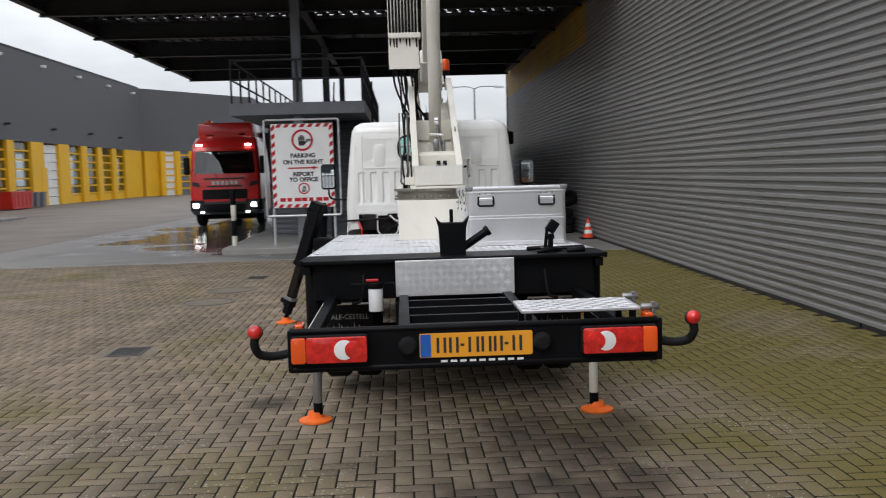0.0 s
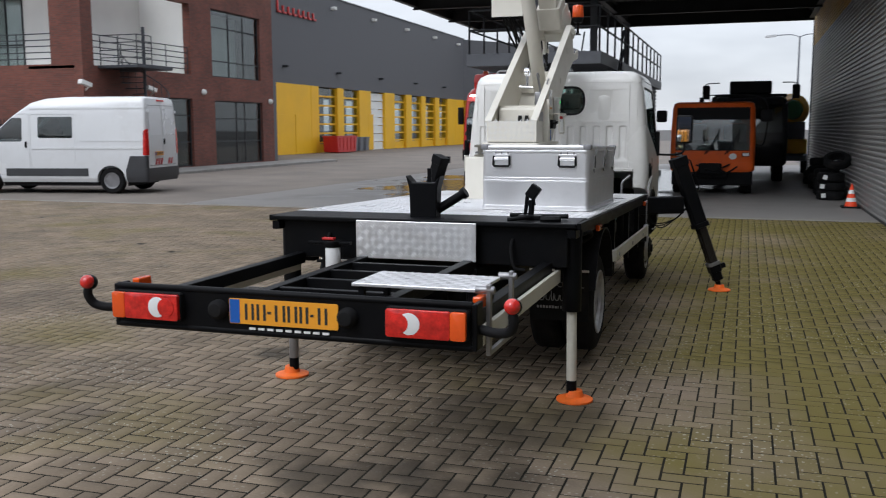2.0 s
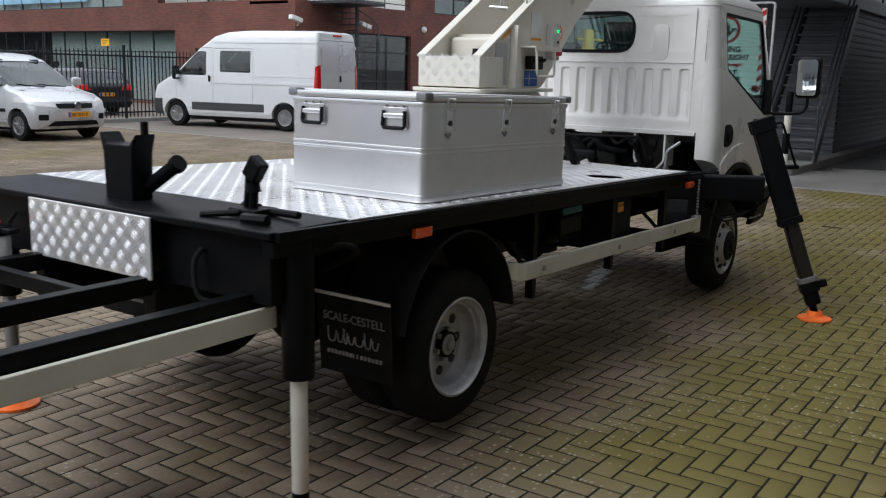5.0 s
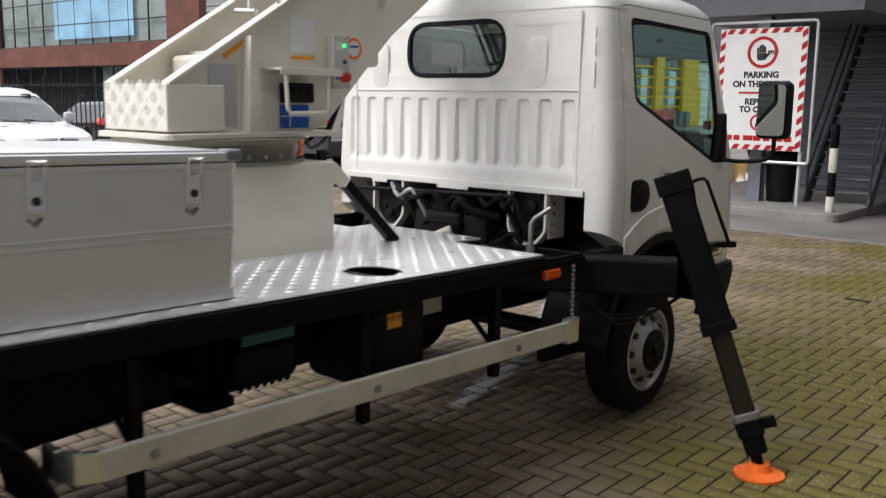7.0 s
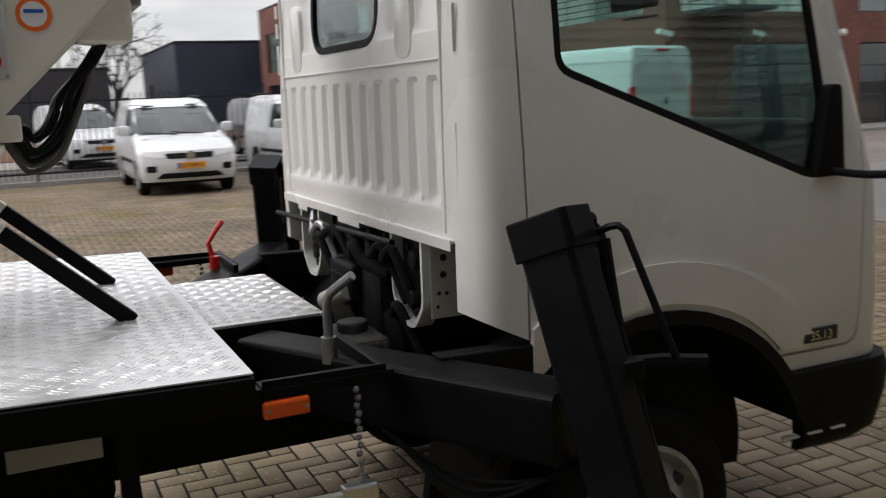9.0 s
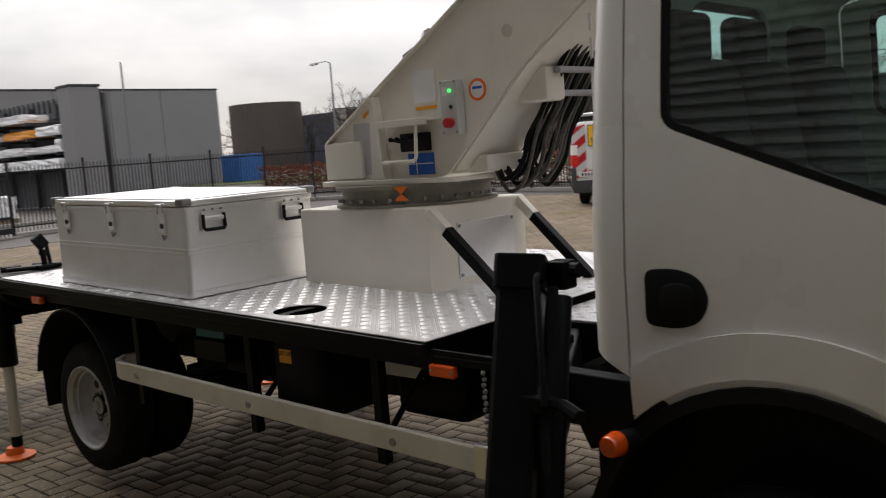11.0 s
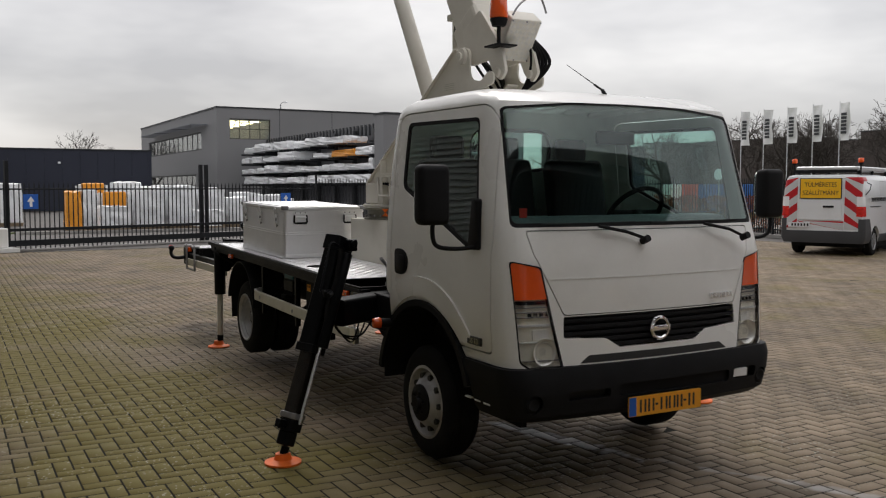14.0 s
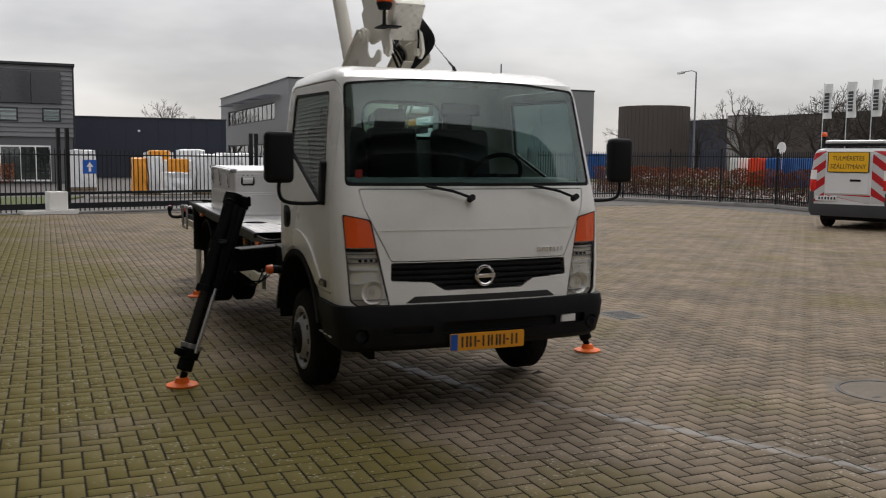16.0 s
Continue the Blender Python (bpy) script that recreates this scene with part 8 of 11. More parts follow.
def estate_car(m, paint, label, group):
    c_ = vehicle("estate_car", label, "car", m, L5, paint, 2.65, 0.86, 0.32,
                 windows=[("rear_window", rounded([(-0.7, 1.0), (0.7, 1.0), (0.6, 1.33), (-0.6, 1.33)], 0.06), "y", -2, -0.3), ("windscreen", rounded([(-0.7, 0.98), (0.7, 0.98), (0.6, 1.34), (-0.6, 1.34)], 0.06), "y", 1.2, 3)] + car_sides,
                 zones=[("tail_lamp", REDLENS, rounded([(0.5, 0.78), (0.92, 0.78), (0.92, 0.98), (0.62, 0.95)], 0.04), "y", -2, -0.7, 0.012), ("tail_lamp", REDLENS, rounded([(-0.5, 0.78), (-0.92, 0.78), (-0.92, 0.98), (-0.62, 0.95)], 0.04), "y", -2, -0.7, 0.012), ("rear_bumper", PLASTIC, rect(-0.95, 0.24, 0.95, 0.42), "y", -2, -0.6, 0.015),
                        ("headlamp", WHITELENS, rounded([(0.45, 0.6), (0.9, 0.62), (0.9, 0.78), (0.5, 0.72)], 0.04), "y", 2.8, 4, 0.01), ("headlamp", WHITELENS, rounded([(-0.45, 0.6), (-0.9, 0.62), (-0.9, 0.78), (-0.5, 0.72)], 0.04), "y", 2.8, 4, 0.01)], group=group)
    number_plate(c_, -0.26, 0.26, 0.60, 0.71, -1.06, -1)
    return c_


estate_car(heading(-23.2, 17.2, -1, 0.1), DARKCAR, "black estate car parked beyond the fence, tail lamp red", "cars beyond the fence")
tagged(copy_thing(white_van, heading(-27.5, 6.5, 0.98, 0.2)), "white van standing on the road beyond the fence", "van", "parked vans")
repainted(heading(-26.5, 12.2, 0.98, 0.1), GREYCAR, "dark grey van standing on the road beyond the fence")
estate_car(heading(-24.6, 41.5, -0.2, -1), CARWHITE, "small white car by the office corner", "")

# the red lorry
L6 = [(0.42, 8.10, 5.6, 1.16, 0.14), (0.55, 8.20, 5.6, 1.24, 0.16), (1.0, 8.22, 5.6, 1.25, 0.16), (1.75, 8.18, 5.6, 1.245, 0.16), (2.55, 8.04, 5.6, 1.20, 0.14), (2.85, 7.92, 5.62, 1.16, 0.12), (3.05, 7.6, 5.7, 1.08, 0.1), (3.12, 7.1, 5.9, 0.95, 0.08)]
lorry = vehicle("red_lorry", "red lorry cab with lit headlamps and a dark box body", "truck", heading(-6.4, 35.6, 0, -1) @ Matrix.Diagonal((0.96, 1, 1, 1)), L6, REDTRUCK, 7.0, 1.22, 0.48,
                windows=[("windscreen", rounded([(-1.08, 1.82), (1.08, 1.82), (1.02, 2.58), (-1.02, 2.58)], 0.08), "y", 7, 9), ("side_window", rect(6.4, 1.8, 7.5, 2.45, 0.08), "x", 0.6, 2), ("side_window", rect(6.4, 1.8, 7.5, 2.45, 0.08), "x", -2, -0.6)],
                doors=[("door", rect(6.25, 0.95, 7.75, 2.62, 0.08), "x", 0.6, 2), ("door", rect(6.25, 0.95, 7.75, 2.62, 0.08), "x", -2, -0.6)],
                zones=[("bumper", STRIP, rect(-1.3, 0.40, 1.3, 0.86), "y", 7.2, 9, 0.03), ("grille", PLASTIC, rect(-0.8, 0.95, 0.8, 1.28, 0.05), "y", 7.5, 9, 0.012), ("visor", REDTRUCK, rect(-1.1, 2.60, 1.1, 2.72, 0.04), "y", 7, 9, 0.05), ("lower_grille", PLASTIC, rect(-0.9, 0.5, 0.9, 0.78, 0.05), "y", 7.5, 9, 0.034), *[("name_bar", STRIPEGREY, rect(-0.47 + 0.16 * k, 1.44, -0.36 + 0.16 * k, 1.57), "y", 7.5, 9, 0.01) for k in range(6)],
                       *[("grille_slot", INK, rect(-w, z, w, z + 0.05, 0.02), "y", 7.5, 9, 0.008) for w, z in ((0.62, 1.36), (0.72, 1.62))],
                       *[("lamp_housing", PLASTIC, rect(min(q * 0.74, q * 1.3), 0.56, max(q * 0.74, q * 1.3), 0.92, 0.05), "y", 7.5, 9, 0.036) for q in (-1, 1)],
                       *[("side_slot", INK, rounded([(q * 0.86, 1.36), (q * 1.16, 1.42), (q * 1.16, 1.56), (q * 0.92, 1.52)], 0.03), "y", 7.5, 9, 0.012) for q in (-1, 1)]],
                rim=STEEL, wheel_w=0.28, floor_z=1.1)
for s in (-1, 1):
    add(lorry, "headlamp", LIT, ((min(s * 0.92, s * 1.12), 8.19, 0.66), (max(s * 0.92, s * 1.12), 8.27, 0.82), 0.03), label="lit headlamp")
    add(lorry, "marker_lamp", LIT, ((s * 0.86 - 0.11, 7.98, 2.76), (s * 0.86 + 0.11, 8.06, 2.83), 0.02), label="lit white marker lamp")
    add(lorry, "fog_lamp", LIT, ((s * 0.8 - 0.06, 8.2, 0.46), (s * 0.8 + 0.06, 8.25, 0.54), 0.02))
    side_mirror(lorry, 1.24, 7.95, 2.1, s, PLASTIC, 0.6)
    add(lorry, "roof_beacon", AMBER, ((s * 0.7 - 0.1, 6.8, 3.56), (s * 0.7 + 0.1, 7.0, 3.70), 0.04))
add(lorry, "load_body", DARKGREY, ((-1.25, -2.2, 0.95), (1.25, 5.3, 3.3), 0.03), label="dark box body")
add(lorry, "roof_gear", STEEL, ((-0.9, 5.0, 3.3), (0.3, 5.5, 3.62), 0.04), ((0.4, 4.4, 3.3), (0.9, 5.4, 3.5), 0.04))
add(lorry, "roof_horn", PLASTIC, ((-0.75, 7.2, 3.10), (-0.45, 7.55, 3.24), 0.04), ((0.4, 7.2, 3.10), (0.75, 7.55, 3.22), 0.04))
add(lorry, "roof_deflector", REDTRUCK, ((-1.0, 6.0, 3.0), (1.0, 7.55, 3.58), 0.12), smooth=True)
add(lorry, "chassis", BLACK, ((-0.4, -1.9, 0.62), (0.4, 7.6, 0.95), 0.02))

# the orange carrier
L7 = [(0.56, 4.60, 2.3, 0.80, 0.05), (0.62, 4.62, 2.3, 0.84, 0.05), (1.06, 4.62, 2.3, 0.84, 0.05), (1.6, 4.60, 2.3, 0.835, 0.05), (2.14, 4.55, 2.3, 0.815, 0.05), (2.26, 4.5, 2.32, 0.79, 0.05), (2.30, 4.40, 2.4, 0.72, 0.04)]
car = vehicle("crane_carrier", "orange carrier vehicle with a wide windscreen and dark hoses in front", "truck", heading(1.105, 25.02, 0, -1) @ Matrix.Diagonal((1.22, 1, 1, 1)), L7, ORANGEV, 3.9, 0.80, 0.36,
              windows=[("windscreen", rounded([(-0.735, 1.10), (0.735, 1.10), (0.715, 2.16), (-0.715, 2.16)], 0.05), "y", 4, 6), ("side_window", rect(2.9, 1.15, 4.2, 2.1, 0.06), "x", 0.4, 2), ("side_window", rect(2.9, 1.15, 4.2, 2.1, 0.06), "x", -2, -0.4)],
              zones=[("screen_seal", PLASTIC, [(-0.74, 1.09), (0.74, 1.09), (0.74, 1.11), (-0.74, 1.11)], "y", 4, 6, 0.006), ("sunscreen", PLASTIC, rect(-0.72, 1.86, 0.72, 2.16), "y", 4, 6, 0.002), ("lamp_panel", ORANGEV, rect(-0.8, 0.62, 0.8, 0.80), "y", 4, 6, 0.02)], wheel_w=0.25)
for s in (-1, 1):
    g = bmesh.new()
    box(g, (s * 0.66 - 0.075, 4.60, 0.95), (s * 0.66 + 0.075, 4.645, 1.045), 0.008)
    hl = part("headlamp", g, PLASTIC, car)
    add(hl, "lens", WHITELENS, ((s * 0.66 - 0.06, 4.644, 0.962), (s * 0.66 + 0.06, 4.652, 1.033), 0.004))
for x in (0.15, -0.25):
    g = bmesh.new()
    tube(g, [(x, 4.66, 1.0), (x - 0.12, 4.66, 1.2), (x - 0.25, 4.64, 1.5)], 0.012, 6)
    tube(g, [(x - 0.04, 4.67, 1.02), (x - 0.16, 4.67, 1.2), (x - 0.28, 4.65, 1.48)], 0.008, 6)
    tube(g, [(x - 0.25, 4.645, 1.25), (x - 0.27, 4.635, 1.62)], 0.01, 6)
    part("wiper", g, PLASTIC, car)
g = bmesh.new()
cyl(g, (-0.41, 4.60, 0.95), (-0.41, 4.64, 0.95), 0.075, seg=24)
part("disc", g, WHITELENS, car, "pale round disc")
add(car, "front_hitch", BLACK, ((-0.2, 4.6, 0.5), (0.25, 4.8, 0.78), 0.03), ((-0.32, 4.6, 0.42), (0.4, 4.7, 0.56), 0.02))
g = bmesh.new()
for x0, x1, z in ((-0.5, -0.1, 0.7), (-0.35, 0.3, 0.75), (0.2, 0.5, 0.66)):
    tube(g, curve_pts([(x0, 4.66, z), ((x0 + x1) / 2, 4.85, z - 0.14), (x1, 4.66, z - 0.02)], 5), 0.018, 6)
part("front_hose", g, PLASTIC, car)
add(car, "lower_skirt", BLACK, ((-0.8, 4.2, 0.22), (0.8, 4.56, 0.58), 0.03))
add(car, "engine_cover", BLACK, ((-0.85, -0.6, 0.5), (0.8, 2.2, 1.35), 0.05))
g = bmesh.new()
tube(g, curve_pts([(-0.84, 4.3, 1.25), (-1.0, 4.5, 1.3), (-1.04, 4.55, 2.2), (-0.7, 4.5, 2.45), (0.2, 4.4, 2.46)], 5), 0.016, 6)
part("mirror_arm", g, PLASTIC, car)
side_mirror(car, 0.92, 4.5, 1.95, -1, PLASTIC, 0.3)
side_mirror(car, 0.92, 4.5, 1.95, 1, PLASTIC, 0.3)
for x in (0.25, 0.0):
    g = bmesh.new()
    cyl(g, (x, 4.2, 2.28), (x, 4.2, 2.42), 0.05, 0.045, seg=14, edge=0.01)
    part("roof_lamp", g, PLASTIC, car)

# the dark lorry behind the carrier
LD = [(0.5, 1.55, -0.4, 1.02, 0.05), (0.6, 1.62, -0.4, 1.10, 0.06), (1.4, 1.62, -0.4, 1.11, 0.06), (2.2, 1.55, -0.4, 1.09, 0.06), (2.5, 1.46, -0.4, 1.05, 0.05), (2.6, 1.3, -0.3, 0.95, 0.04)]
dark = vehicle("dark_lorry", "dark lorry with a raised roof flap and long mirror arms", "truck", heading(1.98, 27.45, 0, -1), LD, DARKCAR, 0.75, 1.02, 0.46,
               windows=[("windscreen", rounded([(-0.95, 1.5), (0.95, 1.5), (0.92, 2.35), (-0.92, 2.35)], 0.08), "y", 1, 3)], zones=[("bumper", PLASTIC, rect(-1.2, 0.5, 1.2, 0.85), "y", 1, 3, 0.03)], seats=False, wheel_w=0.3)
add(dark, "load_body", BLACK, ((-1.16, -5.6, 0.9), (1.16, -0.5, 2.5), 0.03))
add(dark, "roof_flap", BLACK, ((-1.06, -0.35, 2.58), (1.06, 1.0, 2.68), 0.03), ((-0.62, -0.2, 2.68), (0.62, 0.9, 3.08), 0.05))
for s in (-1, 1):
    g = bmesh.new()
    tube(g, curve_pts([(s * 1.0, 1.4, 2.35), (s * 1.28, 1.62, 2.62), (s * 1.30, 1.64, 2.95), (s * 0.9, 1.5, 3.0)], 5), 0.016, 6)
    part("mirror_arm", g, STEEL, dark)
    side_mirror(dark, 1.17, 1.66, 2.72, s, PLASTIC, 0.42)

# mixer trailer far along the wall
tk = thing("mixer_trailer", "yellow and green mixing drum trailer standing by the wall", "trailer", pose(3.42, 31.2, 0))
g = bmesh.new()
lathe(g, [(0.0, 0.0), (0.0, 0.30), (0.7, 0.56), (1.5, 0.60), (2.6, 0.42), (2.6, 0.0)], 28, pose(0, 0, 2.28, rz=90, ry=0))
drum = part("drum", g, mat("green_tank_paint", (0.06, 0.22, 0.10), 0.4, var=0.1), tk, smooth=True)
g = bmesh.new()
lathe(g, [(0.10, 0.35), (0.10, 0.39), (0.62, 0.585), (0.62, 0.55), (0.10, 0.35)], 28, pose(0, 0, 2.28, rz=90, ry=0))
part("painted_band", g, SIGNYEL, drum, smooth=True)
add(tk, "tool_box", SIGNYEL, ((-0.6, -0.4, 0.75), (0.5, 0.0, 1.25), 0.03))
add(tk, "frame", GREYPAINT, ((-0.5, -0.5, 0.5), (0.5, 3.1, 0.7), 0.02))
for y in (0.3, 2.3):
    add(tk, "cradle", GREYPAINT, ((-0.45, y - 0.06, 0.7), (0.45, y + 0.06, 1.86), 0.02))
for s in (-1, 1):
    car_wheel(tk, s * 0.62, 1.5, 0.36, s)
# ---- brick office building ----
office = thing("brick_office", "two-storey red-brown brick office with large dark-framed windows", "office building", kind="structure")


def brick_wall(parent, face, u0, u1, z0, z1, holes, normal, depth=0.35):
    """A wall with openings. face: ('x', value) or ('y', value); u runs along the wall; holes are (u0, u1, z0, z1)."""
    axis, w = face
    us = sorted({u0, u1, *[h[0] for h in holes], *[h[1] for h in holes]})
    zs = sorted({z0, z1, *[h[2] for h in holes], *[h[3] for h in holes]})
    g = bmesh.new()
    for ua, ub in zip(us, us[1:]):
        for za, zb in zip(zs, zs[1:]):
            cu, cz = (ua + ub) / 2, (za + zb) / 2
            if any(h[0] < cu < h[1] and h[2] < cz < h[3] for h in holes):
                continue
            lo, hi = sorted((w, w - normal * depth))
            if axis == "x":
                box(g, (lo, ua, za), (hi, ub, zb))
            else:
                box(g, (ua, lo, za), (ub, hi, zb))
    bmesh.ops.remove_doubles(g, verts=g.verts, dist=1e-4)
    return part("brick_wall", g, BRICKTEX, parent)


def brick_texture():
    m = bpy.data.materials.new("brickwork")
    m.use_nodes = True
    N, L = m.node_tree.nodes, m.node_tree.links
    b = N["Principled BSDF"]
    geo = N.new("ShaderNodeNewGeometry")
    sp = N.new("ShaderNodeSeparateXYZ")
    L.new(geo.outputs["Position"], sp.inputs[0])
    ad = N.new("ShaderNodeMath")
    L.new(sp.outputs[0], ad.inputs[0])
    L.new(sp.outputs[1], ad.inputs[1])
    cb = N.new("ShaderNodeCombineXYZ")
    L.new(ad.outputs[0], cb.inputs[0])
    L.new(sp.outputs[2], cb.inputs[1])
    br = N.new("ShaderNodeTexBrick")
    br.inputs["Scale"].default_value = 1.0
    br.inputs["Brick Width"].default_value, br.inputs["Row Height"].default_value = 0.22, 0.0625
    br.inputs["Mortar Size"].default_value, br.inputs["Mortar Smooth"].default_value = 0.006, 0.3
    br.inputs["Color1"].default_value = (0.20, 0.068, 0.048, 1)
    br.inputs["Color2"].default_value = (0.135, 0.052, 0.040, 1)
    br.inputs["Mortar"].default_value = (0.11, 0.075, 0.062, 1)
    L.new(cb.outputs[0], br.inputs["Vector"])
    ns = N.new("ShaderNodeTexNoise")
    ns.inputs["Scale"].default_value, ns.inputs["Detail"].default_value = 0.7, 8
    L.new(geo.outputs["Position"], ns.inputs["Vector"])
    rp = N.new("ShaderNodeValToRGB")
    rp.color_ramp.elements[0].position, rp.color_ramp.elements[0].color = 0.3, (0.75, 0.75, 0.75, 1)
    rp.color_ramp.elements[1].position, rp.color_ramp.elements[1].color = 0.7, (1.2, 1.15, 1.1, 1)
    L.new(ns.outputs["Fac"], rp.inputs[0])
    mx = N.new("ShaderNodeMixRGB")
    mx.blend_type = "MULTIPLY"
    mx.inputs[0].default_value = 1
    L.new(br.outputs["Color"], mx.inputs[1])
    L.new(rp.outputs[0], mx.inputs[2])
    L.new(mx.outputs[0], b.inputs["Base Color"])
    b.inputs["Roughness"].default_value = 0.85
    bp = N.new("ShaderNodeBump")
    bp.inputs["Distance"].default_value = 0.006
    bp.invert = True
    L.new(br.outputs["Fac"], bp.inputs["Height"])
    L.new(bp.outputs[0], b.inputs["Normal"])
    return m


BRICKTEX = brick_texture()


def window(parent, face, u0, u1, z0, z1, normal, cols, rows, inset=0.12, back=ROOMDARK, glassm=PANE, bar=0.05, framem=FRAMEM, room=0.5):
    """A framed window with panes set in an opening, and a back sheet, dim or pale, behind it."""
    axis, w = face
    w0 = w - normal * inset

    def at(ua, ub, za, zb, d0, d1):
        lo, hi = sorted((w0 - normal * d0, w0 - normal * d1))
        return ((lo, ua, za), (hi, ub, zb)) if axis == "x" else ((ua, lo, za), (ub, hi, zb))
    g = bmesh.new()
    for ua, ub, za, zb in ((u0, u1, z0, z0 + bar), (u0, u1, z1 - bar, z1), (u0, u0 + bar, z0 + bar, z1 - bar), (u1 - bar, u1, z0 + bar, z1 - bar)):
        box(g, *at(ua, ub, za, zb, 0, 0.07))
    for c in cols:
        u = u0 + (u1 - u0) * c
        box(g, *at(u - bar / 2, u + bar / 2, z0 + bar, z1 - bar, 0.005, 0.065))
    for r in rows:
        z = z0 + (z1 - z0) * r
        box(g, *at(u0 + bar, u1 - bar, z - bar / 2, z + bar / 2, 0.008, 0.062))
    wn = part("window", g, framem, parent)
    us = [u0] + [u0 + (u1 - u0) * c for c in cols] + [u1]
    zs = [z0] + [z0 + (z1 - z0) * r for r in rows] + [z1]
    for ua, ub in zip(us, us[1:]):
        for za, zb in zip(zs, zs[1:]):
            g = bmesh.new()
            box(g, *at(ua + bar / 2, ub - bar / 2, za + bar / 2, zb - bar / 2, 0.03, 0.036))
            o = part("pane", g, glassm, wn)
            o.visible_shadow = False
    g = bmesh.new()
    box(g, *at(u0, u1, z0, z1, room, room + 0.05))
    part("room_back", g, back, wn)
    return wn


FX = ("x", -20.3)
east_holes = [(31.8, 36.0, 3.95, 6.85), (31.9, 36.1, 0.12, 2.92), (24.1, 30.2, 3.95, 6.85), (26.2, 30.2, 0.12, 2.95)]
brick_wall(office, FX, 23.5, 37.2, 0, 8.7, east_holes, 1)
FY = ("y", 23.8)
south_holes = [(-28.2, -21.9, 4.0, 6.9), (-46.0, -30.5, 3.9, 6.9), (-46.0, -27.2, 0.1, 2.95), (-70, -47, 3.9, 6.9), (-70, -47, 0.1, 2.95)]
brick_wall(office, FY, -72, -20.66, 0, 8.9, south_holes, -1)
g = bmesh.new()
box(g, (-71.8, 24.2, 8.3), (-28.5, 37.0, 8.5))
box(g, (-28.5, 26.5, 8.3), (-23.1, 37.0, 8.5))
box(g, (-23.1, 30.6, 8.3), (-20.7, 37.0, 8.5))
box(g, (-71.8, 37.2, 0), (-20.3, 37.5, 8.7))
part("flat_roof", g, DARKGREY, office)
g = bmesh.new()
box(g, (-72, 23.76, 8.9), (-20.6, 24.2, 8.96))
box(g, (-20.7, 23.5, 8.7), (-20.26, 37.24, 8.76))
part("coping", g, FRAMEM, office)
window(office, FX, 31.8, 36.0, 3.95, 6.85, 1, (0.38, 0.68), (0.24, 0.74), room=1.2, back=ROOMPALE)
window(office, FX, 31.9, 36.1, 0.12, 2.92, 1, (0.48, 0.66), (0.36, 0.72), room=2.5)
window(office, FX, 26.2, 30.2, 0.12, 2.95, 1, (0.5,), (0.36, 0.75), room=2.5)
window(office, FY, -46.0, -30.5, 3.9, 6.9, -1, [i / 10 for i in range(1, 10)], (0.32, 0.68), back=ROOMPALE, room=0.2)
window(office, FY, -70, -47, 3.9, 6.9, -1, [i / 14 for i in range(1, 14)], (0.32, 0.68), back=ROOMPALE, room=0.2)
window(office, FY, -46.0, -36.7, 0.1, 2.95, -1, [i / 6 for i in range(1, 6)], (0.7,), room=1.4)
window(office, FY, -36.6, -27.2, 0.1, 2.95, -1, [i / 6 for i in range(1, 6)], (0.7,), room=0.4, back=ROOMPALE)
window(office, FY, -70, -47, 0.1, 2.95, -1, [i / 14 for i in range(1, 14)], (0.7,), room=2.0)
g = bmesh.new()
box(g, (-40.2, 23.93, 4.2), (-33.2, 23.945, 6.6))
part("window_print", g, mat("pale_blue_window_print", (0.25, 0.45, 0.62), 0.6, var=0.5, scale=0.5), office)
for y in (31.9, 34.2):
    g = bmesh.new()
    box(g, (-22.4, y + 0.2, 6.5), (-22.2, y + 1.6, 6.56))
    part("ceiling_tube", g, TUBE, office)
# recessed terraces with white walls and rails
for a, b, fc in (((24.1, 30.2), None, "x"), ((-28.2, -21.9), None, "y")):
    u0, u1 = a
    g = bmesh.new()
    if fc == "x":
        box(g, (-23.0, 26.45, 3.9), (-22.8, u1 + 0.35, 8.5))
        box(g, (-22.8, u1 + 0.05, 3.9), (-20.66, u1 + 0.3, 8.5))
        box(g, (-22.9, u0 - 0.3, 3.85), (-20.6, u1 + 0.3, 3.95))
    else:
        box(g, (u0 - 0.3, 26.2, 3.9), (-22.8, 26.4, 8.5))
        box(g, (u0 - 0.5, 24.1, 3.9), (u0 - 0.3, 26.4, 8.5))
        box(g, (u0 - 0.3, 24.1, 3.85), (u1 + 0.3, 26.3, 3.95))
    part("terrace_wall", g, PLASTER, office)
railing([(-20.45, 24.15), (-20.45, 30.15)], 3.95, 1.1, office, post=1.4, rails=(0.2, 0.4, 0.6, 0.8, 1.0), r=0.02)
railing([(-28.1, 23.95), (-22.0, 23.95)], 4.0, 1.1, office, post=1.4, rails=(0.2, 0.4, 0.6, 0.8, 1.0), r=0.02)
window(office, ("y", 26.15), -28.0, -25.2, 4.0, 6.8, -1, (0.35, 0.7), (0.35,), inset=0.0, room=0.3)
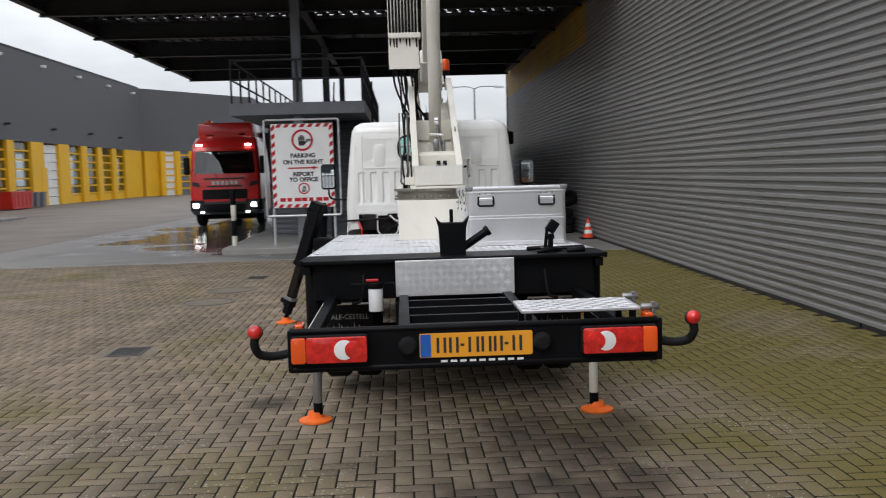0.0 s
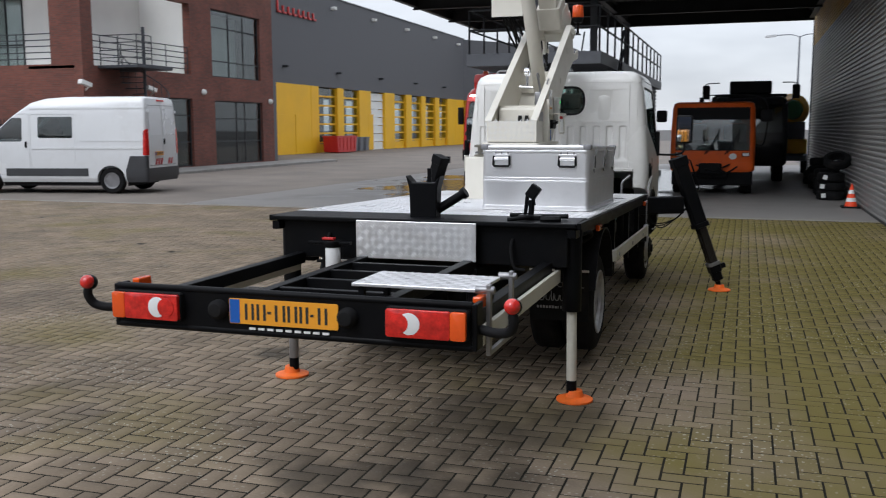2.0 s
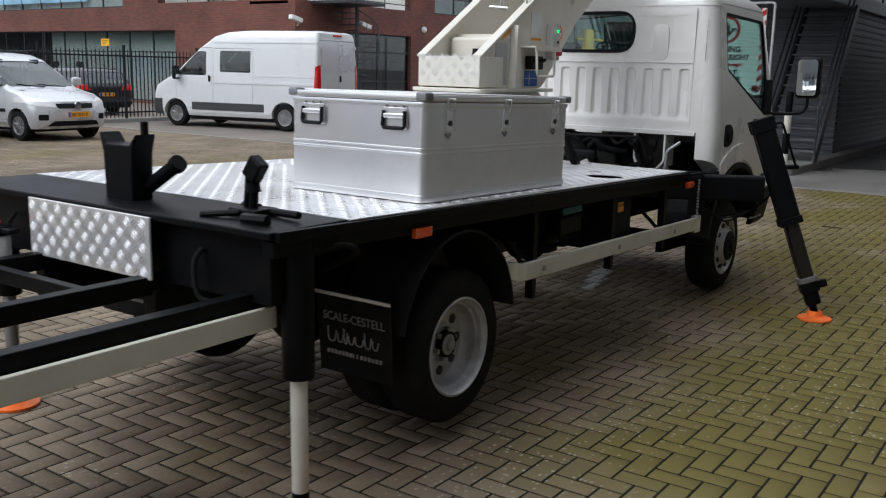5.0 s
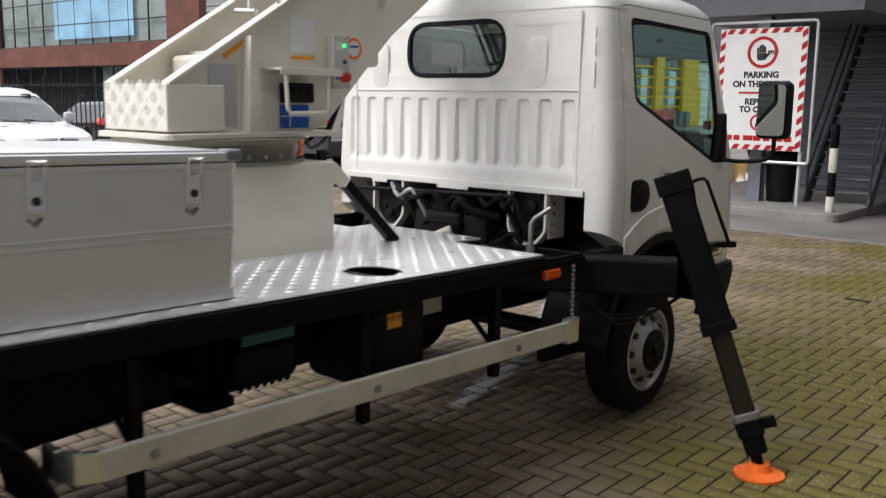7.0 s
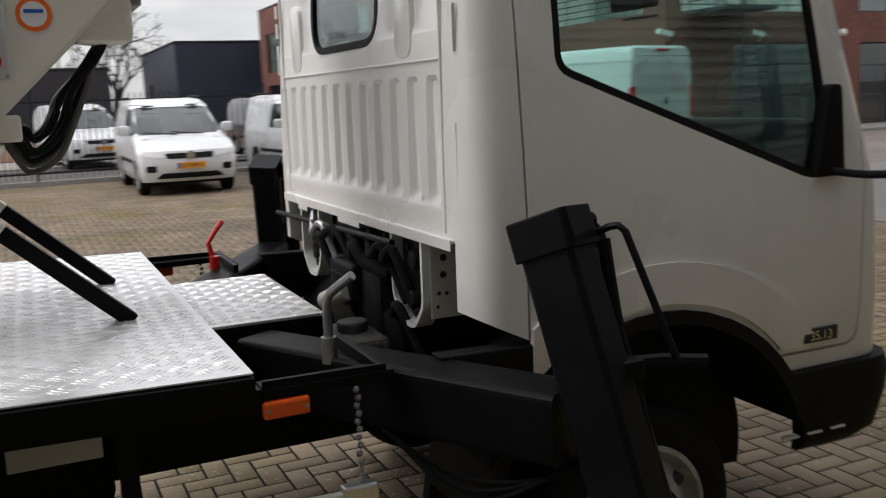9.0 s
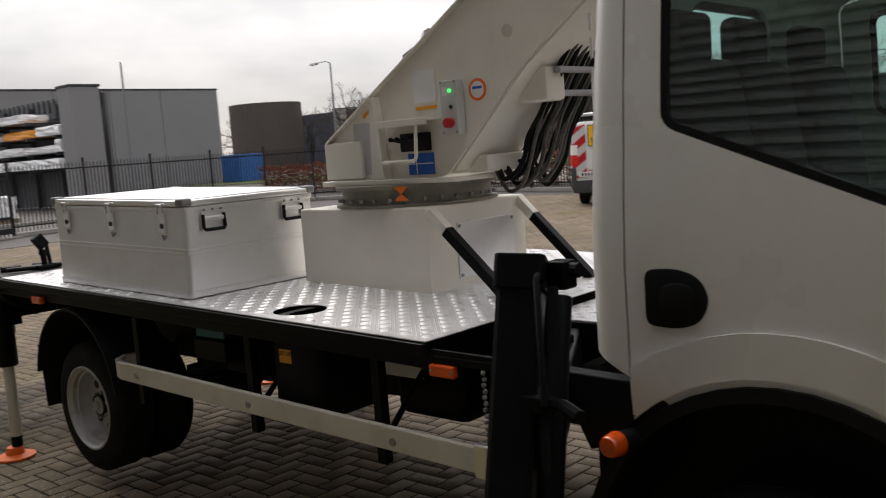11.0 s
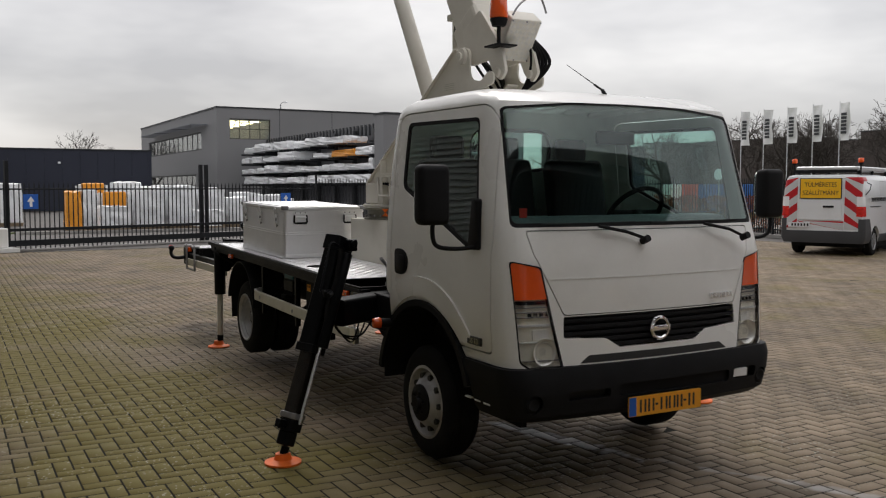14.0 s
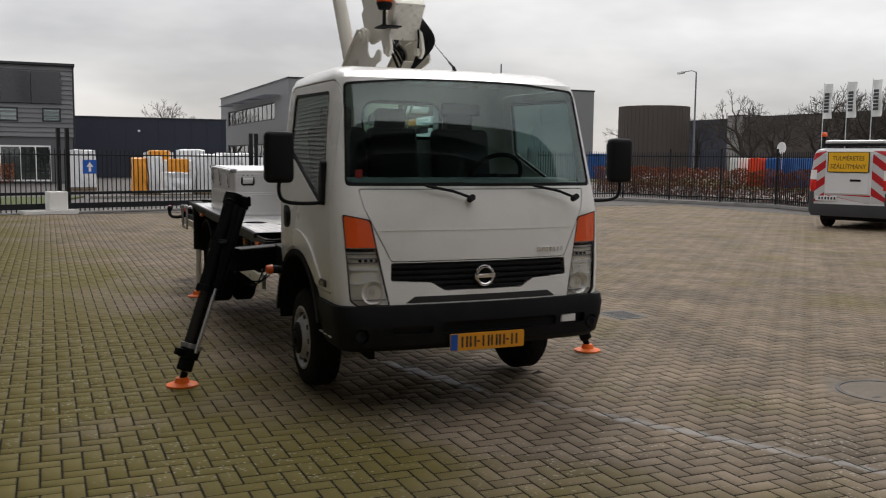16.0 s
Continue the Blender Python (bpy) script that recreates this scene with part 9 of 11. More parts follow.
# spiral stair at the corner
spiral = thing("spiral_stair", "black steel spiral stair winding up to the terrace", "stair", kind="structure")
sc = Vector((-19.35, 25.7, 0))
g = bmesh.new()
cyl(g, sc, sc + Vector((0, 0, 5.4)), 0.06, seg=12)
part("pole", g, RAIL, spiral)
hand = []
for i in range(19):
    a = radians(200 + i * 22)
    z = 0.2 + i * 0.2
    d = Vector((math.cos(a), math.sin(a), 0))
    s_ = Vector((-d.y, d.x, 0))
    p = [sc + s_ * 0.04, sc + d * 0.85 + s_ * 0.16, sc + d * 0.85 - s_ * 0.16, sc - s_ * 0.04]
    g = bmesh.new()
    prism(g, [(q.x, q.y) for q in p], "z", z - 0.03, z)
    part("step", g, RAIL, spiral)
    g = bmesh.new()
    cyl(g, sc + d * 0.83 + Vector((0, 0, z)), sc + d * 0.83 + Vector((0, 0, z + 0.95)), 0.012, seg=6)
    part("baluster", g, RAIL, spiral)
    hand.append(sc + d * 0.83 + Vector((0, 0, z + 0.95)))
g = bmesh.new()
tube(g, curve_pts(hand, 3), 0.02, 6)
part("handrail", g, RAIL, spiral)
g = bmesh.new()
box(g, (-20.3, 24.3, 3.85), (-18.6, 26.4, 3.95), 0.01)
part("landing", g, RAIL, spiral)
railing([(-20.2, 24.35), (-18.65, 24.35), (-18.65, 25.2)], 3.95, 1.05, spiral, post=0.8, rails=(0.25, 0.5, 0.75, 1.0), r=0.018)
for x, y, z in ((-20.0, 23.3, 3.25), (-19.9, 26.9, 3.2)):
    cam_box = thing("security_camera", "white boxed security camera on a wall bracket", "camera", Matrix.Translation((x, y, z)))
    g = bmesh.new()
    box(g, (-0.09, -0.35, -0.08), (0.09, 0.2, 0.08), 0.02, Matrix.Rotation(radians(-12), 4, "X"))
    part("housing", g, WHITE, cam_box)
    g = bmesh.new()
    cyl(g, (0, 0.1, -0.1), (-0.3, 0.3, -0.2), 0.03, seg=8)
    part("bracket", g, WHITE, cam_box)
for y, z in ((31.0, 3.25), (36.8, 3.0)):
    lamp = thing("wall_lamp", "small round white wall lamp on brick", "wall lamp", Matrix.Translation((-20.28, y, z)), group="office wall lamps")
    g = bmesh.new()
    lathe(g, [(0, 0.13), (0.08, 0.12), (0.14, 0.06), (0.15, 0)], 16)
    part("globe", g, PLASTER, lamp, smooth=True)
g = bmesh.new()
prism(g, [(-20.3, 24), (-18.2, 26), (-18.2, 40), (-20.3, 40)], "z", -0.02, 0.1, 0.02)
tagged(part("office_kerb", g, CONC), "grey concrete kerb along the brick office", "kerb", kind="structure")

# ---- long grey workshop with yellow doors ----
hall = thing("workshop_hall", "long dark grey workshop hall with a yellow base and tall glazed doors", "workshop", kind="structure")
HX = -26.6
g = bmesh.new()
box(g, (HX - 12, 38, 4.6), (HX, 90, 10.9))
part("upper_wall", g, DARKGREY, hall)
g = bmesh.new()
box(g, (HX - 12, 38, 10.9), (HX + 0.05, 90, 11.0))
part("roof_edge", g, FRAMEM, hall)
YB = [(38, 47.5), (54.0, 55.2), (58.3, 59.4), (62.3, 64.6), (67.6, 69.8), (72.6, 74.0), (76.6, 77.8), (80.6, 81.8), (84.4, 90)]
for a, b in YB:
    g = bmesh.new()
    box(g, (HX - 0.6, a, 0), (HX + 0.05, b, 4.62), 0.02)
    part("yellow_pier", g, YELLOW, hall)
g = bmesh.new()
box(g, (HX - 0.6, 47.5, 0), (HX + 0.03, 54.0, 4.62))
part("yellow_wall", g, YELLOW, hall)
for y in (49.0, 51.6, 64.0, 87.0):
    g = bmesh.new()
    box(g, (HX + 0.03, y, 0.02), (HX + 0.07, y + 1.0, 2.6 if y < 60 else 2.8), 0.01)
    part("yellow_door", g, YELLOW, hall)
spans = [(55.2, 58.3), (59.4, 62.3), (64.6, 67.6), (69.8, 72.6), (74.0, 76.6), (77.8, 80.6), (81.8, 84.4)]
for i, (a, b) in enumerate(spans):
    solid_door = i == 2
    for k in range(7):
        z0, z1 = 0.05 + k * 0.65, 0.65 + k * 0.65
        g = bmesh.new()
        box(g, (HX - 0.25, a, z0 - 0.05), (HX - 0.15, b, z0 + 0.07), 0.006)
        part("door_bar", g, YELLOW if not solid_door else PLASTER, hall)
        g = bmesh.new()
        box(g, (HX - 0.22, a, z0 + 0.07), (HX - 0.2, b, z1 - 0.05))
        part("door_glass", g, PLASTER if solid_door else (YELLOW if k == 0 else PANE), hall)
    g = bmesh.new()
    box(g, (HX - 1.2, a, 0), (HX - 1.1, b, 4.6))
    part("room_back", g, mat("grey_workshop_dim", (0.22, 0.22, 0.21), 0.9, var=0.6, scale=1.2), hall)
for i in range(6):
    g = bmesh.new()
    box(g, (HX, 50 + i * 7.5, 10.1), (HX + 0.35, 50.35 + i * 7.5, 10.3), 0.03)
    part("wall_light", g, PLASTER, hall)
    g = bmesh.new()
    box(g, (HX, 50 + i * 8.2, 5.6), (HX + 0.4, 50.25 + i * 8.2, 5.75), 0.03)
    part("wall_light", g, FRAMEM, hall)
for i in range(13):
    if i == 4:
        continue
    g = bmesh.new()
    y = 45.8 + i * 0.72
    box(g, (HX + 0.02, y, 9.0), (HX + 0.12, y + 0.16, 9.75 if i in (0, 5) else 9.5), 0.02)
    box(g, (HX + 0.02, y, 9.0), (HX + 0.12, y + 0.5, 9.14), 0.02)
    part("sign_bar", g, REDP, hall)
# angled end of the hall
g = bmesh.new()
prism(g, [(HX, 90), (-17.5, 104), (-17.5, 118), (HX - 12, 118), (HX - 12, 90)], "z", 4.6, 10.9)
part("end_wall", g, DARKGREY, hall)
d = Vector((-17.5 - HX, 14, 0)).normalized()
for k in range(8):
    a = Vector((HX, 90, 0)) + d * (0.2 + k * 2.1)
    M = Matrix.Translation(a) @ Matrix.Rotation(math.atan2(d.y, d.x), 4, "Z")
    g = bmesh.new()
    box(g, (0, -0.3, 0), (0.6, 0.4, 4.6), 0.02, M)
    part("yellow_pier", g, YELLOW, hall)
    g = bmesh.new()
    box(g, (0.6, 0.1, 0), (2.1, 0.4, 4.6), 0, M)
    part("door_leaf", g, PLASTER if k % 3 == 1 else YELLOW if k == 0 else GREYPAINT, hall)
    g = bmesh.new()
    for z in (0.7, 1.4, 2.1, 2.8, 3.5, 4.2):
        box(g, (0.6, 0.05, z - 0.07), (2.1, 0.12, z + 0.07), 0, M)
    part("door_bar", g, YELLOW, hall)
# lit link between the office and the hall
link = thing("link_wing", "recessed glazed link with lit ceiling strips", "wing", kind="structure")
g = bmesh.new()
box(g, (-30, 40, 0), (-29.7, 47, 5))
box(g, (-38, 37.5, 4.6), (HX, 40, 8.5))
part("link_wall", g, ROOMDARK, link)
for z in (3.1, 4.1):
    g = bmesh.new()
    box(g, (-27.5, 38.6, z), (-27.2, 40.0, z + 0.12))
    part("lamp_strip", g, TUBE, link)

# ---- fence of upright bars, and the sliding gate ----
FENCE = mat("black_fence_paint", (0.02, 0.021, 0.023), 0.5, var=0.2)


def fence_panel(length, h=1.95, step=0.125):
    f_ = thing("fence_panel", "black steel fence panel of upright pointed bars", "fence", group="yard fence panels")
    for x in (0.0,):
        g = bmesh.new()
        box(g, (x - 0.03, -0.03, 0), (x + 0.03, 0.03, h + 0.12), 0.004)
        part("post", g, FENCE, f_)
    for z in (0.22, h - 0.18):
        g = bmesh.new()
        box(g, (0.03, -0.02, z - 0.02), (length - 0.03, 0.02, z + 0.02))
        part("rail", g, FENCE, f_)
    g = bmesh.new()
    box(g, (-0.01, -0.011, 0.08), (0.011, 0.011, h - 0.06))
    prism(g, [(-0.01, h - 0.06), (0.011, h - 0.06), (0.0, h)], "y", -0.011, 0.011)
    me0 = None
    n = int(length / step) - 1
    for i in range(n):
        x = (i + 1) * length / (n + 1)
        if me0 is None:
            o = part("bar", g, FENCE, f_)
            me0 = o.data
        else:
            o = new("bar", me0)
            o.parent = f_
        o.location = (x, 0, 0)
    return f_


panel0 = None
LINES = [((-8.0, -18.9), (-19.5, -19.3)), ((-19.5, -19.3), (-21.8, -13.0)), ((-21.8, -13.0), (-19.0, -2.4)), ((-19.0, -2.4), (-19.3, 23.4))]
for a, b in LINES:
    a, b = Vector((*a, 0)), Vector((*b, 0))
    n = max(1, round((b - a).length / 2.5))
    L_ = (b - a).length / n
    ang = math.degrees(math.atan2(b.y - a.y, b.x - a.x))
    for i in range(n):
        p = a.lerp(b, i / n)
        if panel0 is None:
            panel0 = fence_panel(2.5)
            panel0.matrix_basis = pose(p.x, p.y, 0.05, rz=ang) @ Matrix.Diagonal((L_ / 2.5, 1, 1, 1))
        else:
            o = copy_thing(panel0, pose(p.x, p.y, 0.05, rz=ang))
            o.scale = (L_ / 2.5, 1, 1)
g = bmesh.new()
for a, b in LINES:
    a, b = Vector((*a, 0)), Vector((*b, 0))
    ang = math.atan2(b.y - a.y, b.x - a.x)
    box(g, (0, -0.08, -0.02), ((b - a).length, 0.08, 0.10), 0.01, Matrix.Translation(a) @ Matrix.Rotation(ang, 4, "Z"))
tagged(part("fence_kerb", g, CONC), "low concrete kerb under the yard fence", "kerb", kind="structure")
GA, GB = Vector((4.6, -14.75, 0)), Vector((-8.0, -18.9, 0))
gdir = (GB - GA).normalized()
gang = math.degrees(math.atan2(gdir.y, gdir.x))
gate = thing("sliding_gate", "long black sliding gate of upright bars on a heavy bottom beam", "gate", pose(GA.x, GA.y, 0, rz=gang))
GL = (GB - GA).length
for nm, z0, z1, w in (("bottom_beam", 0.10, 0.26, 0.07), ("lower_rail", 0.50, 0.58, 0.035), ("top_rail", 1.62, 1.66, 0.03)):
    g = bmesh.new()
    box(g, (0, -w, z0), (GL, w, z1), 0.006)
    part(nm, g, FENCE, gate)
g = bmesh.new()
box(g, (-0.012, -0.012, 0.02), (0.012, 0.012, 1.75))
prism(g, [(-0.012, 1.75), (0.012, 1.75), (0.0, 1.82)], "y", -0.012, 0.012)
me0 = None
for i in range(int(GL / 0.135)):
    if me0 is None:
        o = part("bar", g, FENCE, gate)
        me0 = o.data
    else:
        o = new("bar", me0)
        o.parent = gate
    o.location = (0.1 + i * 0.135, 0, 0)
for x in (2.55, 2.8, 8.75, 8.95):
    g = bmesh.new()
    box(g, (x - 0.05, 0.1, 0), (x + 0.05, 0.2, 2.4), 0.006)
    part("gate_post", g, FENCE, gate)
g = bmesh.new()
box(g, (2.0, -0.62, 0.10), (2.52, -0.25, 0.62), 0.03)
box(g, (1.3, -0.75, -0.02), (2.75, -0.15, 0.10), 0.01)
tagged(part("motor_box", g, WHITE, gate), "pale gate motor box")
for x in (1.35, 9.9):
    sgn = thing("arrow_sign", "small blue sign with a white arrow hung on the gate", "sign", pose(GA.x, GA.y, 0, rz=gang) @ Matrix.Translation((2.0 + x, -0.06, 1.3)), group="blue gate signs")
    g = bmesh.new()
    box(g, (-0.2, -0.01, -0.2), (0.2, 0.01, 0.2), 0.004)
    part("plate", g, BLUE, sgn)
    g = bmesh.new()
    prism(g, [(-0.1, 0.0), (0.1, 0.0), (0.0, 0.14)], "y", -0.016, -0.01)
    box(g, (-0.035, -0.016, -0.14), (0.035, -0.01, 0.0))
    part("arrow", g, WHITELENS, sgn)
g = bmesh.new()
box(g, (0, -0.35, -0.02), (GL, 0.35, 0.02), 0.004, pose(GA.x, GA.y, 0, rz=gang))
tagged(part("gate_track", g, CONC), "concrete strip with the gate track", "kerb", kind="structure")
# ---- the big notice by the stair ----
SIGNW = mat("white_sign_board", (0.78, 0.78, 0.77), 0.45, var=0.04, dirt=(0.6, 0.58, 0.54), dscale=2, damount=0.3)
GALV = mat("galvanised_pipe", (0.62, 0.63, 0.64), 0.38, metal=0.5, var=0.1)
notice = thing("notice_board", "white notice board with red striped border on a pipe frame", "sign", pose(0, 16.3, 0))
g = bmesh.new()
tube(g, [(x, 0, z) for x, z in rounded([(-3.35, 0.78), (-1.70, 0.78), (-1.70, 2.91), (-3.35, 2.91)], 0.06)], 0.024, 8, True)
part("pipe_frame", g, GALV, notice, smooth=True)
for x in (-3.2, -1.85):
    g = bmesh.new()
    cyl(g, (x, 0.06, 0.0), (x, 0.06, 0.95), 0.03, seg=12)
    box(g, (x - 0.1, -0.06, 0.0), (x + 0.1, 0.2, 0.10), 0.01)
    part("leg", g, GALV, notice)
g = bmesh.new()
box(g, (-3.2, -0.012, 0.96), (-1.83, 0.012, 2.82), 0.003)
board = part("board", g, SIGNW, notice)
# red stripes round the border
for i in range(10):
    z = 0.98 + i * 0.186
    for x0, x1 in ((-3.195, -3.115), (-1.915, -1.835)):
        g = bmesh.new()
        prism(g, [(x0, z), (x1, z + 0.06), (x1, z + 0.155), (x0, z + 0.095)], "y", -0.0155, -0.012)
        part("border_stripe", g, STRIPERED, board)
for i in range(7):
    x = -3.10 + i * 0.175
    for z0, z1 in ((0.965, 1.04), (2.74, 2.815)):
        g = bmesh.new()
        prism(g, [(x, z0), (x + 0.095, z0), (x + 0.15, z1), (x + 0.055, z1)], "y", -0.0155, -0.012)
        part("border_stripe", g, STRIPERED, board)


for cx, cz, r0, r1 in ((-2.51, 2.455, 0.192, 0.24), (-2.51, 1.385, 0.098, 0.128)):
    g = bmesh.new()
    lathe(g, [(0.012, r1), (0.018, r1), (0.018, r0), (0.012, r0), (0.012, r1)], 40, Matrix.Translation((cx, 0, cz)) @ Matrix.Rotation(radians(-90), 4, "Z"))
    part("red_ring", g, STRIPERED, board)
PALM = [rounded([(-2.585, 2.335), (-2.465, 2.335), (-2.43, 2.44), (-2.60, 2.44)], 0.026), rounded([(-2.462, 2.35), (-2.385, 2.43), (-2.40, 2.452), (-2.475, 2.40)], 0.01)]
PALM += [rounded(rect(-2.52 + dx - 0.0155, 2.443, -2.52 + dx + 0.0155, 2.443 + h), 0.013) for dx, h in ((-0.064, 0.085), (-0.028, 0.12), (0.008, 0.13), (0.044, 0.10))]
for o in PALM:
    g = bmesh.new()
    prism(g, o, "y", -0.018, -0.012)
    part("hand_symbol", g, INK, board)
for txt, x, z, s in (("STOP", -2.345, 2.43, 0.065), ("PARKING", -2.51, 2.07, 0.132), ("ON THE RIGHT", -2.51, 1.93, 0.128), ("REPORT", -2.51, 1.66, 0.128), ("TO OFFICE", -2.51, 1.54, 0.128), ("10", -2.51, 1.375, 0.085), ("KM", -2.51, 1.315, 0.06)):
    g = bmesh.new()
    merge(g, lettering(txt, s, 0.003, bold=0.006), Matrix.Translation((x, -0.0145, z)))
    part("lettering", g, INK, board)
g = bmesh.new()
prism(g, [(-2.85, 1.825), (-2.3, 1.825), (-2.3, 1.80), (-2.17, 1.84), (-2.3, 1.88), (-2.3, 1.855), (-2.85, 1.855)], "y", -0.0165, -0.012)
part("red_arrow", g, STRIPERED, board)
for i, w in enumerate((0.13, 0.1, 0.15, 0.12, 0.1, 0.14, 0.12)):
    add(board, "name_bar", STRIPERED, ((-3.05 + i * 0.16, -0.016, 1.10), (-3.05 + i * 0.16 + w, -0.012, 1.18), 0))

# banded bollard, bin and clutter on the island
boll = thing("bollard", "cream and black banded round bollard", "bollard", pose(-1.25 - 2.9, 16.6, 0.0))
for i, z in enumerate((0.0, 0.35, 0.7, 1.05)):
    g = bmesh.new()
    cyl(g, (0, 0, z), (0, 0, z + 0.35), 0.06, seg=20, edge=0.004 if i < 3 else 0.02)
    part("band", g, BEIGE if i % 2 == 0 else BLACK, boll, smooth=True)
boll2 = copy_thing(boll, pose(-1.22, 15.95, 0.0))
bn = thing("waste_bin", "black plastic bin on the island", "bin", pose(-2.3, 16.85, 0.12))
g = bmesh.new()
cyl(g, (0, 0, 0), (0, 0, 0.75), 0.2, 0.25, seg=20, edge=0.02)
part("bin_body", g, PLASTIC, bn, smooth=True)
g = bmesh.new()
cyl(g, (0, 0, 0.75), (0, 0, 0.82), 0.265, 0.2, seg=20, edge=0.015)
part("lid", g, PLASTIC, bn, smooth=True)

# cones and tyres along the wall
CONER = mat("cone_red", (0.78, 0.07, 0.02), 0.45, var=0.08)


def traffic_cone(m):
    c_ = thing("traffic_cone", "red traffic cone with white bands on a black foot", "cone", m, group="traffic cones")
    prof = [(0.0, 0.14), (0.46, 0.025)]
    at_ = lambda z: 0.135 - 0.11 * z / 0.46
    for i, (z0, z1) in enumerate(((0.03, 0.13), (0.13, 0.21), (0.21, 0.29), (0.29, 0.37), (0.37, 0.5))):
        g = bmesh.new()
        cyl(g, (0, 0, z0), (0, 0, z1), at_(z0), at_(z1), seg=24)
        part("cone_band", g, CONER if i % 2 == 0 else WHITELENS, c_, smooth=True)
    g = bmesh.new()
    prism(g, rect(-0.19, -0.19, 0.19, 0.19, 0.04), "z", 0, 0.035, 0.006)
    part("foot", g, PLASTIC, c_)
    return c_


cone = traffic_cone(pose(4.02, 17.1, 0))
copy_thing(cone, pose(-3.5, 20.3, 0, rz=20))
g = bmesh.new()
lathe(g, [(-0.09, 0.19), (-0.105, 0.24), (-0.09, 0.285), (-0.07, 0.30), (0.07, 0.30), (0.09, 0.285), (0.105, 0.24), (0.09, 0.19), (0.04, 0.20), (-0.04, 0.20), (-0.09, 0.19)], 36)
tyre0 = part("tyre", g, RUBBER, None, smooth=True)
tagged(tyre0, "used black lorry tyre stacked by the wall", "tyre", group="stacked tyres")
tyre0.matrix_basis = pose(3.80, 19.3, 0.105, ry=90)
stack = [(3.81, 19.32, 0.315, 0, 90), (3.79, 19.28, 0.525, 20, 90), (3.86, 19.95, 0.105, 50, 90), (3.85, 19.95, 0.315, 10, 90), (3.92, 19.45, 0.90, 80, 62), (3.84, 20.7, 0.105, 0, 90), (3.85, 20.7, 0.315, 40, 90), (3.86, 21.4, 0.105, 0, 90), (3.85, 21.4, 0.315, 0, 90), (3.86, 21.35, 0.525, 0, 90),
         (3.85, 22.2, 0.30, 75, 8), (3.86, 22.6, 0.30, 80, 10), (3.87, 23.4, 0.105, 0, 90), (3.87, 23.4, 0.315, 0, 90), (3.86, 23.4, 0.525, 0, 90), (3.87, 23.4, 0.735, 0, 90), (3.85, 24.4, 0.30, 85, 5), (3.86, 24.8, 0.30, 88, 8), (3.85, 25.6, 0.105, 0, 90), (3.86, 25.6, 0.315, 0, 90)]
for x, y, z, rz, ry in stack:
    copy_thing(tyre0, pose(x, y, z, 0, ry, rz))
for i, (x, y, z) in enumerate(((3.58, 19.03, 0.11), (3.55, 19.08, 0.32), (3.60, 19.01, 0.53))):
    lb = add(None, "tyre_label", SIGNW, ((-0.05, -0.002, -0.05), (0.05, 0.002, 0.05), 0))
    lb.matrix_basis = pose(x + 0.05, y - 0.02, z, 0, 12 * i - 8, -28)
    tagged(lb, "white paper label stuck on a tyre", "label", group="tyre labels")

ys = thing("window_notice", "small orange notice in the office window", "sign", pose(-31.7, 23.72, 2.47))
add(ys, "sheet", SIGNYEL, ((-0.28, -0.01, -0.15), (0.28, 0.01, 0.15), 0.004))
for k in range(3):
    add(ys, "print_bar", INK, ((-0.18, -0.013, 0.06 - k * 0.07), (0.18 - 0.08 * k, -0.01, 0.085 - k * 0.07), 0))

# ---- covers and drains in the paving ----
IRON = mat("cast_iron", (0.07, 0.066, 0.062), 0.5, metal=0.5, var=0.3, scale=8, bump=0.001, bscale=90, dirt=(0.12, 0.10, 0.08), dscale=4, damount=0.6)


COVERFILL = mat("worn_cover_fill", (0.17, 0.145, 0.115), 0.8, var=0.25, scale=5, bump=0.002, bscale=90, dirt=(0.08, 0.07, 0.06), dscale=3, damount=0.6)


def manhole(x, y):
    c_ = thing("manhole_cover", "round brown-grey manhole cover with an iron ring", "manhole cover", pose(x, y, 0), group="manhole covers")
    g = bmesh.new()
    cyl(g, (0, 0, -0.03), (0, 0, -0.0012), 0.5, seg=48)
    part("surround", g, COVERFILL, c_)
    g = bmesh.new()
    lathe(g, [(-0.02, 0.348), (0.004, 0.348), (0.004, 0.322), (-0.02, 0.322), (-0.02, 0.348)], 48, pose(0, 0, 0, ry=-90))
    part("ring", g, IRON, c_)
    g = bmesh.new()
    cyl(g, (0, 0, -0.02), (0, 0, 0.002), 0.315, seg=44, edge=0.004)
    cv = part("cover", g, COVERFILL, c_)
    for a in (0.4, 3.54):
        g = bmesh.new()
        box(g, (0.22 * math.cos(a) - 0.03, 0.22 * math.sin(a) - 0.012, 0.0015), (0.22 * math.cos(a) + 0.03, 0.22 * math.sin(a) + 0.012, 0.0035))
        part("lift_slot", g, INK, cv)


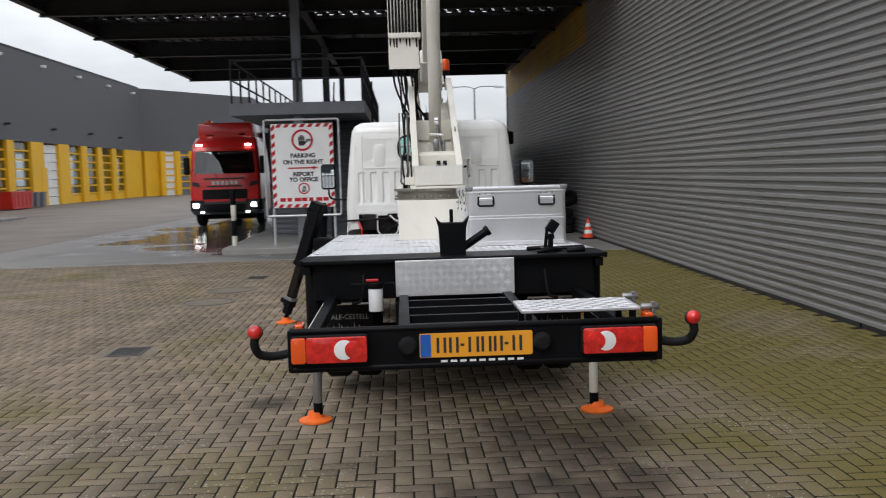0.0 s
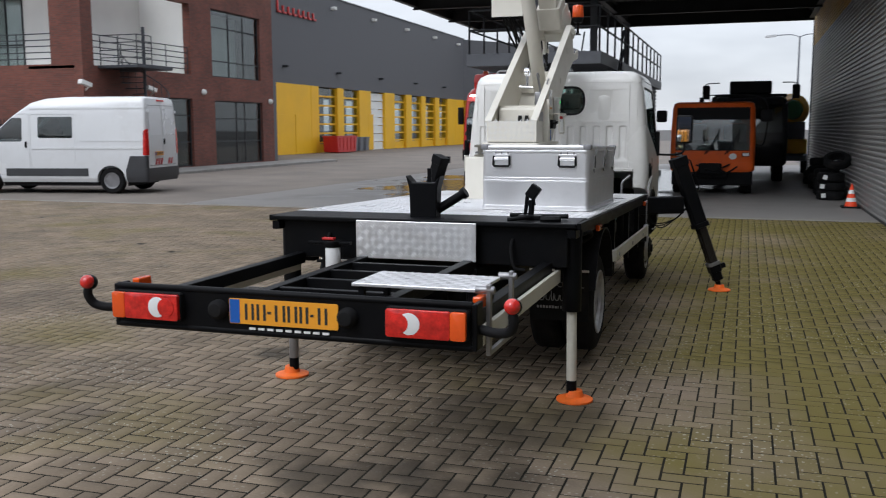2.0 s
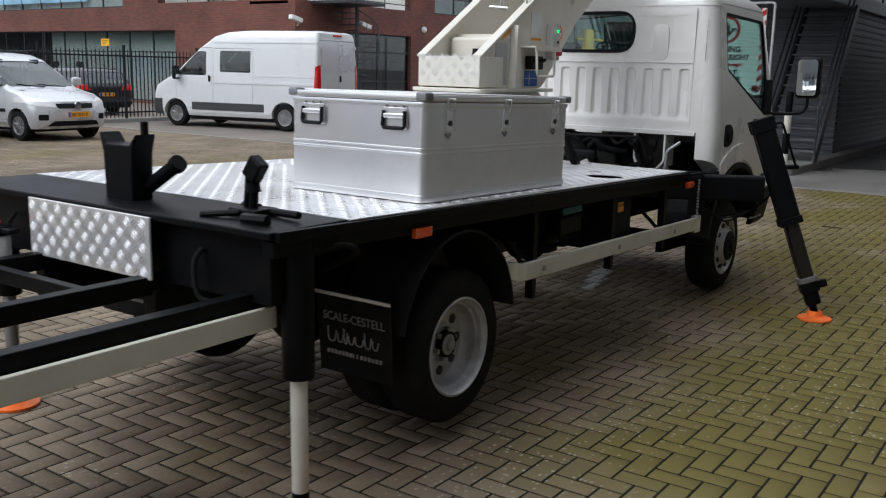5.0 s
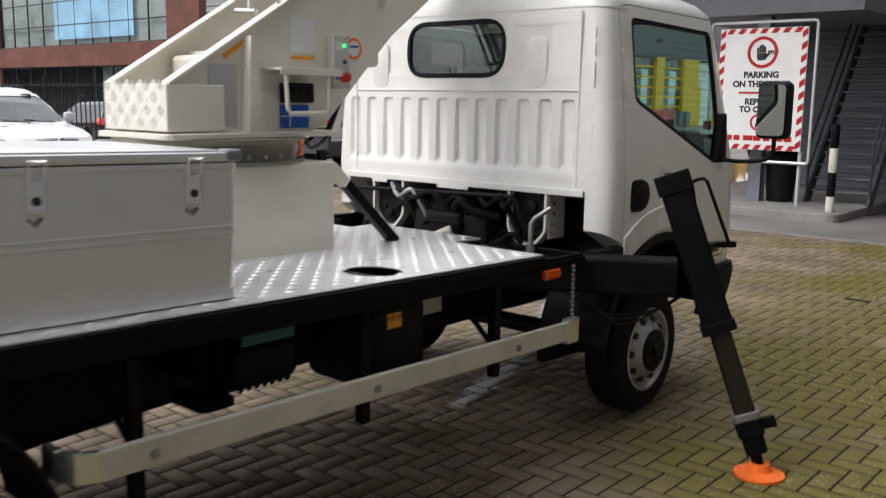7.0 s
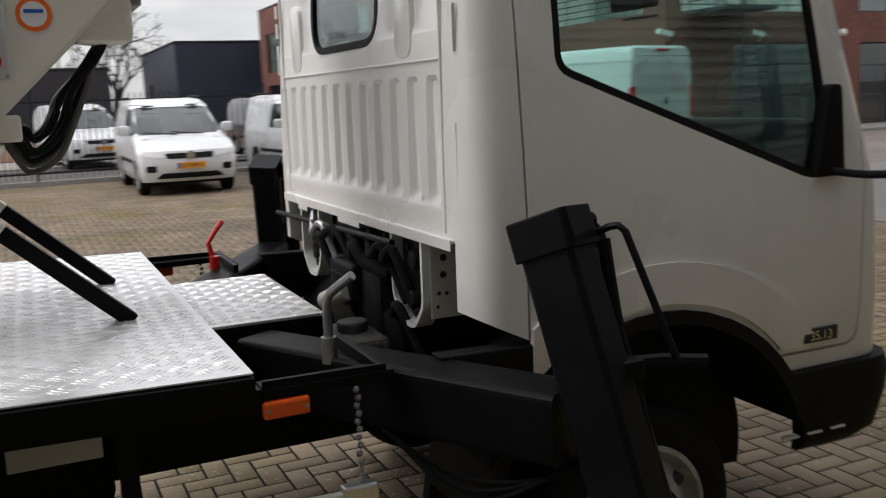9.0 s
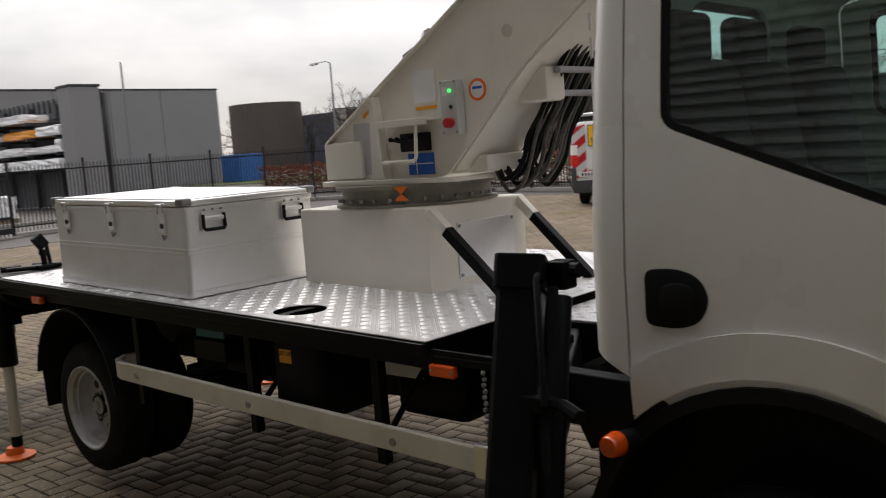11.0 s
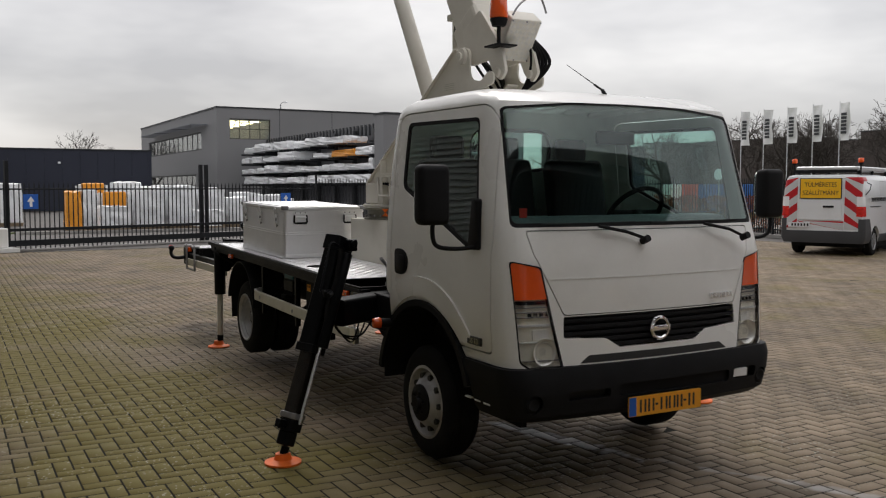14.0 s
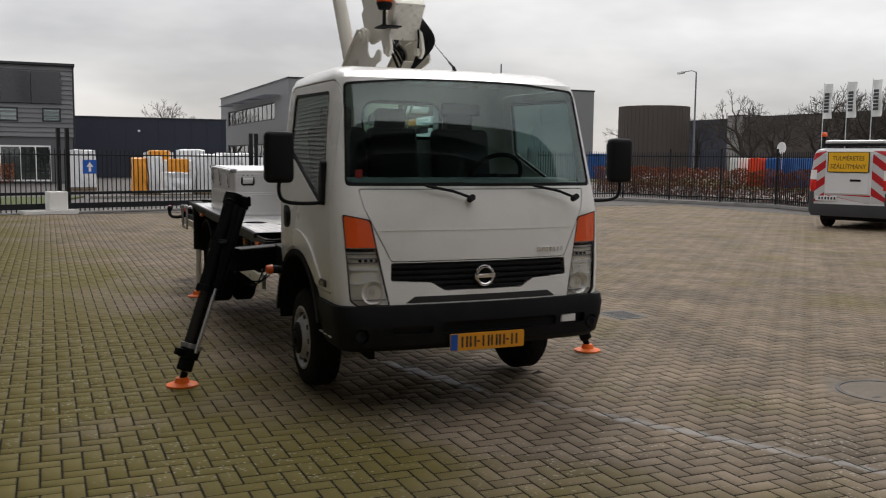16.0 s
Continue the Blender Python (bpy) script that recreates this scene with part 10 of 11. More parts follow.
def drain(x, y, lx, ly, rz=0):
    c_ = thing("drain_grate", "rectangular cast iron drain grate in the paving", "drain", pose(x, y, 0, rz=rz), group="drain grates")
    for a, b in (((-lx, -ly), (lx, -ly + 0.03)), ((-lx, ly - 0.03), (lx, ly)), ((-lx, -ly + 0.03), (-lx + 0.03, ly - 0.03)), ((lx - 0.03, -ly + 0.03), (lx, ly - 0.03))):
        g = bmesh.new()
        box(g, (*a, -0.03), (*b, 0.004), 0.002)
        part("rim_bar", g, IRON, c_)
    n = int(2 * ly / 0.045) - 1
    for i in range(n):
        y_ = -ly + (i + 1) * 2 * ly / (n + 1)
        g = bmesh.new()
        box(g, (-lx + 0.03, y_ - 0.009, -0.02), (lx - 0.03, y_ + 0.009, 0.002))
        part("grate_bar", g, IRON, c_)
    for a, b in (((-lx - 0.13, -ly - 0.13), (lx + 0.13, -ly)), ((-lx - 0.13, ly), (lx + 0.13, ly + 0.13)), ((-lx - 0.13, -ly), (-lx, ly)), ((lx, -ly), (lx + 0.13, ly))):
        g = bmesh.new()
        box(g, (*a, -0.02), (*b, -0.001))
        part("collar", g, COVERFILL, c_)
    g = bmesh.new()
    box(g, (-lx + 0.03, -ly + 0.03, -0.02), (lx - 0.03, ly - 0.03, -0.0012))
    part("pit", g, INK, c_)


manhole(-2.98, 8.13)
manhole(-2.92, 9.37)
drain(-3.05, 4.7, 0.17, 0.23)
drain(-2.78, 10.98, 0.17, 0.23)

# ---- clutter by the hall ----
sk = thing("waste_container", "red waste container standing by the yellow hall doors", "container", pose(-25.4, 56.1, 0))
g = bmesh.new()
prism(g, [(-1.5, 0.05), (1.5, 0.05), (1.68, 1.1), (-1.68, 1.1)], "x", -0.55, 0.55, 0.04)
part("skip_body", g, REDP, sk)
for k in range(5):
    add(sk, "rib", REDP, ((0.55, -1.3 + k * 0.62, 0.2), (0.59, -1.2 + k * 0.62, 1.05), 0.01))
add(sk, "rim", REDP, ((-0.6, -1.72, 1.1), (0.6, 1.72, 1.18), 0.02))
for i in range(3):
    wb_ = thing("wheeled_bin", "dark grey wheeled bin by the hall", "bin", pose(-25.4 + 0.1 * i, 58.3 + i * 0.85, 0), group="wheeled bins")
    g = bmesh.new()
    prism(g, [(-0.24, 0.06), (0.24, 0.06), (0.3, 1.0), (-0.3, 1.0)], "y", -0.28, 0.28, 0.03)
    part("bin_body", g, GREYPAINT, wb_)
    add(wb_, "lid", GREYPAINT, ((-0.33, -0.31, 1.0), (0.33, 0.31, 1.07), 0.03))

# ---- beyond the gate ----
BOARD = mat("grey_weatherboard", (0.17, 0.172, 0.18), 0.7, var=0.15, scale=1.5, stretch=(0.3, 1, 3), island=0.1)
BLUEHALL = mat("dark_blue_cladding", (0.028, 0.032, 0.05), 0.5, var=0.1, scale=0.4)
OFFGREY = mat("grey_office_panel", (0.20, 0.20, 0.205), 0.6, var=0.05, scale=0.3)
WRAP = mat("white_shrink_wrap", (0.74, 0.75, 0.76), 0.3, var=0.08, scale=2, bump=0.02, bscale=6, coat=0.2, dirt=(0.4, 0.41, 0.43), dscale=1.2, damount=0.5)
OWRAP = mat("orange_wrap", (0.75, 0.30, 0.03), 0.4, var=0.12, bump=0.02, bscale=6)
GRASS = mat("short_grass", (0.075, 0.095, 0.03), 0.9, var=0.35, scale=1.5, bump=0.02, bscale=30)
LITROOM = glow("lit_office_ceiling", (1.0, 0.80, 0.45), 5.0)
RND = random.Random(11)

house = thing("boarded_house", "dark grey boarded house with white framed windows", "house", pose(0, -45, 0))
add(house, "wall", DARKGREY, ((1.1, -9, 0), (13.0, 0, 6.7), 0.02))
for i in range(15):
    z = 2.65 + i * 0.27
    g = bmesh.new()
    prism(g, [(0.0, z), (0.10, z), (0.03, z + 0.26), (0.0, z + 0.26)], "x", 1.0, 13.0)
    part("weatherboard", g, BOARD, house)
# white sheets behind the upper panes carry the sky's reflection as colour
for x0, x1, z0, z1, cols in ((1.7, 2.7, 3.5, 4.3, ()), (3.95, 4.95, 3.5, 4.3, ()), (6.2, 7.2, 3.5, 4.3, ()), (2.3, 5.0, 0.1, 2.15, (0.3, 0.6)), (6.5, 8.6, 0.1, 2.15, (0.5,))):
    window(house, ("y", 0.11), x0, x1, z0, z1, 1, cols, (), inset=0.0, framem=SIGNW if z0 < 1 else FRAMEM, room=0.04, bar=0.09, back=SIGNW if z0 > 1 else ROOMDARK)
add(house, "flat_roof", FRAMEM, ((0.9, -9.2, 6.7), (13.2, 0.25, 6.85), 0.02))
add(house, "gutter_pipe", FRAMEM, ((0.95, 0.02, 0), (1.05, 0.1, 6.7), 0.01))
for k in range(4):
    add(house, "solar_panel", DARKCAR, ((1.66 + 1.6 * k, 0.12, 4.55), (3.22 + 1.6 * k, 0.17, 6.35), 0.01), label="dark glossy solar panel")

bh = thing("blue_hall", "long low hall clad in dark blue metal", "hall", pose(0, -60, 0))
add(bh, "wall", BLUEHALL, ((-10.4, -16, 0), (26, 0, 4.4), 0.02))
for i in range(30):
    add(bh, "cladding_seam", BLUEHALL, ((-10.2 + i * 1.2, 0.0, 0), (-10.14 + i * 1.2, 0.03, 4.4), 0.004))
add(bh, "roof_trim", FRAMEM, ((-10.45, -0.1, 4.4), (26, 0.06, 4.5), 0.01))
for x in (-4.0, 3.0):
    add(bh, "wall_lamp", WHITELENS, ((x, 0.03, 3.4), (x + 0.18, 0.15, 3.55), 0.02))

mo = thing("grey_office", "modern two storey grey panel office with a lit upper window", "building", pose(0, 0, 0))
g = bmesh.new()
box(g, (-44, -91, 0), (-15.4, -60, 7.9), 0.02)
part("wall", carve(g, ("-", slab((-19.7, -76, 5.5), (-16.4, -59, 7.1)), ), ("-", slab((-16.5, -87, 4.8), (-15, -65, 6.3))), ("-", slab((-16.5, -87, 1.2), (-15, -67, 2.8)))), OFFGREY, mo)
window(mo, ("y", -60), -19.7, -16.4, 5.5, 7.1, 1, (0.25, 0.5, 0.75), (0.5,), room=15.0, back=ROOMPALE)
for i in range(7):
    for j in range(3):
        add(mo, "ceiling_lamp", LITROOM, ((-19.5 + j * 1.05, -74.5 + i * 2.0, 7.0), (-18.7 + j * 1.05, -74.0 + i * 2.0, 7.08), 0))
window(mo, ("x", -15.4), -87, -65, 4.8, 6.3, 1, tuple(k / 12 for k in range(1, 12)), (), room=0.9, bar=0.12)
window(mo, ("x", -15.4), -87, -67, 1.2, 2.8, 1, tuple(k / 10 for k in range(1, 10)), (), room=0.9, bar=0.12)
add(mo, "roof_trim", FRAMEM, ((-44.05, -60.05, 7.9), (-15.35, -59.95, 8.02), 0.01), ((-15.42, -91, 7.9), (-15.32, -60, 8.02), 0.01))
for k in range(6):
    add(mo, "awning_slat", GREYPAINT, ((-15.3 + k * 0.22, -84, 6.75), (-15.2 + k * 0.22, -63, 6.8), 0.005))
for y in (-84, -77, -70, -63):
    add(mo, "awning_arm", GREYPAINT, ((-15.4, y, 6.7), (-14.0, y + 0.08, 6.76), 0.005))
for k in range(5):
    add(mo, "panel_joint", FRAMEM, ((-20.5 - k * 4.5, -59.998, 0), (-20.46 - k * 4.5, -59.99, 7.9), 0))


def wrapped(bm, a, b, r, m=None):
    """A lumpy stack wrapped in sheeting."""
    t = bmesh.new()
    box(t, a, b, 0)
    bmesh.ops.subdivide_edges(t, edges=t.edges, cuts=3, use_grid_fill=True)
    for v_ in t.verts:
        c_ = (Vector(a) + Vector(b)) / 2
        lift = v_.co.z > a[2] + 0.02
        v_.co += Vector((RND.uniform(-r, r), RND.uniform(-r, r), RND.uniform(-r, r) * 0.8 if lift else 0))
        e_ = sum(abs(v_.co[k] - c_[k]) > abs(b[k] - a[k]) * 0.46 for k in range(3))
        if e_ >= 2:
            v_.co = c_ + (v_.co - c_) * 0.965
    return merge(bm, t, m)


rk = thing("cantilever_rack", "long cantilever rack with white wrapped packs on its arms", "rack")
RKX = -18.2
for y in range(-58, -31, 3):
    add(rk, "upright", FRAMEM, ((RKX - 0.35, y, 0), (RKX - 0.1, y + 0.2, 5.1), 0.01))
    for z in (1.95, 2.7, 3.5, 4.25):
        add(rk, "arm", FRAMEM, ((RKX - 0.1, y + 0.04, z - 0.16), (RKX + 1.5, y + 0.16, z - 0.02), 0.01))
add(rk, "back_fence", DARKGREY, ((RKX - 0.6, -58, 0), (RKX - 0.45, -32.6, 5.3), 0.01))
for i in range(44):
    add(rk, "fence_fin", FRAMEM, ((RKX - 0.45, -57.6 + i * 0.57, 4.75), (RKX - 0.36, -57.4 + i * 0.57, 5.4), 0.004))
pil = add(None, "gate_pillar", OFFGREY, ((-18.1, -33.2, 0), (-16.7, -32.0, 5.5), 0.02))
tagged(pil, "tall grey panel pillar at the end of the rack", "pillar")
add(pil, "cap", FRAMEM, ((-18.15, -33.25, 5.5), (-16.65, -31.95, 5.6), 0.01))
for z in (1.95, 2.7, 3.5, 4.25):
    y = -57.5
    while y < -33.5:
        ln = RND.uniform(1.8, 4.0)
        if RND.random() < 0.88:
            h = RND.uniform(0.28, 0.58)
            g = bmesh.new()
            wrapped(g, (RKX - 0.05, y, 0), (RKX + RND.uniform(1.2, 1.7), min(y + ln, -33.4), h), 0.05)
            p_ = part("wrapped_pack", g, OWRAP if RND.random() < 0.04 else WRAP)
            p_.location.z = z
            tagged(p_, "long pack of goods wrapped in white sheeting", "wrapped goods", group="wrapped goods on the rack")
        y += ln + 0.15
# wrapped pallets on the yard behind the gate
spots_p = [(-2.2, -27.5, 1.65, 1), (-3.5, -27.7, 1.5, 2), (-4.8, -27.4, 1.75, 0), (-6.1, -27.6, 1.8, 0), (-7.4, -27.9, 1.7, 0), (-8.8, -28.2, 1.3, 0), (-10.2, -28.0, 1.4, 0), (-2.9, -29.5, 1.85, 2), (-4.3, -29.6, 1.95, 0), (-5.7, -29.4, 1.8, 0), (-8.0, -30.0, 1.6, 0), (-9.6, -30.1, 1.5, 0), (-11.2, -29.8, 1.2, 0), (-12.4, -28.4, 1.0, 0), (0.1, -33.5, 1.9, 0), (-3.2, -25.9, 1.0, 0), (-6.9, -26.2, 0.8, 0)]
PALW = mat("grey_pallet_wood", (0.25, 0.19, 0.13), 0.85, var=0.2)
for x, y, h, k in spots_p:
    pt = thing("wrapped_pallet", "pallet of goods wrapped in white sheeting" if k != 1 else "pallet of goods wrapped in white and orange sheeting", "pallet", pose(x + 0.9, y, -0.03, rz=RND.uniform(-4, 4)), group="wrapped pallets")
    g = bmesh.new()
    for yy in (-0.5, -0.06, 0.38):
        box(g, (-0.58, yy, 0), (0.58, yy + 0.1, 0.10))
    box(g, (-0.6, -0.52, 0.10), (0.6, 0.52, 0.14))
    part("pallet_base", g, PALW, pt)
    g = bmesh.new()
    wrapped(g, (-0.57, -0.5, 0.14), (0.57 if k != 1 else -0.02, 0.5, h), 0.045)
    part("wrapped_load", g, WRAP, pt)
    if k == 1:
        g = bmesh.new()
        wrapped(g, (0.03, -0.5, 0.14), (0.57, 0.5, h - 0.08), 0.04)
        part("wrapped_load", g, OWRAP, pt, "orange wrapped load")
    if k == 2:
        add(pt, "orange_sack", OWRAP, ((-0.4, 0.45, h * 0.6), (0.5, 0.58, h + 0.05), 0.06))

g = bmesh.new()
prism(g, [(1.2, -26.0), (11.0, -23.0), (11.0, -17.4), (3.2, -18.4)], "z", -0.028, 0.03)
tagged(part("grass_strip", g, GRASS), "strip of short grass beyond the gate", "grass", kind="structure")
g = bmesh.new()
box(g, (-13.0, -24.9, -0.028), (1.1, -24.7, 0.08), 0.01)
tagged(part("far_kerb", g, CONC), "pale concrete kerb beyond the gate", "kerb", kind="structure")
g = bmesh.new()
prism(g, [(-72, -60), (-24.5, -60), (-24.5, 20), (-72, 20)], "z", -0.028, -0.012)
tagged(part("road", g, ASPHALT), "grey asphalt road beyond the fence", "road", kind="structure")
g = bmesh.new()
prism(g, [(-71, -55), (-36, -55), (-36, 9), (-71, 9)], "z", -0.011, 0.03)
tagged(part("verge", g, GRASS), "rough grass verge across the road", "grass", kind="structure")
LITTER = mat("brown_leaf_litter", (0.17, 0.085, 0.05), 0.9, var=0.4, scale=2.5, bump=0.02, bscale=25, dirt=(0.10, 0.075, 0.05), dscale=0.8, damount=0.6)
g = bmesh.new()
prism(g, [(-70.5, -22), (-44.5, -22), (-44.5, 12), (-70.5, 12)], "z", 0.0, 0.05)
prism(g, [(-37.5, -4.0), (-29.5, 3.0), (-29.5, 12), (-43, 12), (-42, 2)], "z", -0.011, 0.06)
tagged(part("leaf_bed", g, LITTER), "bed of brown fallen leaves across the road", "leaf bed", kind="structure")
PATHM = mat("pale_path_paving", (0.30, 0.275, 0.25), 0.8, var=0.15, scale=0.8, dirt=(0.2, 0.18, 0.16), dscale=0.4, damount=0.5)
g = bmesh.new()
prism(g, [(-44.4, -22), (-25.5, -22), (-25.5, 12), (-44.4, 12)], "z", -0.02, 0.04)
tagged(part("footpath", g, PATHM), "pale paved path across the road", "path", kind="structure")

# beech hedge of brown leaves
LEAF = mat("brown_beech_leaves", (0.30, 0.115, 0.055), 0.8, var=0.45, scale=6, island=0.35)
TWIG = mat("dark_bark", (0.050, 0.043, 0.036), 0.9, var=0.3, scale=8, bump=0.004, bscale=40)


def hedge(label, a, b, h, w, n, seed):
    rr = random.Random(seed)
    a, b = Vector((*a, 0)), Vector((*b, 0))
    d = (b - a).normalized()
    s = Vector((-d.y, d.x, 0))
    vs, fs = [], []
    for _ in range(n):
        t = rr.random()
        z = h * rr.random() ** 0.7
        p = a.lerp(b, t) + s * rr.uniform(-w, w) + Vector((0, 0, z * (1 + 0.06 * math.sin(t * 90))))
        k = rr.uniform(0.035, 0.075)
        u = Vector((rr.gauss(0, 1), rr.gauss(0, 1), rr.gauss(0, 1))).normalized()
        v_ = u.orthogonal().normalized()
        m = len(vs)
        vs += [p - u * k, p + v_ * k * 0.5, p + u * k, p - v_ * k * 0.5]
        fs.append((m, m + 1, m + 2, m + 3))
    ob = raw("hedge", vs, fs, LEAF)
    tagged(ob, label, "hedge", kind="stuff")
    vs, fs = [], []
    for _ in range(n // 30):
        t = rr.random()
        p = a.lerp(b, t) + s * rr.uniform(-w * 0.6, w * 0.6)
        q = p + Vector((rr.uniform(-0.2, 0.2), rr.uniform(-0.2, 0.2), h * rr.uniform(0.7, 1.0)))
        m = len(vs)
        vs += [p, p + s * 0.02, q, p + d * 0.02]
        fs += [(m, m + 1, m + 2), (m, m + 2, m + 3)]
    raw("hedge_twigs", vs, fs, TWIG, ob)


hedge("clipped beech hedge with brown winter leaves behind the fence", (-24.2, -28.5), (-24.2, -3.5), 1.3, 0.4, 26000, 3)
hedge("brown clipped hedge beside the boarded house", (4.2, -43.8), (9.0, -43.6), 1.1, 0.35, 3000, 4)
hedge("low brown hedge along the verge across the road", (-47, -20), (-47, 12), 0.8, 0.6, 9000, 5)


# bare winter trees
def bare_tree(height, seed, spread=1.0):
    rr = random.Random(seed)
    tr = thing("bare_tree", "bare winter tree with a spreading crown of fine twigs", "tree", group="bare trees")
    trunk, crown = bmesh.new(), []

    def grow(p, d, length, r, depth):
        pts = [p]
        for k in range(3):
            d = (d + Vector((rr.gauss(0, 0.13), rr.gauss(0, 0.13), rr.gauss(0.03, 0.08)))).normalized()
            pts.append(pts[-1] + d * length / 3)
        r2 = r * 0.72
        if depth < 3:
            for k in range(3):
                cyl(trunk, pts[k], pts[k + 1] + (pts[k + 1] - pts[k]) * 0.04, r + (r2 - r) * k / 3, r + (r2 - r) * (k + 1) / 3, seg=8 if depth < 2 else 5)
        else:
            crown.append((pts, r, r2))
        if depth >= 6:
            return
        n = 2 + (rr.random() < 0.55) + (depth == 0) + (depth == 5)
        turn_ = rr.uniform(0, 6.28)
        for k in range(n):
            a = turn_ + 6.283 * k / n + rr.uniform(-0.4, 0.4)
            tilt = rr.uniform(0.35, 0.8) * spread if k or depth else rr.uniform(0.1, 0.3)
            o = d.orthogonal().normalized()
            side = (Matrix.Rotation(a, 3, d) @ o)
            nd = (d * math.cos(tilt) + side * math.sin(tilt)).normalized()
            grow(pts[-1] if k < 2 else pts[2], nd, length * rr.uniform(0.62, 0.85), r2 * (0.78 if k else 0.9), depth + 1)
    grow(Vector((0, 0, -0.05)), Vector((0, 0, 1)), height * 0.26, height * 0.026, 0)
    part("trunk", trunk, TWIG, tr, smooth=True)
    vs, fs = [], []
    for pts, r, r2 in crown:
        for k in range(3):
            p, q = pts[k], pts[k + 1]
            d = (q - p).normalized()
            u = d.orthogonal().normalized() * max(r, 0.017)
            w = d.cross(u)
            m = len(vs)
            vs += [p + u, p - u * 0.5 + w * 0.87, p - u * 0.5 - w * 0.87, q + u * 0.8, q - u * 0.4 + w * 0.7, q - u * 0.4 - w * 0.7]
            fs += [(m, m + 1, m + 4, m + 3), (m + 1, m + 2, m + 5, m + 4), (m + 2, m, m + 3, m + 5)]
    raw("crown", vs, fs, TWIG, tr)
    return tr


t_a, t_b, t_c = bare_tree(10.5, 21), bare_tree(10.0, 34, 1.15), bare_tree(11.0, 8, 0.9)
t_a.matrix_basis = pose(-31, 4.1, 0)
t_b.matrix_basis = pose(-84, -80, 0)
t_c.matrix_basis = pose(-89, -46, 0)
places = [(-88, -100), (-92, -120), (-86, -112), (-90, -90), (-84, -70), (-80, -62), (-82, -58), (-79, -52), (-72, -60), (-80, -44), (-70, -40), (-78, -36), (-66, -34), (-72, -28), (-80, -22), (-62, -24), (-74, -67), (-84, -84), (-12, -105), (-20, -112), (-36, -108), (-60, -120), (-75, -125), (-88, 8), (-92, 14), (-95, 0), (-90, -6), (-86, -48), (-88, -54), (-84, -39), (-90, -32), (-86, -26), (-88, -64), (-76, -56), (-79, -48), (-97, -77), (-99, -70), (-95, -84), (-100, -64), (-98, -73), (-96, -92)]
for i, (x, y) in enumerate(places):
    k = (0.7 if x > -40 else 0.95 if x > -94 else 1.15) + 0.35 * ((i * 37) % 10) / 10
    copy_thing((t_a, t_b, t_c)[i % 3], pose(x - 16 if x > -80 and y > -75 else x, y, 0, rz=i * 77) @ Matrix.Diagonal((k, k, k, 1)))

# street lamps
def street_lamp(m, h, heads):
    s_ = thing("street_lamp", "tall street lamp with a thin dark pole", "street lamp", m, group="street lamps")
    g = bmesh.new()
    cyl(g, (0, 0, 0), (0, 0, h), 0.09, 0.05, seg=12)
    part("pole", g, GREYPAINT, s_, smooth=True)
    for s in heads:
        g = bmesh.new()
        tube(g, curve_pts([(0, 0, h - 0.05), (0, s * 0.5, h + 0.12), (0, s * 1.5, h + 0.1)], 5), 0.03, 8)
        part("arm", g, GREYPAINT, s_)
        g = bmesh.new()
        prism(g, rounded([(s * 1.4, h + 0.02), (s * 2.1, h - 0.02), (s * 2.05, h + 0.12), (s * 1.4, h + 0.17)], 0.04), "x", -0.14, 0.14, 0.02)
        part("lamp_head", g, GALV, s_)
    return s_


street_lamp(pose(-41, -41.8, 0), 8.1, (-1,))
street_lamp(pose(-27.0, -45.5, 0), 8.3, ())
street_lamp(pose(4.9, 60, 0, rz=90), 7.4, (1, -1))
street_lamp(pose(-30, -88, 8), 3.0, (1,))

# banners
for i in range(5):
    fl = thing("banner_pole", "white banner with dark print on a flag pole", "flag", pose(-75, -62.9 + i * 3.2, 0), group="white banners")
    g = bmesh.new()
    cyl(g, (0, 0, 0), (0, 0, 10.2), 0.06, 0.04, seg=10)
    part("pole", g, GALV, fl)
    vs, fs = [], []
    nz = 14
    for k in range(nz + 1):
        z = 10.05 - k * 3.7 / nz
        for j in range(5):
            vs.append((0.10 * math.sin(k * 0.5 + j * 0.9 + i), 0.06 + j * 0.28 + 0.04 * k / nz * ((i % 3) - 0.5), z))
    for k in range(nz):
        for j in range(4):
            fs.append((k * 5 + j, k * 5 + j + 1, k * 5 + j + 6, k * 5 + j + 5))
    b_ = raw("banner", vs, fs, SIGNW, fl)
    md = b_.modifiers.new("cloth", "SOLIDIFY")
    md.thickness = 0.02
    for k in range(6):
        add(fl, "print_bar", STRIP, ((0.14, 0.27, 7.0 + k * 0.36), (0.16, 0.90, 7.27 + k * 0.36), 0))

# far halls
FARBROWN = mat("dark_brown_cladding", (0.075, 0.062, 0.055), 0.6, var=0.12, scale=0.2)
FARGREY = mat("far_grey_cladding", (0.035, 0.035, 0.040), 0.6, var=0.1, scale=0.2)


def far_hall(label, x0, y0, x1, y1, h, material, seams=8):
    f_ = thing("far_hall", label, "hall", pose(0, 0, 0))
    add(f_, "wall", material, ((x0, y0, -0.02), (x1, y1, h), 0.03))
    for k in range(seams):
        y = y0 + (k + 0.5) * (y1 - y0) / seams
        add(f_, "seam", material, ((x1, y - 0.08, 0), (x1 + 0.05, y + 0.08, h), 0.01))
    add(f_, "roof_trim", FRAMEM, ((x0 - 0.1, y0 - 0.1, h), (x1 + 0.1, y1 + 0.1, h + 0.15), 0.02))
    return f_


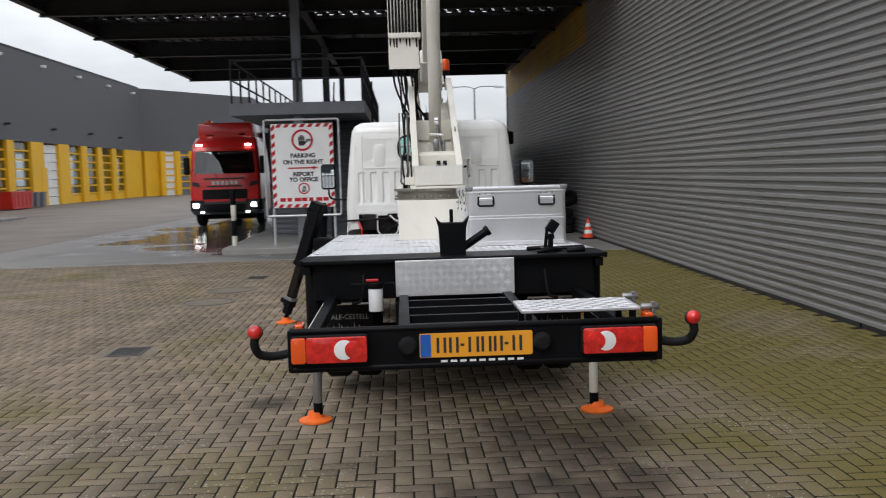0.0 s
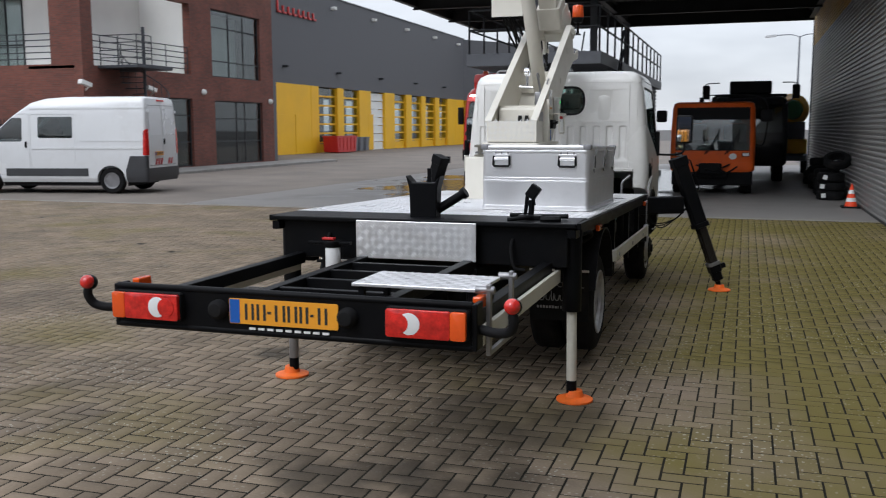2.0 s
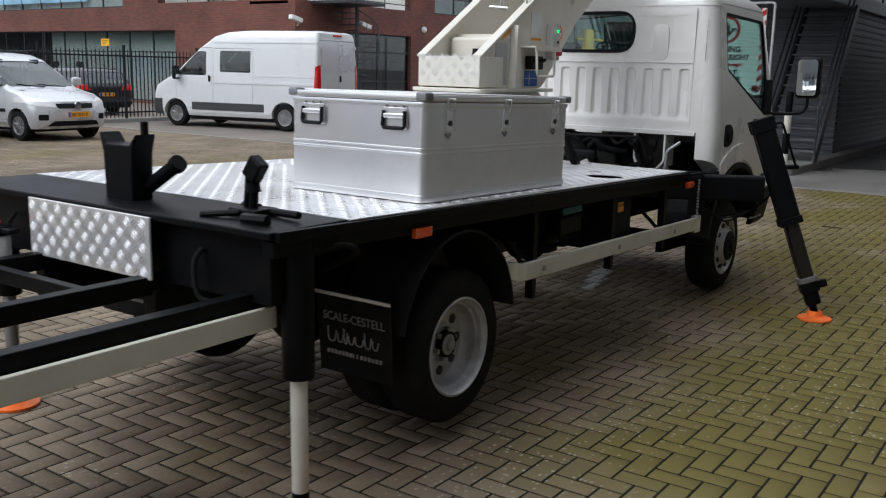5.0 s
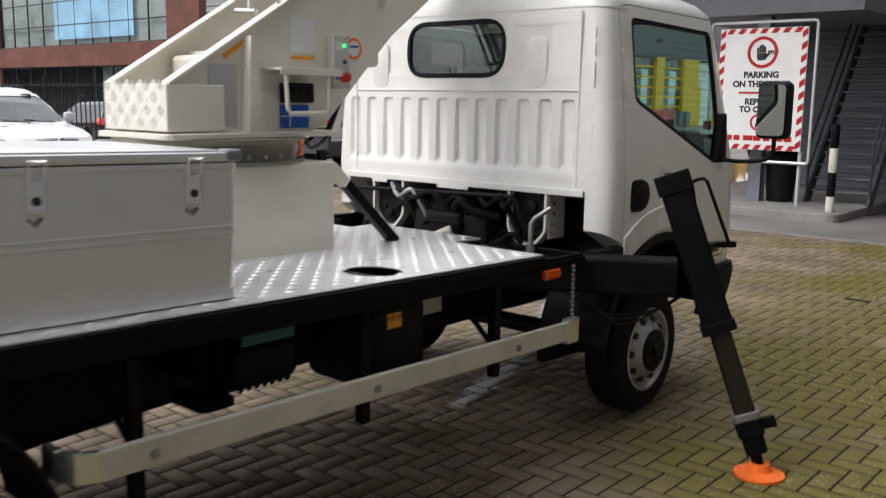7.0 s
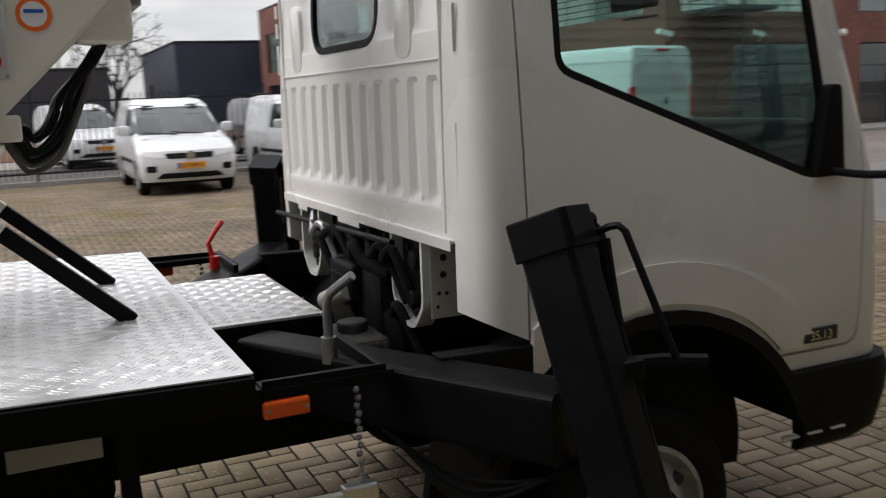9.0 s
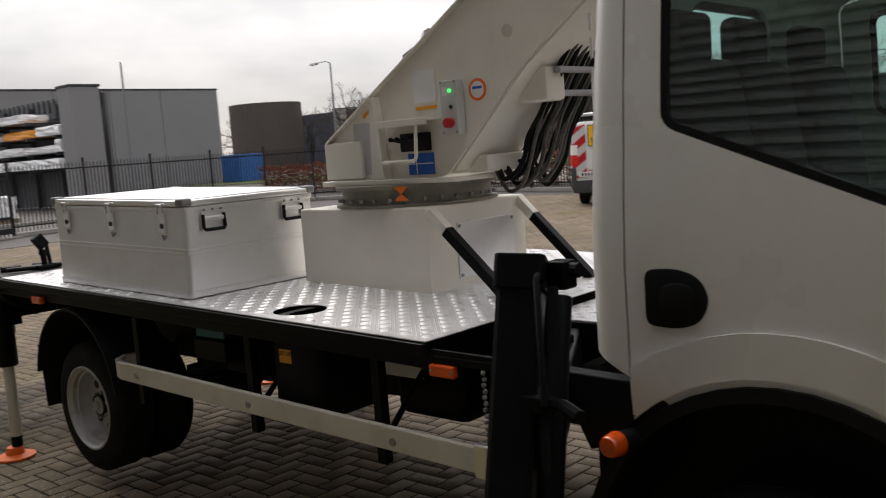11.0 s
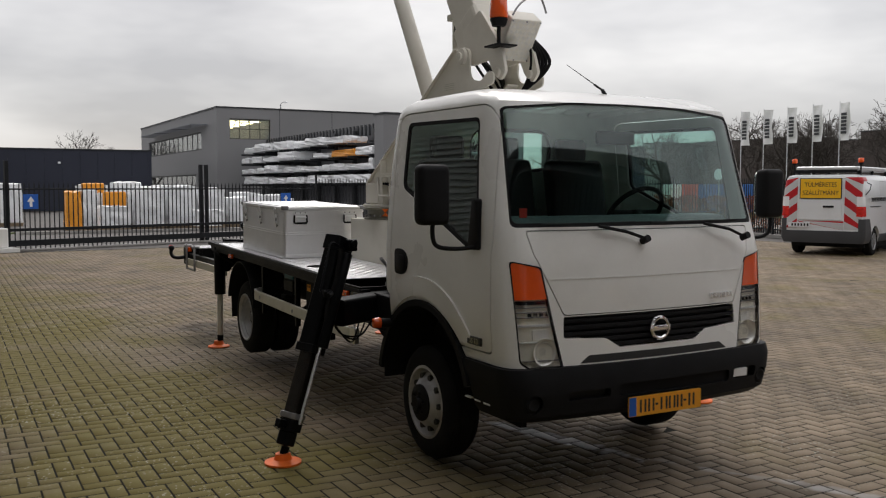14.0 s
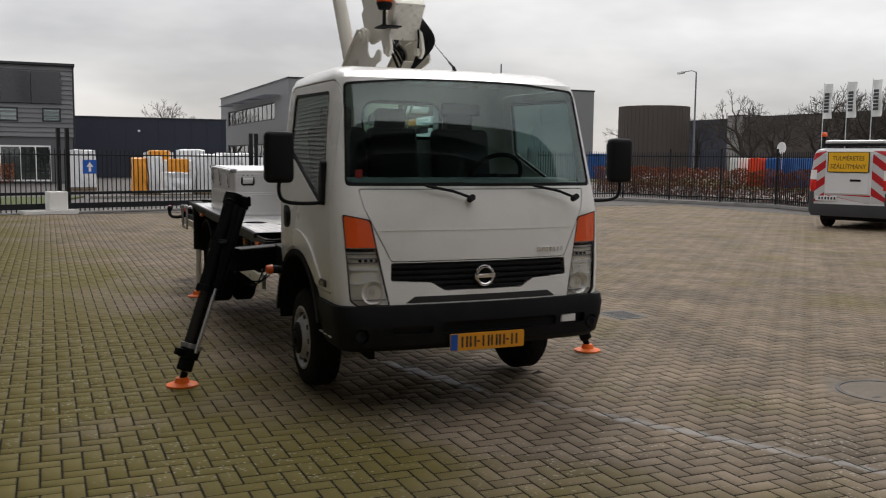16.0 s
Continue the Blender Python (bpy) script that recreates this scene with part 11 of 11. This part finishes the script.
far_hall("long dark brown hall across the road", -150, -75.5, -112, -42, 9.6, FARBROWN, 12)
far_hall("pale concrete end wall of the far hall", -150, -121, -111.6, -117.2, 9.8, CONC, 2)
far_hall("dark blue far hall beside a pale end wall", -150, -150, -112, -121.3, 9.3, BLUEHALL, 6)
far_hall("dark grey far hall behind trees", -150, -117, -112, -88, 9.4, FARBROWN, 6)
far_hall("low dark hall across the road", -120, -16, -72, 12, 4.6, FARGREY, 10)
far_hall("dark modern building beyond the road", -96, 17.5, -75, 40, 6.7, BLUEHALL, 6)
tank = thing("round_silo", "wide round dark brown clad silo", "silo", pose(-80, -100, 0))
g = bmesh.new()
cyl(g, (0, 0, 0), (0, 0, 9.5), 5.1, seg=48)
part("silo_wall", g, FARBROWN, tank, smooth=True)
for i in range(48):
    a = 2 * math.pi * i / 48
    add(tank, "seam", FARBROWN, ((5.1 * math.cos(a) - 0.04, 5.1 * math.sin(a) - 0.04, 0), (5.1 * math.cos(a) + 0.04, 5.1 * math.sin(a) + 0.04, 9.5), 0))
CONTB = mat("blue_container_paint", (0.03, 0.12, 0.36), 0.5, var=0.15)
for x, y, mt, lb in ((-42, -32.0, CONTB, "blue"), (-42, -33.7, CONTB, "blue"), (-42, -35.3, CONER, "red"), (-42, -37.2, SIGNW, "white"), (-42, -54.5, CONTB, "blue"), (-66, -2.5, CONTB, "blue"), (-66, -6.5, CONTB, "blue")):
    c_ = thing("skip_container", lb + " steel container standing across the road", "container", pose(x, y, 0), group="far containers")
    hh, wd = (1.9, 0.42) if -38 < y < -31 else (2.2, 1.3)
    add(c_, "container_body", mt, ((-1.2, -wd, 0.03), (1.2, wd, hh), 0.04))
    for k in range(6):
        add(c_, "rib", mt, ((1.2, wd * (-0.92 + k * 0.345), 0.1), (1.25, wd * (-0.81 + k * 0.345), hh - 0.1), 0.005))
for x, y, z, mt, lb in ((-40, -1.2, 2.7, SIGNYEL, "orange road sign on a thin post"), (-38, -4.8, 1.95, SIGNYEL, "yellow road sign on a thin post"), (-34, -25.6, 2.4, SIGNW, "round pale road sign on a post")):
    s_ = thing("road_sign", lb, "sign", pose(x, y, 0))
    g = bmesh.new()
    cyl(g, (0, 0, 0), (0, 0, z + 0.2), 0.03, seg=10)
    part("post", g, GALV, s_)
    g = bmesh.new()
    if mt is SIGNW:
        cyl(g, (0.03, 0, z), (0.06, 0, z), 0.32, seg=28)
    else:
        box(g, (0.03, -0.28, z - 0.2), (0.06, 0.28, z + 0.2), 0.02)
    part("plate", g, mt, s_)
# ---- block paving: herringbone of concrete blocks ----
def paver_material():
    """Grey-brown concrete blocks: each block has its own tone; moss grows beside the wall, damp and oil make dark
    stains; a wet glint and the shade below the deck are put into the colour.
    """
    m = mat("concrete_paver", (0.206, 0.163, 0.118), 0.66, var=0.36, scale=1.6, bump=0.0016, bscale=70, rvar=0.16, island=0.14,
            dirt=(0.072, 0.062, 0.052), dscale=0.45, damount=0.7)
    N, L = m.node_tree.nodes, m.node_tree.links
    b = N["Principled BSDF"]
    b.inputs["Specular IOR Level"].default_value = 0.06
    src = b.inputs["Base Color"].links[0].from_socket
    co = N.new("ShaderNodeTexCoord")
    se = N.new("ShaderNodeSeparateXYZ")
    geo = N.new("ShaderNodeNewGeometry")
    L.new(geo.outputs["Position"], se.inputs[0])
    ns = N.new("ShaderNodeTexNoise")
    ns.inputs["Scale"].default_value, ns.inputs["Detail"].default_value = 0.7, 7
    L.new(geo.outputs["Position"], ns.inputs["Vector"])
    mr = N.new("ShaderNodeMapRange")
    mr.inputs[1].default_value, mr.inputs[2].default_value = 0.6, 2.7
    sl = N.new("ShaderNodeMath")
    sl.operation = "MULTIPLY_ADD"
    sl.inputs[1].default_value = 0.12
    L.new(se.outputs[1], sl.inputs[0])
    L.new(se.outputs[0], sl.inputs[2])
    L.new(sl.outputs[0], mr.inputs[0])
    ad = N.new("ShaderNodeMath")
    ad.operation = "MULTIPLY_ADD"
    ad.inputs[1].default_value, ad.inputs[2].default_value = 3.2, -1.45
    L.new(ns.outputs["Fac"], ad.inputs[0])
    sm = N.new("ShaderNodeMath")
    L.new(ad.outputs[0], sm.inputs[0])
    L.new(mr.outputs[0], sm.inputs[1])
    cl = N.new("ShaderNodeMapRange")
    cl.inputs[1].default_value, cl.inputs[2].default_value, cl.inputs[4].default_value = 0.20, 1.10, 0.86
    L.new(sm.outputs[0], cl.inputs[0])
    mx = N.new("ShaderNodeMixRGB")
    mx.inputs[2].default_value = (0.140, 0.117, 0.030, 1)
    L.new(cl.outputs[0], mx.inputs[0])
    L.new(src, mx.inputs[1])
    # pale specks of grit
    vo = N.new("ShaderNodeTexVoronoi")
    vo.inputs["Scale"].default_value = 27
    L.new(geo.outputs["Position"], vo.inputs["Vector"])
    lt = N.new("ShaderNodeMath")
    lt.operation = "LESS_THAN"
    lt.inputs[1].default_value = 0.22
    L.new(vo.outputs["Distance"], lt.inputs[0])
    gn = N.new("ShaderNodeTexNoise")
    gn.inputs["Scale"].default_value = 1.1
    L.new(geo.outputs["Position"], gn.inputs["Vector"])
    gr = N.new("ShaderNodeMapRange")
    gr.inputs[1].default_value, gr.inputs[2].default_value, gr.inputs[4].default_value = 0.42, 0.66, 0.7
    L.new(gn.outputs["Fac"], gr.inputs[0])
    ml = N.new("ShaderNodeMath")
    ml.operation = "MULTIPLY"
    L.new(lt.outputs[0], ml.inputs[0])
    L.new(gr.outputs[0], ml.inputs[1])
    m2 = N.new("ShaderNodeMixRGB")
    m2.inputs[2].default_value = (0.42, 0.41, 0.35, 1)
    L.new(ml.outputs[0], m2.inputs[0])
    L.new(mx.outputs[0], m2.inputs[1])
    out = m2.outputs[0]

    def stain_or_shading(ax, ay, bx, by, w, soft, colour, amount, scale):
        """A stain, or a glint or shade put in as colour, along the line from a to b, broken up by noise."""
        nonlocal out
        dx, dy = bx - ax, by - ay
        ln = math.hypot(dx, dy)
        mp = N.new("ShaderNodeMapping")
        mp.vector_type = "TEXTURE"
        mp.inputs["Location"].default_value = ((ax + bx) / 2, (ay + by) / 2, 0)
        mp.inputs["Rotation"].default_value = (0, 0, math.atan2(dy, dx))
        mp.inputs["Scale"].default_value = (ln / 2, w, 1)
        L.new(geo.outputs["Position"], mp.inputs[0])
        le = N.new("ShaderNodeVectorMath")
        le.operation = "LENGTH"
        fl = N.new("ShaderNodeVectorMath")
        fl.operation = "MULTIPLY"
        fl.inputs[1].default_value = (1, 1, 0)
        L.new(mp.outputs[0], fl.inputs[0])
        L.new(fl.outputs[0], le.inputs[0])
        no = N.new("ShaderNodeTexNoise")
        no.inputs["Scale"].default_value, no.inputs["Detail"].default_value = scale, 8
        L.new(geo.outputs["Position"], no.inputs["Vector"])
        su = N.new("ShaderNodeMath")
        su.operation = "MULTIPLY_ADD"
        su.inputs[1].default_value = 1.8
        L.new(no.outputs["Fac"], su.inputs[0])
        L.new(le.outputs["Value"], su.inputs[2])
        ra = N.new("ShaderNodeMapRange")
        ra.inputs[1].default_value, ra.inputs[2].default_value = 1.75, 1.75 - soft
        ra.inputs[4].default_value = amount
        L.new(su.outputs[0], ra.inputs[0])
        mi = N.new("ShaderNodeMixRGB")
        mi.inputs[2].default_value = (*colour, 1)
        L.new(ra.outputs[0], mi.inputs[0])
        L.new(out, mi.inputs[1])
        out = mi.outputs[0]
    # pale streak under the bumper: wet reflection put into the block colour
    stain_or_shading(0.14, 5.6, -0.32, 7.3, 0.11, 0.4, (0.62, 0.62, 0.62), 0.9, 9)
    stain_or_shading(-0.25, 7.0, -1.9, 10.1, 0.08, 0.5, (0.42, 0.43, 0.44), 0.42, 7)
    stain_or_shading(-0.1, 0.5, 1.2, 2.2, 0.8, 0.6, (0.025, 0.022, 0.018), 0.6, 2.2)
    stain_or_shading(0.3, 0.1, 1.3, 0.7, 0.5, 0.6, (0.025, 0.022, 0.018), 0.6, 3)
    stain_or_shading(-1.6, 2.3, -1.1, 2.5, 0.35, 0.6, (0.03, 0.028, 0.024), 0.7, 3)
    stain_or_shading(-0.6, 0.2, 0.9, 0.5, 0.4, 0.6, (0.03, 0.028, 0.025), 0.6, 3)
    # patch below the deck: the truck's shade put into the block colour
    stain_or_shading(-0.9, 3.0, 0.9, 6.2, 0.9, 0.9, (0.05, 0.045, 0.038), 0.35, 1.6)
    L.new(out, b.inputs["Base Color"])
    return m


PAVER = paver_material()
U = 0.105
PR = np.random.RandomState(5)


def block_corners(length_x, length_y, gap=0.011, cham=0.0018):
    hx, hy = length_x / 2 - gap / 2, length_y / 2 - gap / 2
    low = [(-hx, -hy, -0.02), (hx, -hy, -0.02), (hx, hy, -0.02), (-hx, hy, -0.02)]
    mid = [(x, y, -cham) for x, y, _ in low]
    top = [(x - math.copysign(cham, x), y - math.copysign(cham, y), 0.0) for x, y, _ in low]
    return np.array(low + mid + top)


B_FACES = np.array([(8, 9, 10, 11)] + [(a + i, a + (i + 1) % 4, a + 4 + (i + 1) % 4, a + 4 + i) for a in (0, 4) for i in range(4)])
spots = []
for j in range(-155, 134):
    for i in range(-184, 41):
        k = (i - j) % 4
        if k == 0:
            spots.append(((i + 1) * U, (j + 0.5) * U, 0))
        elif k == 3:
            spots.append(((i + 0.5) * U, (j + 1) * U, 1))
spots = np.array(spots)
inside = (spots[:, 0] > -19.15) & (spots[:, 0] < 4.19) & (spots[:, 1] < 13.97) & (spots[:, 1] > -15.3 + 0.04 * (spots[:, 0] + 19))
for px, py, pr in ((-2.98, 8.13, 0.34), (-2.92, 9.37, 0.34), (-3.05, 4.7, 0.24), (-2.78, 10.98, 0.24)):
    inside &= np.hypot(spots[:, 0] - px, spots[:, 1] - py) > pr
spots = spots[inside]
heights = PR.normal(0, 0.0005, len(spots))
near = (spots[:, 0] > 0.9) & (spots[:, 0] < 3.2) & (spots[:, 1] > 0.2) & (spots[:, 1] < 3.0)
near_id = np.nonzero(near)[0][:300]
mask = np.zeros(len(spots), bool)
mask[near_id] = True
paving = thing("pavement", "grey-brown concrete block paving laid in herringbone, mossy beside the wall", "pavement", kind="structure")
shapes = [block_corners(2 * U, U), block_corners(U, 2 * U)]
rest = spots[~mask]
rh = heights[~mask]
n = len(rest)
vv = np.empty((n, 12, 3))
for kind in (0, 1):
    sel = rest[:, 2] == kind
    vv[sel] = shapes[kind][None]
vv[:, :, 0] += rest[:, 0, None]
vv[:, :, 1] += rest[:, 1, None]
tilt = PR.normal(0, 0.0025, (n, 2))
vv[:, 8:, 2] += tilt[:, 0, None] * (vv[:, 8:, 0] - rest[:, 0, None]) + tilt[:, 1, None] * (vv[:, 8:, 1] - rest[:, 1, None])
vv[:, 4:, 2] += rh[:, None]
ff = (B_FACES[None] + 12 * np.arange(n)[:, None, None]).reshape(-1)
me = bpy.data.meshes.new("paving_blocks")
me.vertices.add(n * 12)
me.vertices.foreach_set("co", vv.reshape(-1))
nf = n * len(B_FACES)
me.loops.add(nf * 4)
me.loops.foreach_set("vertex_index", ff.astype(np.int32))
me.polygons.add(nf)
me.polygons.foreach_set("loop_start", np.arange(0, nf * 4, 4, dtype=np.int32))
me.update(calc_edges=True)
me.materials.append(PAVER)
rest_ob = new("paving_blocks", me)
rest_ob.parent = paving
tagged(rest_ob, kind="stuff")
block_mesh = []
for kind in (0, 1):
    mb = bpy.data.meshes.new("paver")
    mb.from_pydata([tuple(p) for p in shapes[kind]], [], [tuple(f) for f in B_FACES.tolist()])
    mb.materials.append(PAVER)
    block_mesh.append(mb)
for i in near_id:
    ob = new("paver", block_mesh[int(spots[i, 2])])
    ob.parent = paving
    ob.location = (spots[i, 0], spots[i, 1], heights[i])
